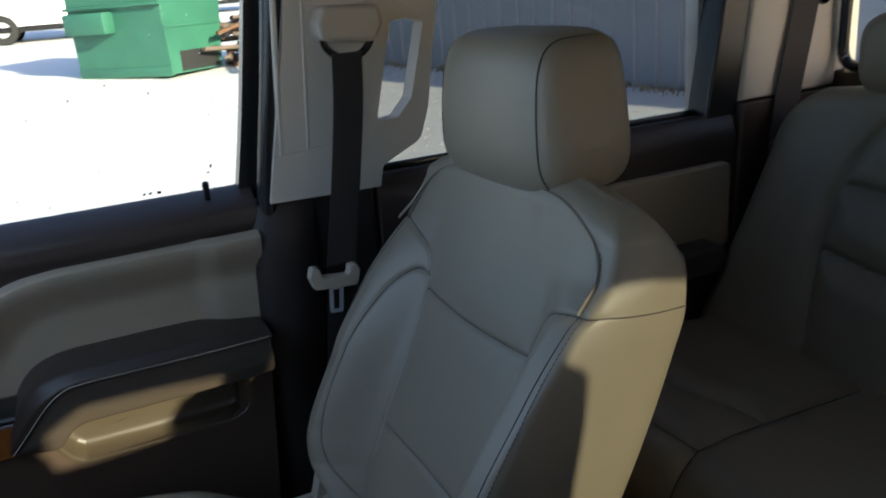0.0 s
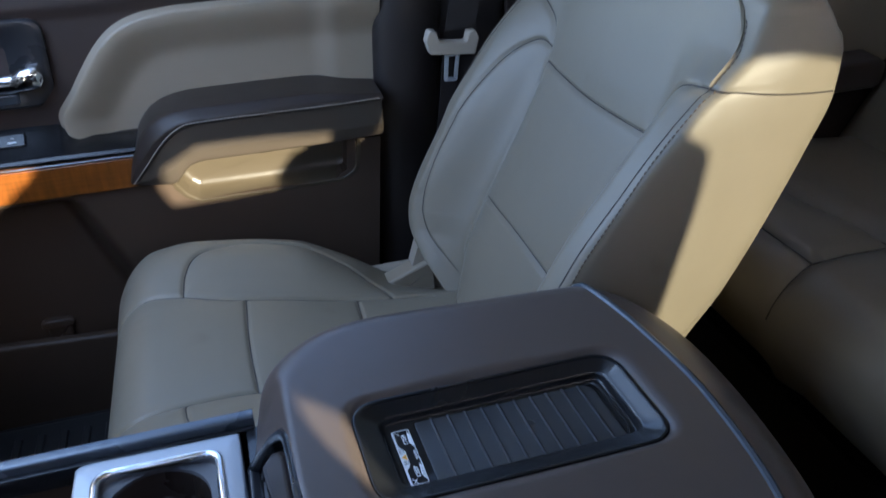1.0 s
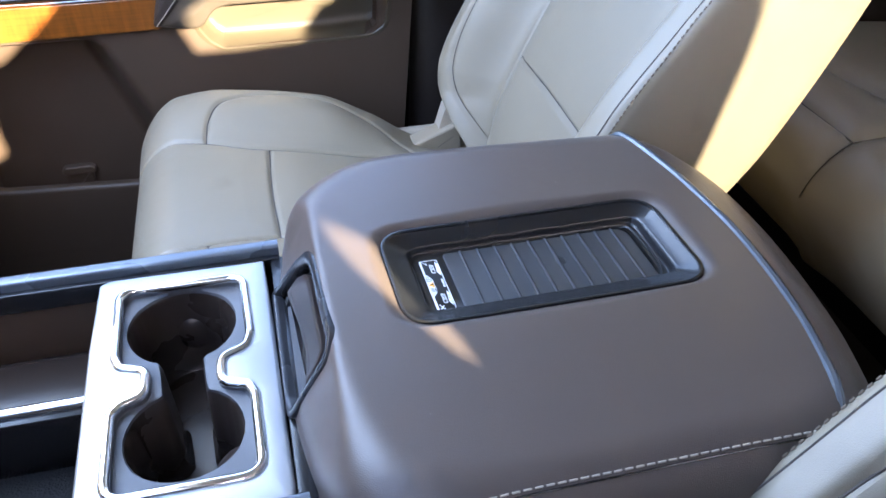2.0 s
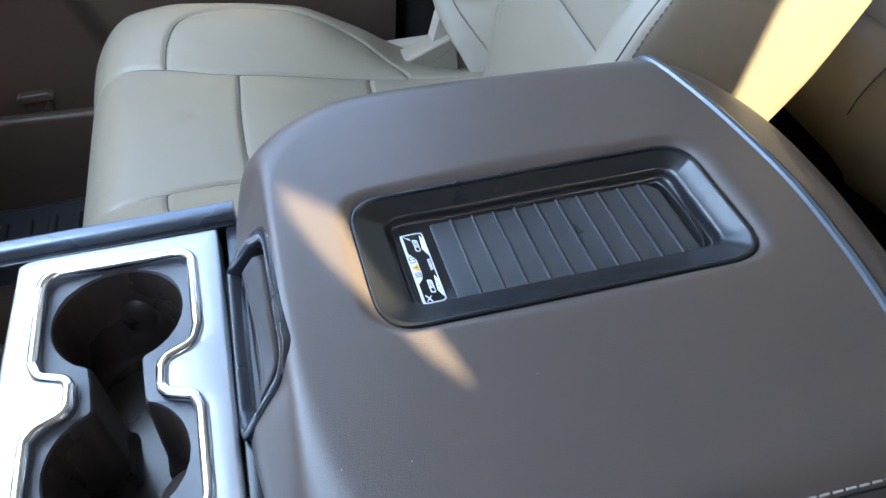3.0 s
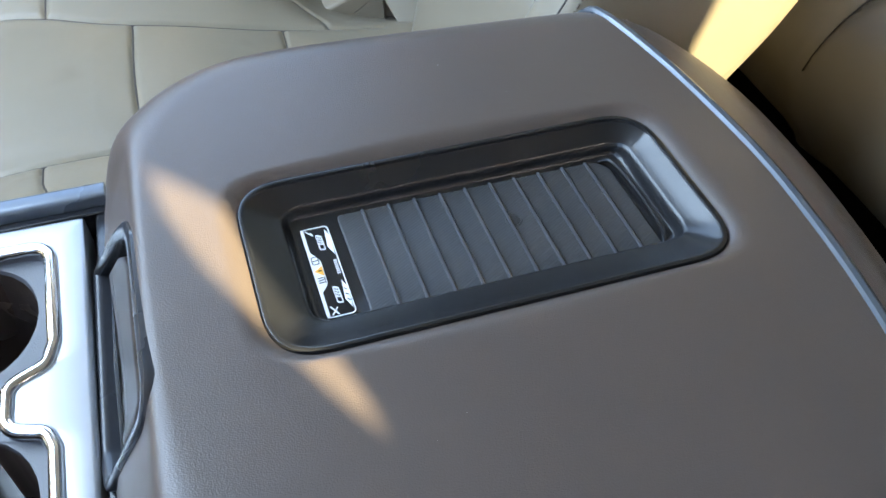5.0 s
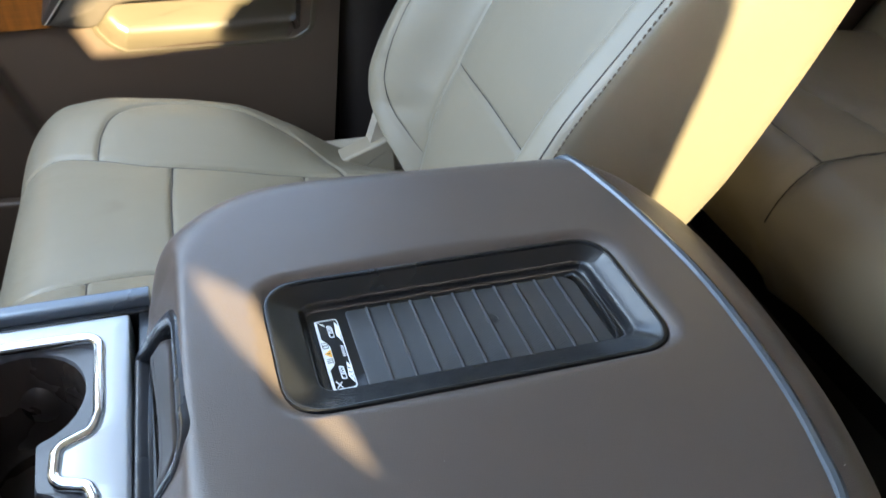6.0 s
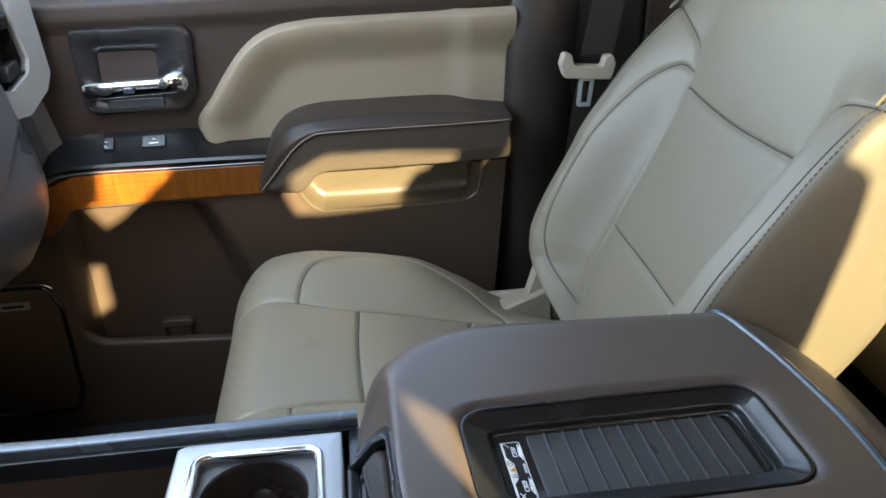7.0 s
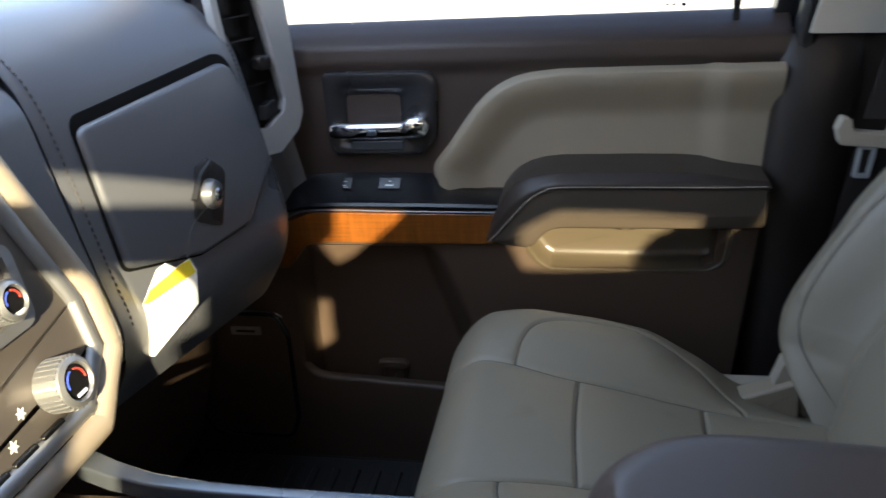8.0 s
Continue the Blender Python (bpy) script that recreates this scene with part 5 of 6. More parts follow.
def shell():
    tagged(link("cab_floor", box(-1.25, 1.40, -0.86, 0.86, 0.56, 0.62, 0.01), CARPET, None), "dark carpeted cab floor", "floor", kind="structure")
    tagged(link("firewall", box(-1.27, -1.20, -0.86, 0.86, 0.56, 1.24, 0.01), BLACK, None), "black bulkhead under the dashboard", "wall", kind="structure")
    # roof with its lining below
    prof = [(-0.36, 1.735), (0.2, 1.79), (0.9, 1.79), (1.30, 1.755), (1.30, 1.785), (0.9, 1.825), (0.2, 1.825), (-0.38, 1.765)]
    tagged(link("ceiling", slab([Vector(p) for p in prof], "y", -0.80, 0.70, 0.004), HEADLINER, None), "pale cloth headliner", "ceiling", kind="structure")
    top = [(-0.40, 1.768), (0.2, 1.829), (0.9, 1.829), (1.34, 1.79), (1.34, 1.81), (0.9, 1.85), (0.2, 1.85), (-0.42, 1.785)]
    tagged(link("roof", slab([Vector(p) for p in top], "y", -0.83, 0.74, 0.004), PAINT, None), "grey metallic cab roof", "roof", kind="structure")
    for s, z in ((1, 1.70),):
        hb = [(-0.30, z - 0.01), (0.2, z), (1.0, z), (1.32, z - 0.03), (1.32, 1.80), (0.2, 1.84), (-0.40, 1.775)]
        tagged(link("roof_rail", slab([Vector(p) for p in hb], "y", 0.70 * s, 0.78 * s, 0.004), PILLAR, None), "pale trim above the side windows", "trim", kind="structure")


shell()


def floor_mat():
    m = thing("floor_mat", "black ribbed rubber mat in the passenger footwell", "floor mat")
    part("mat", slab(rounded([(-1.0, 0.20), (-0.36, 0.20), (-0.36, 0.72), (-1.0, 0.72)], 0.05, 5), "z", 0.62, 0.632, 0.004), MAT_RUBBER, m)
    for k in range(18):
        x = -0.96 + 0.034 * k
        part("rib", box(x, x + 0.012, 0.24, 0.69, 0.630, 0.637, 0.002, 1), MAT_RUBBER, m)


floor_mat()


def b_pillar():
    """Passenger-side centre pillar: pale upper trim with a window cut-out, dark lower trim."""
    p = thing("centre_pillar_trim", "pale grab-handle pillar trim above dark lower trim", "pillar", kind="structure")
    # upper trim, leaning inwards and to the rear with height
    def at(x, z, y0=0.768):
        return (x, y0 - 0.10 * (z - 1.29), z)
    outer = rounded([(0.083, 1.288), (0.262, 1.284), (0.268, 1.318), (0.335, 1.350), (0.350, 1.40), (0.385, 1.66), (0.162, 1.70)], [0.002, 0.002, 0.012, 0.03, 0.02, 0.02, 0.01], 6)
    hole = rounded([(0.262, 1.388), (0.298, 1.390), (0.322, 1.418), (0.348, 1.532), (0.315, 1.538), (0.294, 1.535)], [0.01, 0.012, 0.01, 0.006, 0.006, 0.006], 5)
    bm = bmesh.new()
    v_out = [bm.verts.new(at(q.x, q.y)) for q in outer]
    v_in = [bm.verts.new(at(q.x, q.y)) for q in hole]
    e = [bm.edges.new((v[i - 1], v[i])) for v in (v_out, v_in) for i in range(len(v))]
    bmesh.ops.triangle_fill(bm, edges=e, use_beauty=True)
    bad = [f for f in bm.faces if all(v in v_in for v in f.verts)]
    bmesh.ops.delete(bm, geom=bad, context="FACES_ONLY")
    ext = bmesh.ops.extrude_face_region(bm, geom=bm.faces[:])
    bmesh.ops.translate(bm, vec=(0, 0.035, 0), verts=[g for g in ext["geom"] if isinstance(g, bmesh.types.BMVert)])
    part("upper_trim", bm, PILLAR, p, "pale moulded upper pillar trim")
    for pts in ([(0.108, 1.36), (0.128, 1.68)], [(0.150, 1.365), (0.168, 1.68)], [(0.235, 1.37), (0.262, 1.66)]):
        pts = smooth_line([at(a, b, 0.7712) for a, b in pts], 6)
        part("rib", tube(pts, 0.0045, 8), PILLAR, p)
    part("fold", tube([at(0.096, 1.357, 0.7702), at(0.17, 1.364, 0.7702), at(0.25, 1.374, 0.7702)], 0.0028, 6), PILLAR, p)
    low = [(0.060, 1.288), (0.262, 1.284), (0.245, 0.60), (0.0, 0.60), (0.02, 0.75)]
    part("lower_trim", slab([Vector(q) for q in low], "y", 0.835, 0.785, 0.012), DARK_PILLAR, p, "dark lower pillar trim")
    rings = []
    for z, k in ((0.62, 1.0), (0.80, 1.0), (1.00, 1.0), (1.15, 0.97), (1.22, 0.85), (1.265, 0.6), (1.285, 0.3)):
        mid = 0.092 + 0.05 * (z - 1.0)
        rings.append([(mid + 0.053 * math.cos(a), 0.790 - 0.032 * k * math.sin(a), z) for a in np.linspace(0, math.pi, 20)] + [(mid - 0.053, 0.80, z), (mid + 0.053, 0.80, z)])
    part("pillar_bulge", stack(rings), DARK_PILLAR, p, "dark rounded pillar trim")
    # rubber door seals
    part("door_seal", tube(smooth_line([(0.026, 0.792, 0.66), (0.044, 0.792, 0.90), (0.071, 0.792, 1.15), (0.086, 0.79, 1.30), (0.116, 0.775, 1.50), (0.142, 0.765, 1.70)], 8), 0.017, 12), BLACK, p, "black rubber door seal")
    part("window_frame", ribbon(smooth_line([(0.058, 0.838, 1.27), (0.090, 0.822, 1.45), (0.130, 0.80, 1.72)], 5), (1, 0, 0), 0.016, (0, 1, 0), 0.012), BLACK, p)
    return p


b_pillar()


def seat_belt():
    b = thing("seat_belt", "dark brown seat belt with a beige latch hanging on the pillar", "seat belt")
    cover = rounded([(0.172, 1.518), (0.252, 1.511), (0.266, 1.535), (0.262, 1.563), (0.180, 1.566), (0.168, 1.545)], 0.014, 6)
    part("height_adjuster", slab(cover, "y", 0.745, 0.698, 0.007, 4), BEIGE_PLASTIC, b, "beige shoulder height adjuster")
    ring = [Vector((0.213 + 0.036 * math.cos(a), 0.712, 1.522 + 0.030 * math.sin(a))) for a in np.linspace(math.pi * 1.02, math.tau * 0.99, 18)]
    part("guide_ring", tube(ring, 0.0055, 10), BLACK_GLOSS, b)
    web = smooth_line([(0.208, 0.706, 1.500), (0.200, 0.704, 1.42), (0.180, 0.702, 1.30), (0.160, 0.700, 1.195)], 8)
    part("webbing", ribbon(web, (1, 0, 0), 0.0225, (0, 1, 0), 0.0009), WEB, b, "dark woven webbing")
    low = smooth_line([(0.158, 0.703, 1.165), (0.148, 0.715, 1.05), (0.135, 0.73, 0.90), (0.125, 0.74, 0.70)], 6)
    part("webbing", ribbon(low, (1, 0, 0), 0.0225, (0, 1, 0), 0.0009), WEB, b)
    tongue = rounded([(0.113, 1.165), (0.180, 1.159), (0.186, 1.182), (0.180, 1.195), (0.170, 1.192), (0.167, 1.178), (0.127, 1.182), (0.123, 1.197), (0.112, 1.200), (0.107, 1.184)], 0.005, 4)
    part("latch_plate", slab(tongue, "y", 0.708, 0.690, 0.0018), BEIGE_PLASTIC, b, "beige latch housing")
    blade = rounded([(0.133, 1.122), (0.153, 1.121), (0.158, 1.163), (0.136, 1.164)], 0.004, 4)
    rings = [[lay(q, "y", h) for q in inset(blade, e)] for e, h in ((0, 0.699), (0, 0.696), (0.0055, 0.696), (0.0055, 0.699), (0, 0.699))]
    part("tongue", stack(rings, None, False, False), VENT_SILVER, b, "steel tongue")
    return b


seat_belt()


def rear_door(side):
    d = thing("rear_door", "closed rear door, dark upper panel and beige insert" if side > 0 else "closed rear door on the driver's side", "door", kind="structure")
    m = Matrix.Diagonal((1, side, 1, 1))
    def put(name, bm, mat, label=""):
        bm.transform(m)
        return part(name, bm, mat, d, label)
    prof = [(0.885, 0.50), (0.885, 1.292), (0.80, 1.297), (0.785, 1.285), (0.775, 1.25), (0.780, 1.21), (0.775, 1.00), (0.755, 0.97), (0.750, 0.60), (0.76, 0.56)]
    put("door_panel", slab([Vector(q) for q in prof], "x", 0.26, 1.02, 0.002), UPPER_DOOR, "cocoa rear door panel")
    put("insert", slab(rounded([(0.40, 1.03), (1.00, 1.03), (1.00, 1.205), (0.52, 1.205), (0.42, 1.15)], 0.02, 5), "y", 0.79, 0.765, 0.006), LEATHER_SIDE, "beige rear door insert")
    rings = []
    for x in (0.45, 0.47, 0.6, 0.85, 0.93, 0.95):
        k = 0.0 if 0.46 < x < 0.94 else 0.01
        sec = rounded([(0.79, 1.0), (0.715 + k, 1.0), (0.712 + k, 1.055 - k), (0.79, 1.06 - k)], 0.012, 4)
        rings.append([(x, q.x, q.y) for q in sec])
    put("armrest", stack(rings), BROWN_SOFT)
    put("weatherstrip", box(0.26, 1.0, 0.822, 0.836, 1.290, 1.306, 0.004), BLACK)
    return d


rear_door(1)
rear_door(-1)


def window(name, pts, label, glass=None, shade=False):
    """A thin pane through four or more 3D corners."""
    bm = bmesh.new()
    f = bm.faces.new([bm.verts.new(p) for p in pts])
    bmesh.ops.solidify(bm, geom=[f], thickness=0.004)
    ob = link(name, bm, glass or GLASS, None, smooth=False)
    ob.visible_shadow = shade
    return tagged(ob, label, "window", kind="structure")


window("window_1", [(-0.95, 0.84, 1.29), (0.06, 0.84, 1.29), (0.125, 0.80, 1.71), (-0.42, 0.80, 1.71)], "clear front passenger door glass")
window("window_2", [(0.26, 0.84, 1.29), (0.985, 0.84, 1.29), (1.06, 0.80, 1.70), (0.30, 0.80, 1.71)], "dark tinted rear door glass", DARK_GLASS, True)


def c_pillar():
    c = thing("rear_pillar_trim", "pale rear pillar trim beside the back window", "pillar", kind="structure")
    fr = [(0.955, 1.29), (1.045, 1.29), (1.115, 1.72), (1.03, 1.72)]
    part("door_frame", slab([Vector(q) for q in fr], "y", 0.845, 0.792, 0.008), BLACK, c, "black door frame")
    up = [(1.035, 1.315), (1.30, 1.315), (1.33, 1.60), (1.33, 1.78), (1.10, 1.78)]
    part("upper_trim", slab([Vector(q) for q in up], "y", 0.83, 0.785, 0.01), PILLAR, c, "pale woven upper pillar panel")
    lo = [(1.0, 0.60), (1.32, 0.60), (1.32, 1.312), (1.035, 1.312)]
    part("lower_trim", slab([Vector(q) for q in lo], "y", 0.83, 0.780, 0.01), BROWN_PLASTIC, c, "dark lower pillar trim")
    part("outer_skin", box(0.98, 1.36, 0.845, 0.885, 0.5, 1.78, 0.01), PAINT, c)
    return c


c_pillar()


def rear_belt():
    b = thing("seat_belt", "brown rear seat belt hanging beside the pillar panel", "seat belt")
    web = smooth_line([(1.205, 0.772, 1.60), (1.188, 0.772, 1.49), (1.165, 0.770, 1.39), (1.142, 0.766, 1.30), (1.116, 0.750, 1.215), (1.10, 0.74, 1.15)], 8)
    part("webbing", ribbon(web, (1, -0.2, 0), 0.029, (0.2, 1, 0), 0.0009), WEB, b)
    part("anchor", lathe([(0.0, 0.0), (0.016, 0.0), (0.018, -0.006), (0.016, -0.012)], (1.24, 0.782, 1.50), 16, "y"), BLACK, b)
    part("latch_plate", slab(rounded([(1.082, 1.212), (1.150, 1.205), (1.152, 1.230), (1.085, 1.238)], 0.006, 4), "y", 0.750, 0.734, 0.005), BROWN_PLASTIC, b)
    part("tongue", slab(rounded([(1.092, 1.17), (1.106, 1.17), (1.118, 1.21), (1.104, 1.214)], 0.003, 3), "y", 0.745, 0.741, 0.001), SILVER, b)
    return b


rear_belt()


def back_wall():
    """Cab's rear wall with the back window through it."""
    w = thing("back_wall", "cab rear wall with a black-framed back window", "wall", kind="structure")
    part("lower_panel", box(1.30, 1.36, -0.84, 0.84, 0.56, 1.345, 0.01), BROWN_PLASTIC, w)
    part("header", box(1.28, 1.35, -0.78, 0.78, 1.70, 1.81, 0.01), HEADLINER, w)
    for s in (-1, 1):
        part("corner", box(1.30, 1.36, min(s * 0.785, s * 0.84), max(s * 0.785, s * 0.84), 1.345, 1.78, 0.004), PILLAR, w)
    part("window_rim", tube([(1.298, y, z) for y, z in [(q.x, q.y) for q in rounded([(-0.77, 1.355), (0.77, 1.355), (0.76, 1.70), (-0.76, 1.70)], 0.04, 5)]], 0.012, 8, closed=True), BLACK, w, "black rubber window rim")
    return w


back_wall()
window("window_3", [(1.33, -0.78, 1.34), (1.33, 0.78, 1.34), (1.32, 0.77, 1.71), (1.32, -0.77, 1.71)], "tinted back window glass", SIDE_TINT, True)


def rear_bench():
    b = thing("rear_seat", "dune beige leather rear bench seat, empty", "seat")
    half_seams = [[(0.516, 0.325), (0.56, 0.333), (0.614, 0.341), (0.80, 0.355), (0.98, 0.37)], [(0.516, 0.72), (0.513, 0.55), (0.513, 0.42), (0.516, 0.325)],
                  [(0.437, 0.297), (0.452, 0.300), (0.485, 0.310), (0.516, 0.325)], [(0.600, 0.70), (0.629, 0.495), (0.650, 0.42), (0.660, 0.348)]]
    seams = [smooth_line([(x, y * s) for x, y in run]) for run in half_seams for s in (1, -1)]
    ys, xs = np.linspace(-0.74, 0.74, 190), np.linspace(0.435, 1.0, 80)
    rows = []
    for x in xs:
        X = np.full(len(ys), x)
        z = 0.955 - 0.10 * (x - 0.5) * (x > 0.5) - 0.0
        front = np.clip((0.50 - x) / 0.065, 0, 1)
        z = np.full(len(ys), z) - 0.07 * (1 - np.sqrt(np.maximum(1 - front ** 2, 0)))
        d = np.min([far_from(X, ys, s) for s in seams], axis=0)
        z = z - 0.009 * np.exp(-(d / 0.007) ** 2) + 0.006 * ramp(d, 0, 0.05)
        z = z - 0.05 * (1 - np.sqrt(np.maximum(1 - np.clip((np.abs(ys) - 0.69) / 0.05, 0, 1) ** 2, 0)))
        rows.append([(x, y, zz) for y, zz in zip(ys, z)])
    first = rows[0]
    skirt = [[(p[0] + dx, p[1], max(0.74, p[2] - dz)) for p in first] for dx, dz in ((0.20, 0.20), (0.10, 0.15), (0.04, 0.09), (0.006, 0.03))]
    cush = part("cushion", sheet(skirt + rows), LEATHER, b)
    for s in seams:
        pts = []
        for q in s:
            x, y = q[0], q[1]
            z = 0.955 - 0.10 * max(x - 0.5, 0) - 0.007 - 0.07 * (1 - math.sqrt(max(0, 1 - min(max((0.50 - x) / 0.065, 0), 1) ** 2)))
            pts.append((x, y, z))
        if len(pts) > 2:
            part("seam", tube(pts, 0.0009, 5), SEAM, cush)
    # backrest with a recline and outer bolsters
    bseams = [smooth_line([(0.50, 0.93), (0.535, 1.10), (0.53, 1.22), (0.49, 1.30)]), smooth_line([(0.23, 0.93), (0.22, 1.15), (0.24, 1.30)]), smooth_line([(0.235, 1.20), (0.38, 1.19), (0.535, 1.20)]), smooth_line([(0.225, 1.08), (0.38, 1.07), (0.535, 1.09)]),
              smooth_line([(-0.50, 0.93), (-0.535, 1.10), (-0.53, 1.22), (-0.49, 1.30)]), smooth_line([(-0.23, 0.93), (-0.22, 1.15), (-0.24, 1.30)])]
    ys, zs = np.linspace(-0.765, 0.765, 320), np.linspace(0.90, 1.33, 90)
    rows = []
    for z in zs:
        Z = np.full(len(ys), z)
        d = np.min([far_from(ys, Z, s) for s in bseams], axis=0)
        x = 0.915 + 0.42 * (z - 0.95) + 0.010 * np.exp(-(d / 0.008) ** 2) - 0.008 * ramp(d, 0, 0.05)
        x = x + 0.06 * (1 - np.sqrt(np.maximum(1 - np.clip((np.abs(ys) - 0.69) / 0.075, 0, 1) ** 2, 0)))
        drop = 1 - 0.05 * ramp(np.abs(ys), 0.42, 0.68) - 0.30 * np.clip((np.abs(ys) - 0.63) / 0.135, 0, 1) ** 2
        rows.append([(a, y, 0.90 + (z - 0.90) * k) for a, y, k in zip(x, ys, drop)])
    last = rows[-1]
    for j in range(1, 9):
        a = j / 8 * math.pi / 2
        rows.append([(p[0] + 0.05 * (1 - math.cos(a)), p[1], p[2] + 0.035 * math.sin(a)) for p in last])
    rows.append([(1.22, p[1], p[2] - 0.02) for p in rows[-1]])
    part("backrest", sheet(rows), LEATHER, b)
    for y in (-0.452, 0.452):
        bm = bmesh.new()
        rings = []
        for i in range(17):
            t = -math.pi / 2 + math.pi * i / 16
            sp = lambda v, e: math.copysign(abs(v) ** e, v)
            rings.append([(1.125 + 0.055 * sp(math.cos(t), 0.5) * sp(math.cos(a), 0.6), y + 0.125 * sp(math.cos(t), 0.5) * sp(math.sin(a), 0.5), 1.408 + 0.075 * sp(math.sin(t), 0.6)) for a in np.linspace(0, math.tau, 32, endpoint=False)])
        part("headrest", stack(rings, bm), LEATHER, b)
    part("bench_base", box(0.60, 1.28, -0.70, 0.70, 0.62, 0.80, 0.02), BLACK, b)
    return b


rear_bench()


# ---- dashboard ----
def dashboard():
    d = thing("dashboard", "dark stitched dashboard with a glovebox and side vent", "dashboard")
    # padded body: section swept across the cab
    rings = []
    for y, dx in [(-0.80, 0.03), (-0.74, 0.02), (-0.4, 0.0), (0.25, 0.0), (0.322, 0.0), (0.327, -0.025), (0.66, -0.025), (0.70, 0.012), (0.765, 0.03), (0.775, 0.05)]:
        sec = rounded([(-1.20, 0.92), (-0.86, 0.88), (-0.74, 0.94), (-0.665, 1.03), (-0.650, 1.085), (-0.695, 1.315), (-0.775, 1.395), (-1.0, 1.400), (-1.20, 1.33)], [0.01, 0.02, 0.03, 0.025, 0.02, 0.06, 0.06, 0.03, 0.01], 8)
        rings.append([(q.x + (dx if q.x > -1.0 else 0), y, q.y) for q in sec])
    part("dash_body", stack(rings), DASH, d)
    # padded front in which the glovebox sits, coming out towards the door
    section = smooth_line([(-0.684, 0.985), (-0.656, 1.035), (-0.6480, 1.085), (-0.6590, 1.142), (-0.6780, 1.240), (-0.692, 1.305), (-0.712, 1.345), (-0.748, 1.378), (-0.80, 1.394), (-0.90, 1.404)], 6)
    rows = []
    for q in section:
        low = 0.10 * max(0.0, 1.125 - q[1])
        row = []
        for k in range(25):
            y = 0.325 + (0.652 - low - 0.325) * k / 24
            row.append((q[0] + 0.002 + 0.22 * max(0.0, y - 0.34) - 0.004 * (k == 0) - 0.010 * max(0, (k - 21) / 3) ** 2, y, q[1]))
        x, y = row[-1][0], row[-1][1]
        rows.append(row + [(x - 0.006, y + 0.003, q[1]), (x - 0.016, y + 0.004, q[1]), (x - 0.09, y + 0.006, q[1])])
    part("end_pad", sheet(rows), DASH, d, "stitched padded dashboard front")
    stitches([(r[23][0] + 0.0003, r[23][1], r[23][2]) for r in rows[14:]], SEAM, d, 0.0062, 0.004, 0.0008)
    stitches([(r[1][0] + 0.0008, 0.338, r[1][2]) for r in rows[12:40]], SEAM, d, 0.0075, 0.004, 0.0008)

    def face(y, z):
        return -0.6585 - 0.1957 * (z - 1.15) + 0.22 * (y - 0.34)

    def on_face(outline, lift):
        return [(face(q.x, q.y) + lift, q.x, q.y) for q in outline]

    box_out = rounded([(0.352, 1.135), (0.46, 1.108), (0.55, 1.110), (0.628, 1.165), (0.632, 1.235), (0.614, 1.314), (0.3605, 1.293)], [0.012, 0.02, 0.02, 0.03, 0.02, 0.030, 0.018], 7)
    door_out = rounded([(0.355, 1.137), (0.46, 1.110), (0.55, 1.112), (0.626, 1.167), (0.629, 1.235), (0.609, 1.303), (0.362, 1.282)], [0.012, 0.02, 0.02, 0.03, 0.02, 0.026, 0.016], 7)
    part("glovebox_gap", stack([on_face(box_out, -0.004), on_face(box_out, 0.0012), on_face(inset(box_out, 0.001), 0.0015)], None, False, True), GAP, d)
    gl = part("glovebox_door", stack([on_face(inset(door_out, 0.0008), -0.004)] + [on_face(inset(door_out, 0.0008 + 0.005 * (1 - math.cos(a))), 0.003 + 0.005 * math.sin(a)) for a in np.linspace(0, math.pi / 2, 5)]), DASH, d, "dark textured glovebox door")
    latch_out = rounded([(0.460, 1.150), (0.500, 1.128), (0.536, 1.186), (0.515, 1.208), (0.490, 1.204)], 0.010, 5)
    part("glovebox_latch", stack([on_face(latch_out, 0.004), on_face(latch_out, 0.0095), on_face(inset(latch_out, 0.003), 0.0105)]), SATIN_DARK, gl)
    part("latch_pull", tube([(face(y, z) + 0.012, y, z) for y, z in ((0.468, 1.172), (0.490, 1.194), (0.512, 1.203))], 0.004, 8), SATIN_DARK, gl)
    part("lock_boss", lathe([(0.0, 0.012), (0.012, 0.012), (0.016, 0.010), (0.018, 0.004), (0.019, 0.0)], (face(0.500, 1.168) + 0.006, 0.500, 1.168), 24, "x"), DASH, gl)
    part("lock_cylinder", lathe([(0.0, 0.014), (0.006, 0.014), (0.008, 0.012)], (face(0.500, 1.168) + 0.006, 0.500, 1.168), 20, "x"), CHROME, gl, "chrome glovebox lock")
    # side vent with a pale satin frame, turned towards the seat
    def turned(bm):
        bm.transform(Matrix(((1, 0.38, 0, -0.588 - 0.38 * 0.757), (0, 1, 0, 0), (0, 0, 1, 0), (0, 0, 0, 1))))
        return bm
    vo = rounded([(0.640, 1.165), (0.707, 1.158), (0.746, 1.181), (0.758, 1.202), (0.748, 1.352), (0.735, 1.395), (0.62, 1.395), (0.630, 1.30)], [0.006, 0.01, 0.01, 0.01, 0.03, 0.01, 0.006, 0.01], 5)
    vi = rounded([(0.648, 1.205), (0.690, 1.196), (0.721, 1.211), (0.727, 1.228), (0.702, 1.354), (0.696, 1.376), (0.632, 1.378), (0.640, 1.30)], [0.004, 0.008, 0.008, 0.008, 0.02, 0.008, 0.006, 0.01], 5)
    vent = part("side_vent", turned(holed(vo, [vi], "x", -0.010, 0.0)), VENT_SILVER, d, "satin silver vent frame")
    part("vent_housing", turned(slab(inset(vo, 0.002), "x", -0.12, -0.036, 0.001)), DASH, vent)
    part("vent_throat", turned(slab(inset(vo, 0.004), "x", -0.036, -0.033, 0.001)), BLACK, vent)
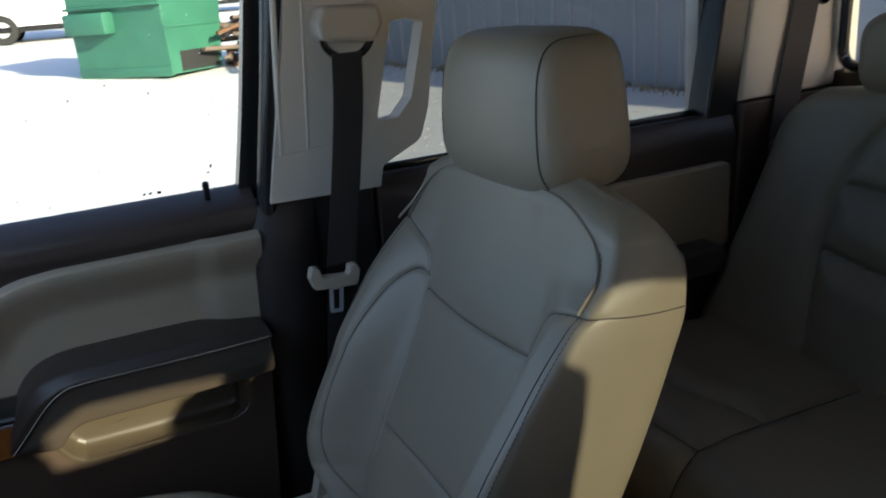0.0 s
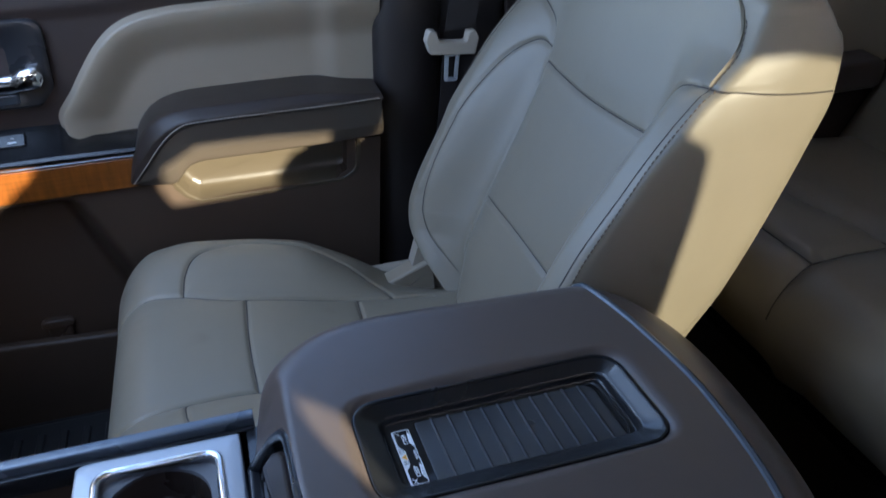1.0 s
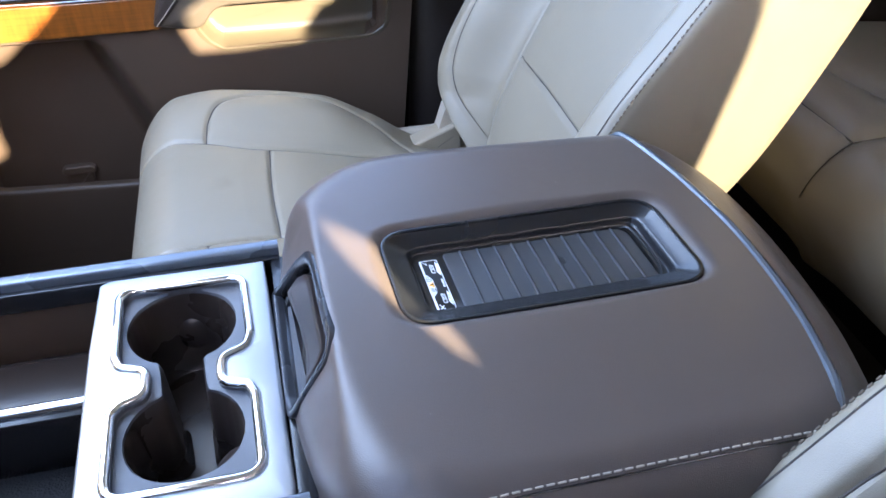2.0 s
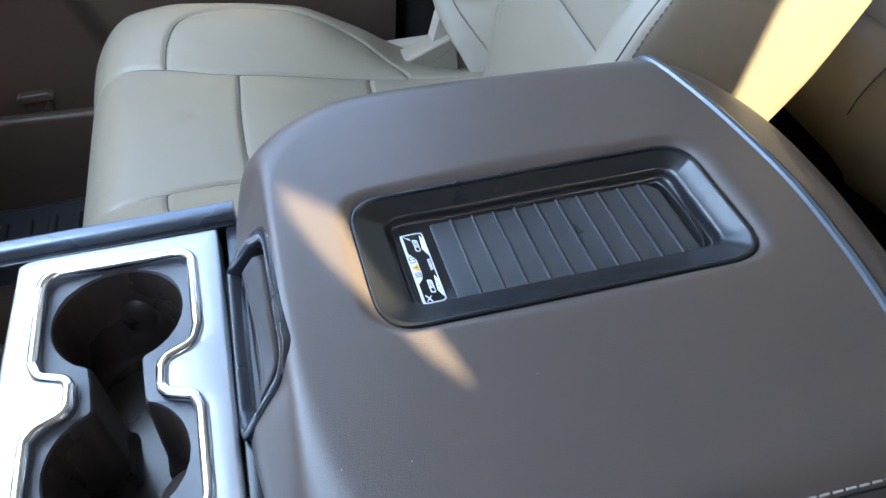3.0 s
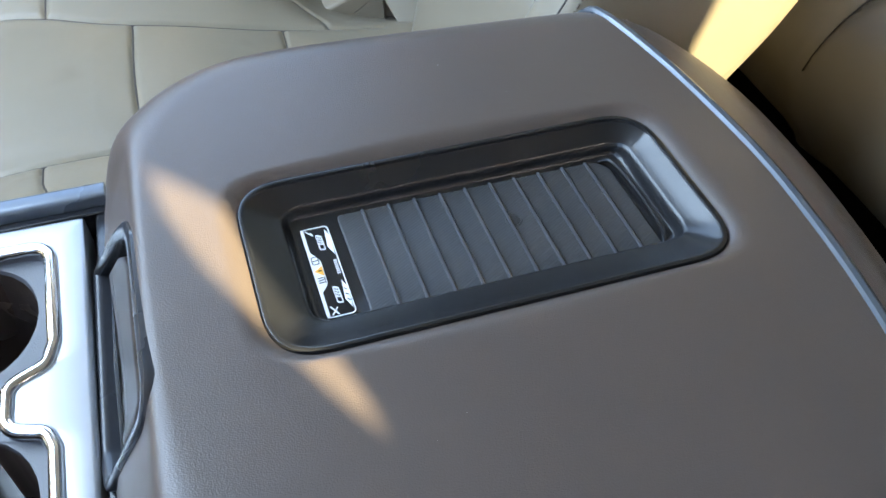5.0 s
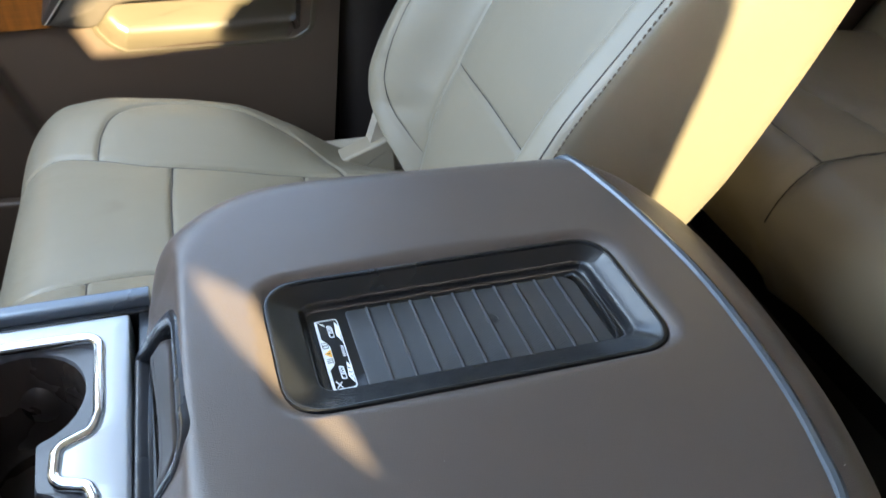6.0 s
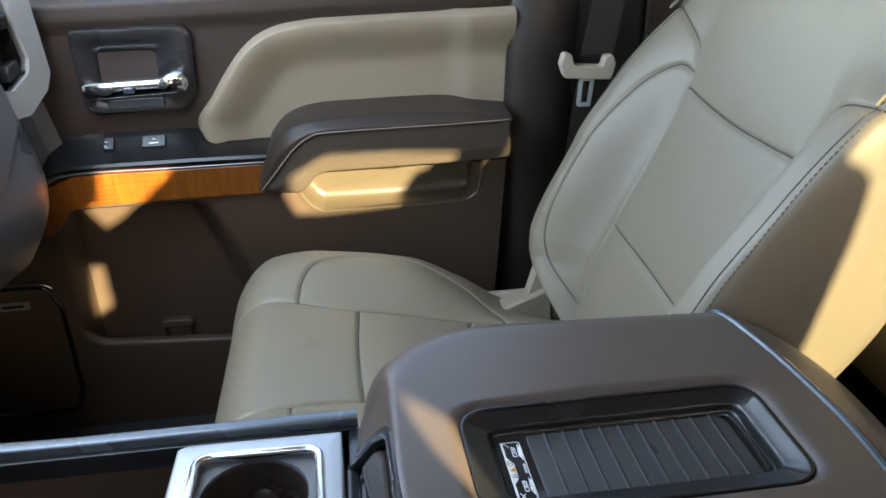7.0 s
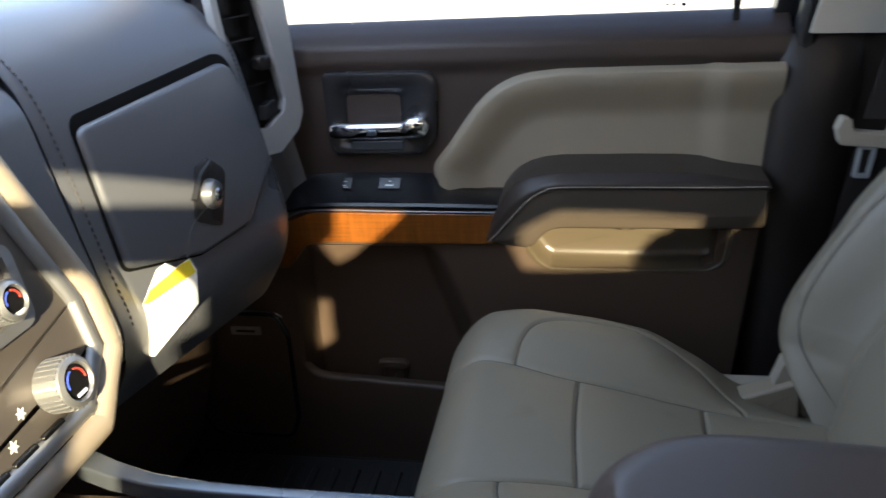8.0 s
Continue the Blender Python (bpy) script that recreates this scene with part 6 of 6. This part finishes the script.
    part("vent_wall", turned(stack([[(h, q.x, q.y) for q in vi] for h in (-0.034, -0.004)], None, False, False)), BLACK, vent)
    for k in range(5):
        z = 1.222 + 0.030 * k
        part("vane", turned(box(-0.026, -0.016, 0.645, 0.722, z, z + 0.003, 0.001)), BLACK, vent)
    part("vent_knob", turned(box(-0.016, 0.002, 0.690, 0.710, 1.272, 1.292, 0.005, 3)), BLACK, vent)
    part("vent_tab", turned(slab(rounded([(0.690, 1.204), (0.716, 1.214), (0.712, 1.232), (0.694, 1.226)], 0.004, 3), "x", -0.014, -0.004, 0.002)), SATIN_DARK, vent)
    # knee panel below
    part("knee_panel", slab(rounded([(-0.95, 0.66), (-0.82, 0.66), (-0.72, 0.98), (-0.76, 1.02), (-0.95, 0.95)], 0.02, 4), "y", 0.30, 0.72, 0.01), BROWN_PLASTIC, d)
    return d


def centre_stack():
    s = thing("centre_stack", "grey control stack with silver surround and chrome knobs", "dashboard")
    tilt = Matrix.Translation((-0.625, 0.0, 1.15)) @ Matrix.Rotation(radians(-14), 4, "Y")
    def put(name, bm, mat, parent, label=""):
        bm.transform(tilt)
        return part(name, bm, mat, parent, label)
    outer = rounded([(-0.20, -0.10), (0.20, -0.10), (0.262, -0.045), (0.265, 0.02), (0.215, 0.20), (-0.215, 0.20), (-0.265, 0.02), (-0.262, -0.045)], [0.02, 0.02, 0.03, 0.03, 0.03, 0.03, 0.03, 0.03], 6)
    put("stack_body", slab(outer, "x", -0.12, 0.0, 0.016, 4), BROWN_PLASTIC, s)
    ring = inset(outer, 0.014)
    put("outer_rim", tube([(0.0, q.x, q.y) for q in ring], 0.015, 10, closed=True), TAUPE_PAD, s, "padded taupe rim")
    ring = inset(outer, 0.034)
    put("silver_surround", tube([(0.004, q.x, q.y) for q in ring], 0.0080, 12, closed=True), SILVER, s, "satin silver surround")
    face = put("face_plate", slab(inset(outer, 0.036), "x", -0.01, 0.004, 0.002), STACK_FACE, s, "brown-grey metallic control face")
    def knob(y, z, r):
        k = put("knob", lathe([(0.0, 0.026), (r * 0.72, 0.026), (r * 0.80, 0.030), (r, 0.028), (r * 1.04, 0.024), (r * 1.06, 0.004)], (0, y, z), 36, "x"), SILVER, s, "ribbed chrome climate knob")
        put("knob_face", lathe([(0.0, 0.0275), (r * 0.70, 0.0275), (r * 0.72, 0.026)], (0, y, z), 30, "x"), BLACK_GLOSS, k)
        for i in range(28):
            a = i / 28 * math.tau
            b = box(0.006, 0.026, -0.0012, 0.0012, -0.0008, 0.0012)
            b.transform(Matrix.Translation((0, y, z)) @ Matrix.Rotation(a, 4, "X") @ Matrix.Translation((0, 0, r * 1.05)))
            put("knurl", b, SILVER, k)
        for turn, ink in ((-1, RED_PRINT), (1, BLUE_PRINT)):
            put("dial_arc", tube([(0.0280, y + r * 0.52 * math.cos(t), z + r * 0.52 * math.sin(t)) for t in np.linspace(math.pi / 2 + turn * 0.2, math.pi / 2 + turn * 1.7, 10)], 0.0009, 5), ink, k)
        put("knob_marks", slab([Vector((y - 0.006, z - 0.012)), Vector((y + 0.006, z - 0.012)), Vector((y + 0.006, z - 0.009)), Vector((y - 0.006, z - 0.009))], "x", 0.0275, 0.028, 0.0001, 1), WHITE_PRINT, k)
        return k
    knob(0.168, -0.031, 0.0205)
    knob(-0.176, -0.031, 0.0195)
    knob(0.150, 0.052, 0.015)
    # rocker keys in the slot beside the silver surround
    for y, z in ((0.2435, -0.020), (0.2455, 0.004), (0.2385, 0.040), (0.2270, 0.082)):
        put("rocker_key", slab(rounded([(y - 0.0045, z - 0.010), (y + 0.0040, z - 0.010), (y + 0.0020, z + 0.010), (y - 0.0065, z + 0.010)], 0.002, 3), "x", -0.002, 0.008, 0.002), CHROME, s, "small chrome rocker key")
    pad = rounded([(0.118, 0.022), (0.182, 0.022), (0.190, 0.090), (0.118, 0.090)], 0.014, 5)
    put("button_pad", holed(pad, [inset(pad, 0.010)], "x", 0.002, 0.010), SILVER, s, "silver frame round a knob")
    for i in range(4):
        y = 0.03 + 0.034 * i
        b = put("button", slab(rounded([(y, -0.075), (y + 0.028, -0.075), (y + 0.028, -0.055), (y, -0.055)], 0.003, 3), "x", 0.002, 0.008, 0.002), BLACK, s)
        put("button_mark", slab([Vector((y + 0.008, -0.067)), Vector((y + 0.019, -0.067)), Vector((y + 0.019, -0.063)), Vector((y + 0.008, -0.063))], "x", 0.008, 0.0084, 0.0001, 1), WHITE_PRINT, b)
    for y, z in ((0.128, -0.030), (0.108, -0.046), (0.086, -0.020)):
        star = [Vector((y + (0.0055 if k % 2 else 0.0026) * math.cos(k / 12 * math.tau), z + (0.0055 if k % 2 else 0.0026) * math.sin(k / 12 * math.tau))) for k in range(12)]
        put("icon", slab(star, "x", 0.0038, 0.0046, 0.0001, 1), WHITE_PRINT, s)
    put("screen", slab(rounded([(-0.11, 0.06), (0.11, 0.06), (0.11, 0.175), (-0.11, 0.175)], 0.006, 3), "x", 0.002, 0.006, 0.001), BLACK_GLOSS, s, "dark unlit screen")
    return s


dashboard()
centre_stack()


def paper_tag():
    t = thing("paper_tag", "white paper tag with a yellow stripe hanging at the dashboard", "paper tag")
    out = [(-0.643, 1.097), (-0.620, 1.136), (-0.609, 1.144), (-0.598, 1.139), (-0.582, 1.149), (-0.576, 1.137), (-0.581, 1.099), (-0.643, 1.034), (-0.649, 1.035)]
    part("sheet", slab([Vector(q) for q in out], "y", 0.3595, 0.36, 0.0001, 1), PAPER, t)
    part("stripe", slab([Vector(q) for q in [(-0.6425, 1.0965), (-0.6340, 1.0985), (-0.5770, 1.1350), (-0.5815, 1.1480), (-0.5900, 1.1440), (-0.6320, 1.1130)]], "y", 0.3595, 0.3591, 0.0001, 1), YELLOW, t, "yellow printed stripe")
    part("string", tube(smooth_line([(-0.584, 0.360, 1.143), (-0.596, 0.40, 1.165), (-0.603, 0.46, 1.168), (-0.604, 0.496, 1.170)], 5), 0.0003, 5), SEAM, t)
    return t


paper_tag()


# ---- closing walls on the driver's side and at the front ----
def driver_side():
    """Unseen side wall: windows through its skin, and an added inner mask cut to shape the sunlight."""
    w = thing("driver_side", "unseen driver's side wall, its lining cut to shape the sunlight", "wall", kind="structure")
    outer = [Vector(q) for q in [(-1.22, 0.5), (1.36, 0.5), (1.36, 1.80), (-0.40, 1.80), (-1.22, 1.32)]]
    # added mask: each cut-out lets one sun patch through, dark so it bounces little
    part("wall_panel", holed(outer, [[Vector(q) for q in o] for o in (WOOD_LIGHT, POCKET_LIGHT, SLIT, UPPER_LIGHT, LOWER_LIGHT, ARM_LIGHT, REAR_LIGHT)], "y", -0.80, -0.815), BROWN_PLASTIC, w, "added dark inner mask with cut-outs for the sun patches")
    part("outer_skin", holed(outer, [[Vector(q) for q in o] for o in (FRONT_WINDOW, REAR_WINDOW)], "y", -0.826, -0.850), PAINT, w, "grey metallic outer side")
    return w


# openings of that wall, along the cab and up; SLIT and the *_LIGHT ones shape sun patches
FRONT_WINDOW = [(-0.40, 1.335), (0.567, 1.335), (0.567, 1.735), (-0.40, 1.735)]
REAR_WINDOW = [(0.578, 1.335), (1.02, 1.335), (1.05, 1.735), (0.578, 1.735)]
WOOD_LIGHT = [(0.05, 1.686), (0.16, 1.679), (0.075, 1.603), (0.046, 1.588), (0.02, 1.626), (0.042, 1.632)]
POCKET_LIGHT = [(0.010, 1.528), (0.032, 1.527), (0.032, 1.485), (0.033, 1.452), (-0.002, 1.434), (0.000, 1.470)]
SLIT = [(0.199, 1.449), (0.201, 1.457), (0.195, 1.463), (0.184, 1.470), (0.178, 1.467), (0.170, 1.453), (0.169, 1.438), (0.172, 1.427), (0.175, 1.417), (0.178, 1.407), (0.182, 1.401), (0.189, 1.400), (0.192, 1.407), (0.195, 1.414), (0.196, 1.420), (0.196, 1.430), (0.197, 1.440)]
UPPER_LIGHT = [(-0.33, 1.663), (-0.217, 1.668), (-0.112, 1.675), (-0.093, 1.694), (-0.105, 1.704), (-0.218, 1.706), (-0.33, 1.708)]
LOWER_LIGHT = [(-0.32, 1.396), (-0.24, 1.468), (-0.225, 1.488), (-0.224, 1.399), (-0.19, 1.407), (-0.171, 1.508), (-0.137, 1.523), (-0.125, 1.586), (-0.15, 1.611), (-0.32, 1.606)]
ARM_LIGHT = [(0.308, 1.621), (0.306, 1.648), (0.330, 1.662), (0.362, 1.679), (0.452, 1.677), (0.551, 1.671), (0.549, 1.651), (0.522, 1.641), (0.479, 1.590), (0.376, 1.585), (0.323, 1.586)]
REAR_LIGHT = [(0.572, 1.369), (0.80, 1.369), (0.83, 1.660), (0.744, 1.677), (0.701, 1.685), (0.661, 1.688), (0.633, 1.687), (0.617, 1.655), (0.600, 1.620), (0.603, 1.613), (0.610, 1.609), (0.617, 1.603), (0.6195, 1.596), (0.619, 1.588), (0.612, 1.545), (0.598, 1.485), (0.588, 1.442)]
driver_side()
window("window_4", [(0.57, -0.822, 1.31), (1.06, -0.822, 1.31), (1.08, -0.822, 1.75), (0.57, -0.822, 1.75)], "tinted rear glass on the driver's side", LIGHT_TINT, True)

window("window_5", [(-0.43, -0.822, 1.31), (0.565, -0.822, 1.31), (0.565, -0.822, 1.75), (-0.43, -0.822, 1.75)], "clear front glass on the driver's side")


def front_pillars():
    for s in (-1, 1):
        pts = smooth_line([(-1.02, 0.80 * s, 1.30), (-0.70, 0.77 * s, 1.55), (-0.36, 0.72 * s, 1.75)], 5)
        tagged(link("front_pillar", ribbon(pts, (0.6, 0, 0.8), 0.035, (0, 1, 0), 0.035), PILLAR, None), "pale windscreen pillar trim", "pillar", kind="structure")
    window("windscreen", [(-1.15, -0.76, 1.32), (-1.15, 0.76, 1.32), (-0.38, 0.70, 1.76), (-0.38, -0.70, 1.76)], "clear windscreen")


front_pillars()


# ---- outside ----
SLOPE = 0.04


def ground_z(x, y):
    return SLOPE * y


def outside():
    xs = [-900, -200, -60, -20, -8, 0, 8, 20, 60, 200, 900]
    bm = sheet([[(x, y, ground_z(x, y)) for x in xs] for y in xs])
    tagged(link("ground", bm, GRAVEL, None), "pale sunlit gravel yard", "ground", kind="structure")
    # corrugated wall behind
    a, b = Vector((3.6, 15.2, 0)), Vector((8.6, -2.5, 0))
    along = (b - a).normalized()
    face = Vector((along.y, -along.x, 0))
    n = int((b - a).length / 0.30)
    pts = []
    for k in range(n):
        for u, o in ((0.0, 0), (0.20, 0), (0.215, 0.03), (0.245, 0.03), (0.26, 0)):
            pts.append(a + along * (k * 0.30 + u) + face * (-o if face.x > 0 else o))
    rows = [[Vector((p.x, p.y, ground_z(p.x, p.y) - 0.1)) for p in pts], [Vector((p.x, p.y, 4.6)) for p in pts]]
    shed = thing("metal_shed", "grey corrugated steel shed wall", "building")
    part("corrugated_wall", sheet(rows), WALL_METAL, shed)
    part("downpipe", box(8.02, 8.12, -0.1, 0.0, -0.1, 4.5, 0.02), WHITE_PAINT, shed)
    random.seed(4)
    tuft = bmesh.new()
    for k in range(1500):
        p = a + along * random.uniform(0, (b - a).length) + Vector((-1, -0.25, 0)) * abs(random.gauss(0, 0.12))
        h, w = random.uniform(0.03, 0.12), random.uniform(-0.05, 0.05)
        z = ground_z(p.x, p.y)
        tuft.faces.new([tuft.verts.new(q) for q in ((p.x - 0.012, p.y, z), (p.x + 0.012, p.y + 0.01, z), (p.x + w, p.y + w, z + h))])
    tagged(link("dry_grass", tuft, STRAW, None), "dry straw-coloured grass along the shed", "grass", kind="stuff")


outside()


def dumpster():
    d = thing("dumpster", "green steel dumpster with rust stains on the gravel", "dumpster")
    m = Matrix.Translation((1.52, 14.22, 0.565)) @ Matrix.Rotation(radians(-50), 4, "Z")
    def put(name, bm, mat, label=""):
        bm.transform(m)
        return part(name, bm, mat, d, label)
    prof = [(-0.75, 0.02), (0.45, 0.02), (0.62, 1.10), (0.66, 1.55), (-0.82, 1.75), (-0.79, 1.12)]
    put("bin", slab([Vector(q) for q in prof], "x", -0.97, 0.97, 0.02), GREEN, "dented green bin")
    put("rim", box(-1.00, 1.00, -0.86, -0.78, 1.08, 1.13, 0.01), GREEN)
    put("fork_pocket", box(-0.88, -0.02, -1.00, -0.76, 0.70, 1.03, 0.02), GREEN)
    put("base_band", box(-0.98, 0.98, -0.775, -0.74, 0.0, 0.16, 0.01), GREEN)
    # thin dark plate on the side; its colour gives the recess's shade
    put("side_opening", box(0.96, 0.976, -0.52, 0.40, 0.05, 0.36, 0.004), TYRE, "dark plate standing in for a shaded recess low in the side")
    put("side_bar", box(0.96, 0.985, -0.78, 0.56, 0.72, 0.77, 0.006), GREEN)
    put("lid", box(-0.98, 0.98, -0.9, 0.66, 1.66, 1.70, 0.01), BLACK)
    return d


dumpster()


def wheel(parent, m):
    b = lathe([(0.20, -0.11), (0.36, -0.11), (0.38, -0.08), (0.38, 0.08), (0.36, 0.11), (0.20, 0.11)], (0, 0, 0), 28, "y")
    b.transform(m)
    t = part("wheel", b, TYRE, parent)
    b = lathe([(0.0, -0.09), (0.06, -0.10), (0.17, -0.07), (0.21, -0.10)], (0, 0, 0), 20, "y")
    b.transform(m)
    part("rim", b, WHITE_PAINT, t, "white wheel")


def parked_vehicle(label, paint, m, name):
    v = thing(name, label, "truck")
    prof = rounded([(-2.7, 0.45), (2.7, 0.45), (2.75, 1.05), (1.5, 1.12), (0.9, 1.75), (-0.8, 1.78), (-0.95, 1.12), (-2.75, 1.12)], 0.06, 4)
    b = slab(prof, "y", 0.0, -1.9, 0.06, 3)
    b.transform(m)
    part("body", b, paint, v)
    b = slab(rounded([(0.05, 1.15), (1.32, 1.15), (0.85, 1.65), (0.05, 1.67)], 0.04, 3), "y", -1.89, -1.906, 0.004)
    b.transform(m)
    part("side_window", b, BLACK_GLOSS, v)
    for x in (-1.75, 1.75):
        for y in (-1.84, -0.08):
            wheel(v, m @ Matrix.Translation((x, y, 0.38)))
    b = box(-2.6, 2.6, -1.80, -0.1, 0.30, 0.46, 0.02)
    b.transform(m)
    part("chassis", b, BLACK, v)


parked_vehicle("white pickup truck parked across the yard", WHITE_PAINT, Matrix.Translation((0.8, 25.2, 0.98)) @ Matrix.Rotation(radians(176), 4, "Z") @ Matrix.Translation((0.0, 0.95, 0)), "pickup_truck")
parked_vehicle("pale car parked far across the yard", WHITE_PAINT, Matrix.Translation((7.0, 32.0, 1.25)) @ Matrix.Rotation(radians(170), 4, "Z") @ Matrix.Translation((0.0, 0.95, 0)), "parked_car")


def scrap_pile():
    random.seed(9)
    s = thing("scrap_pile", "pile of weathered boards and scrap beside the dumpster", "scrap pile")
    for k in range(26):
        m = Matrix.Translation((3.05 + random.gauss(0, 0.3), 14.2 + random.gauss(0, 0.45), 0.62 + random.uniform(0, 0.75))) @ Euler((random.uniform(-0.3, 0.3), random.uniform(-0.35, 0.35), random.uniform(0, 3))).to_matrix().to_4x4()
        b = box(-random.uniform(0.3, 0.8), random.uniform(0.3, 0.8), -0.06, 0.06, -0.03, 0.03, 0.008, 1)
        b.transform(m)
        part("board", b, SCRAP if k % 3 else RUST, s)


scrap_pile()


def glass_marks():
    """Small printed marks at the corner of the passenger window; they cannot be read and are drawn as bars."""
    bm = bmesh.new()
    for x, z, w, h in ((-0.088, 1.320, 0.004, 0.003), (-0.080, 1.320, 0.005, 0.003), (-0.068, 1.319, 0.006, 0.004), (0.014, 1.345, 0.003, 0.006), (0.008, 1.338, 0.004, 0.002)):
        slab([Vector((x, z)), Vector((x + w, z)), Vector((x + w, z + h)), Vector((x, z + h))], "y", 0.8325, 0.8320, 0.0001, 1, bm)
    tagged(link("glass_marks", bm, BLACK, None), "tiny black printed marks on the door glass", "marks", kind="stuff")
    random.seed(12)
    bm = bmesh.new()
    for k in range(110):
        x, z = random.uniform(-0.62, 0.05), 1.31 + 0.30 * random.random() ** 1.3
        r = random.uniform(0.0006, 0.0016)
        y = 0.836 - 0.095 * (z - 1.29)
        lathe([(0.0, -0.0006), (r * 0.7, -0.0004), (r, 0.0)], (x, y - 0.001, z), 7, "y", bm)
    tagged(link("water_spots", bm, WHITE_PRINT, None), "dried water spots on the door glass", "spots", kind="stuff")


glass_marks()


def dust():
    """Specks of dust on the console lid and in the charging tray."""
    random.seed(31)
    bm = bmesh.new()
    for k in range(30):
        x, y = random.uniform(-0.16, 0.12), random.uniform(-0.15, 0.13)
        r = random.uniform(0.00012, 0.00030)
        inside = -0.10 < x < 0.065 and -0.025 < y < 0.038
        near = -0.145 < x < 0.105 and -0.066 < y < 0.072
        if near and not inside:
            continue
        z = 1.0989 if inside else 1.1150
        lathe([(0.0, r), (r * 0.8, r * 0.6), (r, 0.0)], (x, y, z), 6, "z", bm)
    tagged(link("dust_specks", bm, WHITE_PRINT, None), "fine pale dust specks on the console lid", "dust", kind="stuff")


dust()


def gravel_stones():
    """Loose stones over the near part of the yard, each a small uneven lump."""
    rng = np.random.default_rng(21)
    n = 9000
    x, y = rng.uniform(-7.0, 5.0, n), 1.6 + 9.0 * rng.random(n) ** 1.3
    size = 0.008 + 0.020 * rng.random(n) ** 2
    spin = rng.uniform(0, math.tau, n)
    shape = np.array([(1, 0, 0), (0, 0.8, 0), (-1, 0.1, 0), (0, -0.9, 0), (0.1, 0, 0.8), (0, 0, -0.3)])
    verts = np.empty((n, 6, 3))
    for k, (a, b, c) in enumerate(shape):
        wob = 1 + 0.25 * rng.standard_normal(n)
        verts[:, k, 0] = x + size * wob * (a * np.cos(spin) - b * np.sin(spin))
        verts[:, k, 1] = y + size * wob * (a * np.sin(spin) + b * np.cos(spin))
        verts[:, k, 2] = ground_z(x, y) + size * c
    tri = np.array([(0, 1, 4), (1, 2, 4), (2, 3, 4), (3, 0, 4), (1, 0, 5), (2, 1, 5), (3, 2, 5), (0, 3, 5)])
    faces = (np.arange(n)[:, None, None] * 6 + tri[None]).reshape(-1, 3)
    me = bpy.data.meshes.new("gravel_stones")
    me.from_pydata(verts.reshape(-1, 3).tolist(), [], faces.tolist())
    me.materials.append(STONES)
    tagged(new("gravel_stones", me), "loose pale and grey stones on the yard", "gravel", kind="stuff")


gravel_stones()
